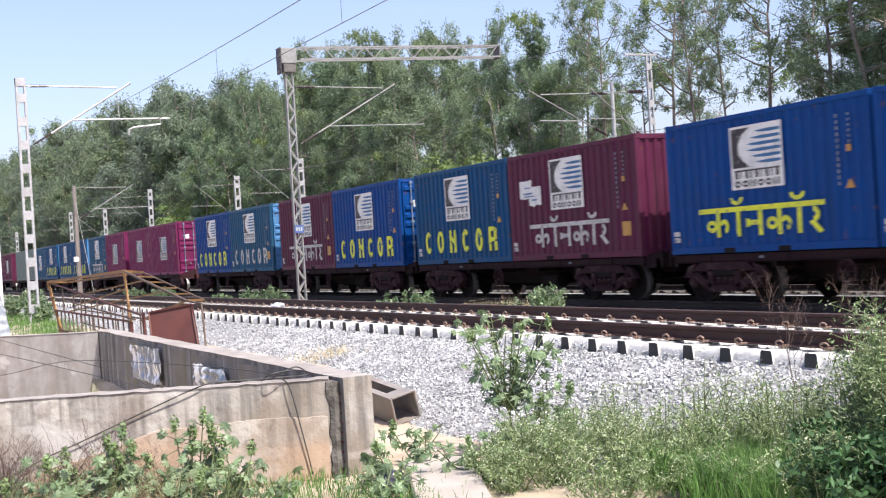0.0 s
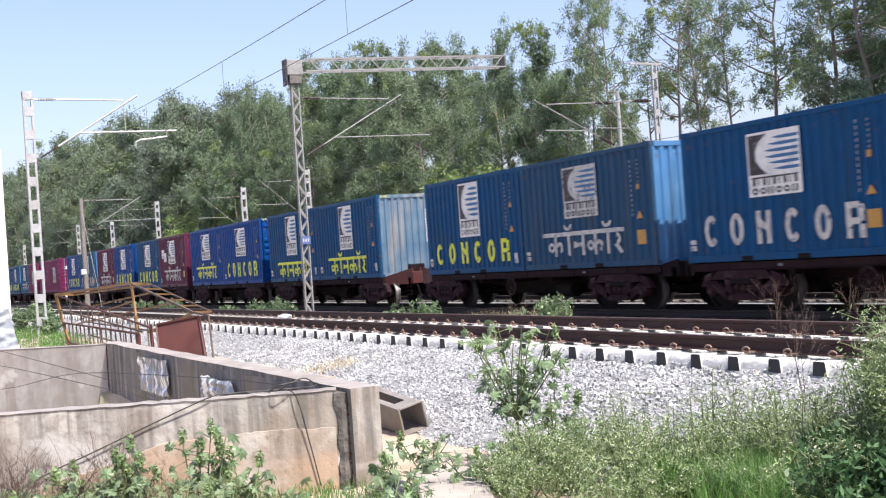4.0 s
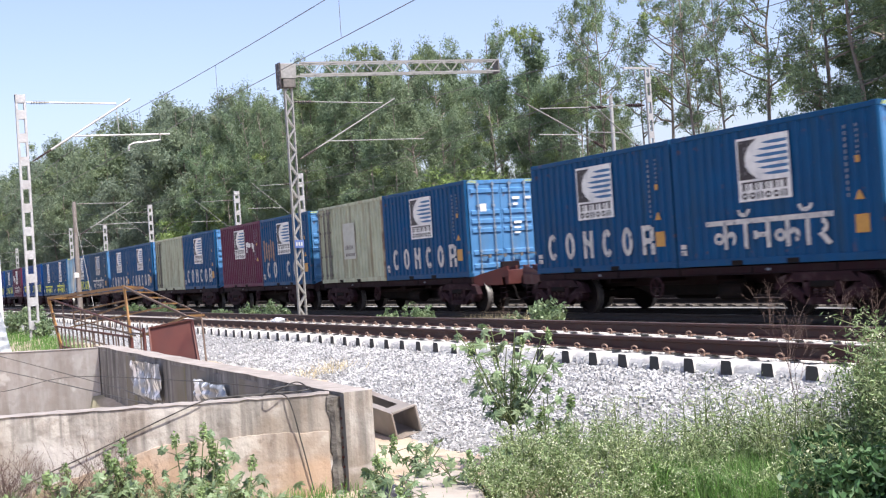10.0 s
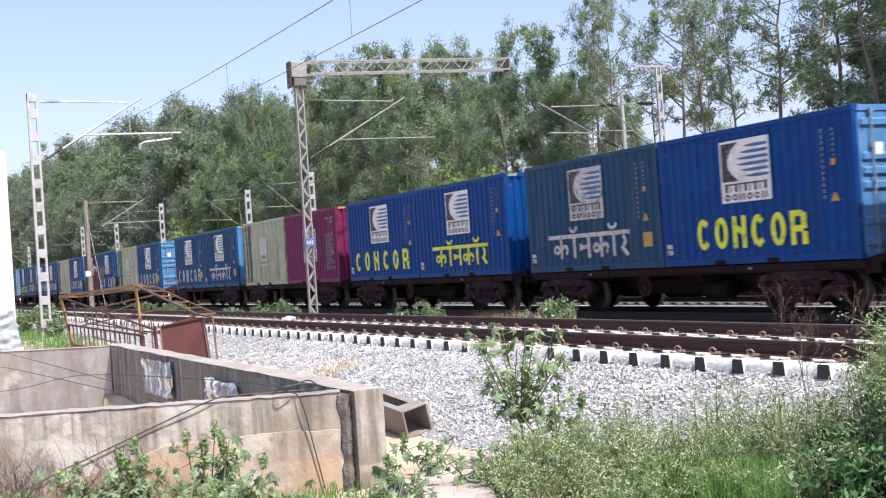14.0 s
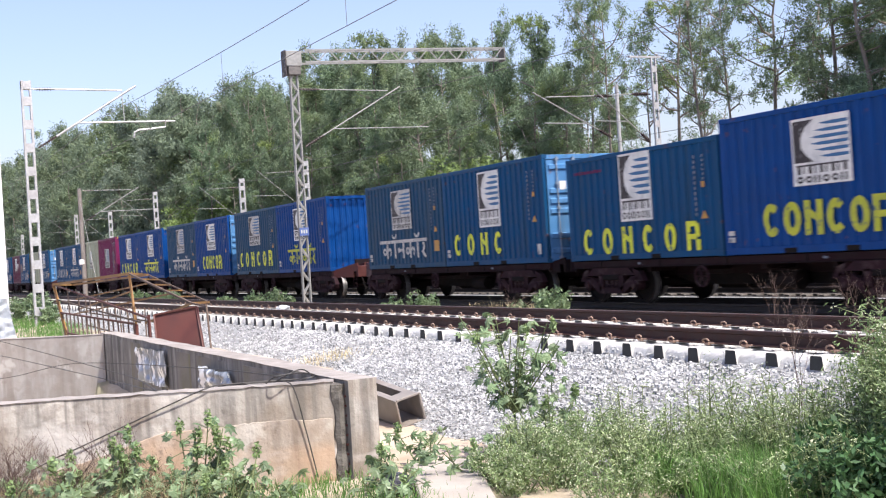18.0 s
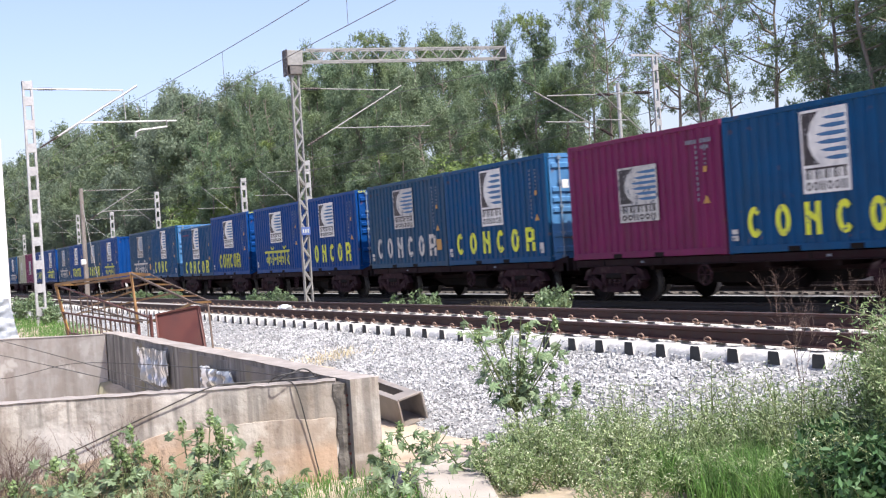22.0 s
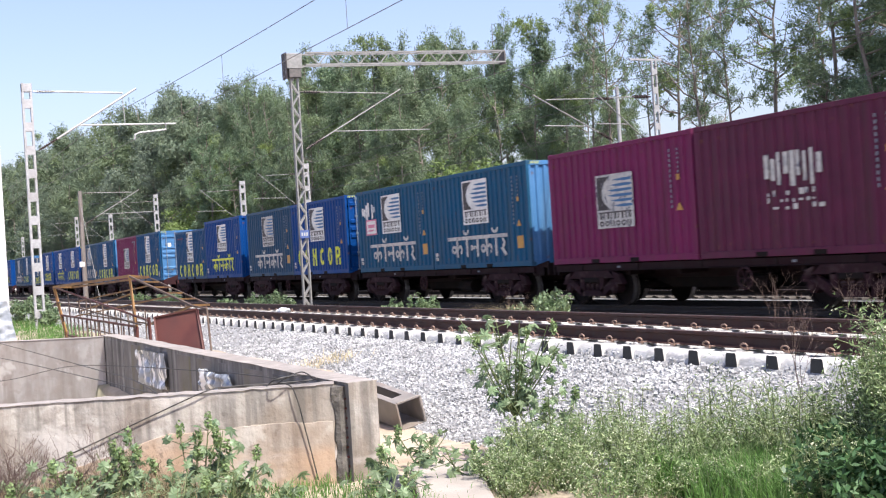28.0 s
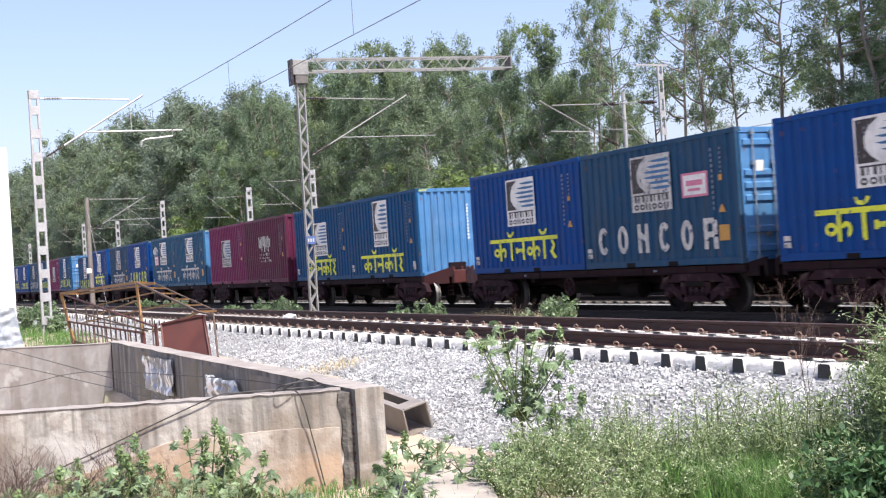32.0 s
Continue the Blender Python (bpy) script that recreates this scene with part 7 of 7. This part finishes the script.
bushy_weed("dark_shrub", -6.3, 6.75, 0.72, 0.45, 65, "dark green shrub with glossy pointed leaves", (0.15, 0.038), 20, 7, 0, M_DARKLEAF)
bushy_weed("dark_shrub", -5.95, 5.85, 0.58, 0.50, 67, "dark green shrub with glossy pointed leaves", (0.08, 0.028), 22, 15, 0, M_DARKLEAF)
bushy_weed("dark_shrub", -5.5, 5.75, 0.80, 0.55, 62, "dark green shrub with glossy pointed leaves", (0.075, 0.030), 26, 20, 0, M_DARKLEAF)
bushy_weed("dark_shrub", -4.8, 6.0, 0.95, 0.55, 63, "dark green shrub with glossy pointed leaves", (0.075, 0.030), 26, 20, 0, M_DARKLEAF)
dry_stalk(-8.1, 7.3, 1.25, 71, "leafless brown branching weed on the ballast edge", -0.1)
dry_stalk(-7.2, 7.2, 1.1, 72, "leafless brown branching weed on the ballast edge", -0.1)
dry_stalk(-10.6, 1.2, 0.7, 73, "leafless dry weed at the foot of the wall")
dry_stalk(-10.4, 1.0, 0.8, 74, "leafless dry weed at the foot of the wall")
for k in range(15):
    dry_stalk(-10.7 + 0.06 * k, 0.62 + 0.11 * (k * 7 % 15), 0.8 + 0.08 * (k % 4), 76 + k, "leafless dry weed at the foot of the wall")
dry_stalk(-10.2, 1.6, 0.6, 75, "leafless dry weed at the foot of the wall")
for x, y, h, s in ((-62.0, 14.2, 1.1, 41), (-57.0, 14.0, 1.2, 42), (-46.0, 14.4, 0.95, 43), (-44.4, 14.6, 1.1, 44), (-33.6, 14.8, 0.85, 45), (-31.5, 14.8, 1.0, 46), (-66.0, 14.0, 1.2, 47), (-47.5, 6.5, 1.35, 48), (-45.6, 6.55, 1.1, 49), (-50.5, 6.2, 1.1, 60), (-43.8, 6.3, 0.7, 61), (-59.5, 14.4, 1.0, 50),
                   (-43.0, 14.5, 1.0, 51), (-24.2, 14.6, 1.15, 52), (-50.0, 14.3, 0.8, 53), (-26.6, 14.9, 0.7, 54)):
    bushy_weed("trackside_shrub", x, y, h * 0.88, 0.48, s, "low green shrub growing between the tracks", (0.12, 0.05), 18, 9, 0, M_BROAD)
for x, h, s in ((-16.8, 1.45, 55), (-14.9, 1.4, 57), (-14.3, 1.5, 58), (-26.0, 1.1, 59)):
    dry_stalk(x, 14.6, h, s, "leafless brown weed between the tracks")
blades("grass", scatter(420, -7.9, -6.6, 5.9, 6.7, 15), 18, 0.25, 0.008, M_GRASS, "lush fresh green grass")
blades("grass", scatter(1000, -8.4, -4.6, 5.7, 7.2, 5), 22, 0.34, 0.009, M_GRASS, "fresh green grass")
blades("wispy_grass", scatter(240, -8.3, -5.2, 5.6, 7.3, 44), 6, 0.50, 0.006, M_WEED, "tall wispy pale grass among the weeds", "grass", 0.22)
blades("grass", scatter(300, -12, -8.5, 0.5, 4.3, 6), 18, 0.16, 0.008, M_GRASS, "short green grass at the foot of the wall")
blades("dry_grass", scatter(460, -11.5, -9.6, 0.2, 2.5, 33), 13, 0.44, 0.006, M_BROWNGRASS, "brown dry grass at the foot of the wall", "grass")
blades("dry_grass", scatter(420, -70, -22, 13.6, 16.0, 8), 12, 0.40, 0.012, M_STRAW, "dry pale grass between the tracks", "grass")
blades("dry_grass", scatter(40, -28.0, -24.8, 14.2, 15.2, 12), 16, 0.66, 0.010, M_STRAW, "tall dry pale grass between the tracks", "grass")
blades("grass", scatter(420, -60, -38, 3.2, 6.8, 9), 14, 0.26, 0.014, M_GRASS, "green grass patch beyond the pit")
blades("grass", scatter(420, -40, -27.8, 1.2, 6.0, 19), 14, 0.24, 0.012, M_GRASS, "green grass behind the pit")
blades("straw_heap", [(-18.08 + 0.14 * (k % 3), 6.68 + 0.13 * (k % 5) - 0.2, -0.10 + 0.03 * (k % 5)) for k in range(9)], 20, 0.17, 0.008, M_STRAW, "small heap of dry straw on the ballast", "straw", 0.9, 4)

slab = bevelled(-0.85, 0.95, -0.30, 0.30, -0.05, 0.06, 0.02)
ob = part("cement_slab", slab, M_SLAB)
ob.matrix_world = pose(-9.55, 4.62, -0.50, 2, 1, -22)
tagged(ob, "pale broken cement slab lying on the soil", "slab")
bm = bmesh.new()
bmesh.ops.create_icosphere(bm, subdivisions=3, radius=0.14)
for v in bm.verts:
    v.co *= 1 + 0.25 * noise.noise(v.co * 14)
    v.co.z *= 0.75
ob = part("plastic_bag", bm, M_BAG)
ob.location = (-9.62, 4.16, -0.44)
tagged(ob, "crumpled black plastic bag among weeds", "bag")
# one lumpy white shape stands for a small heap of white stones
bm = bmesh.new()
bmesh.ops.create_icosphere(bm, subdivisions=3, radius=0.30)
for v in bm.verts:
    v.co *= 1 + 0.3 * noise.noise(v.co * 6)
    v.co.z *= 0.5
    v.co.x *= 1.6
ob = part("white_sack", bm, M_HEAP)
ob.location = (-29.3, 9.88, 0.37)
ob.scale = (0.5, 0.5, 0.5)
tagged(ob, "white lump standing for a small stone heap between the rails", "sack")



# loose ballast stones on the visible shoulder
def stones(n, x0, x1, seed, label):
    rng = np.random.default_rng(seed)
    x = rng.uniform(x0, x1, n)
    y = 5.5 + (11.0 - 5.5) * rng.random(n) ** 1.05
    z = np.interp(y, [5.45, 6.3, 7.7, 7.90, 8.12, 8.22, 8.6, 10.5, 11.3], [-0.62, -0.30, 0.08, SLEEPER_Z - 0.20, SLEEPER_Z - 0.165, SLEEPER_Z - 0.06, SLEEPER_Z - 0.05, SLEEPER_Z - 0.05, 0.14]) + 0.010
    under = (np.abs((x - FIRST + STEP / 2) % STEP - STEP / 2) < 0.11) & (y > NEAR_Y - 1.20) & (y < NEAR_Y + 1.2)
    x, y, z = x[~under], y[~under], z[~under]
    n = len(x)
    c = np.array([(a, b, d) for a in (-1, 1) for b in (-1, 1) for d in (-1, 1)], float)
    faces = np.array([(0, 1, 3, 2), (4, 6, 7, 5), (0, 4, 5, 1), (2, 3, 7, 6), (1, 5, 7, 3)])
    size = rng.uniform(0.009, 0.023, n)[:, None, None] * rng.uniform(0.6, 1.25, (n, 1, 3))
    v = c[None] * size * rng.uniform(0.55, 1.15, (n, 8, 3))
    a, b = rng.random(n) * math.tau, rng.normal(size=n) * 0.5
    ca, sa, cb, sb = np.cos(a)[:, None], np.sin(a)[:, None], np.cos(b)[:, None], np.sin(b)[:, None]
    vx, vz = v[..., 0] * cb + v[..., 2] * sb, -v[..., 0] * sb + v[..., 2] * cb
    v = np.stack([vx * ca - v[..., 1] * sa, vx * sa + v[..., 1] * ca, vz], -1) + np.stack([x, y, z], 1)[:, None]
    f = (faces[None] + 8 * np.arange(n)[:, None, None]).reshape(-1, 4)
    tagged(new("ballast_stones", raw("ballast_stones", v.reshape(-1, 3).tolist(), f.tolist(), M_BALLAST)), label, "stones", kind="stuff")


stones(50000, -24, -7.4, 1, "loose pale grey crushed stones")
stones(18000, -60, -24, 2, "loose pale grey crushed stones farther along")



# ---- motion ----
# metres run at each full second
RUN = [0.21, 11.15, 21.81, 32.2, 42.7, 53.26, 63.75, 74.15, 84.51, 94.83, 105.12, 115.4, 125.66, 135.9, 146.1, 156.26, 166.38, 176.47, 186.56, 196.63, 206.68, 216.69, 226.58, 236.38, 246.07,
       255.64, 265.14, 274.5, 283.68, 292.67, 301.42, 309.88, 318.03]


def travelled(t):
    return float(np.interp(t, range(33), RUN))


def motions():
    """The train rolls away along -x and slows down a little; its wheels turn with it."""
    for ob, x, z in ROLLING:
        walk(ob, [(t, pose(x - travelled(t), TRAIN_Y, z)) for t in range(33)])
    turns = int((RUN[-1] - RUN[0]) / 0.455 / radians(80)) + 1
    times = sorted({round(float(np.interp(RUN[0] + (RUN[-1] - RUN[0]) * k / turns, RUN, range(33))) * FPS) / FPS for k in range(turns + 1)})
    for k, wheels in WHEELS.items():
        walk(wheels[0], [(t, pose(k * 1.0, 0, 0, 0, -math.degrees(travelled(t) / 0.455) % 360, 0)) for t in times])
        first = wheels[0].animation_data
        for w in wheels[1:]:
            w.rotation_mode = "QUATERNION"
            keys = w.animation_data_create()
            keys.action, keys.action_slot = first.action, first.action_slot


motions()
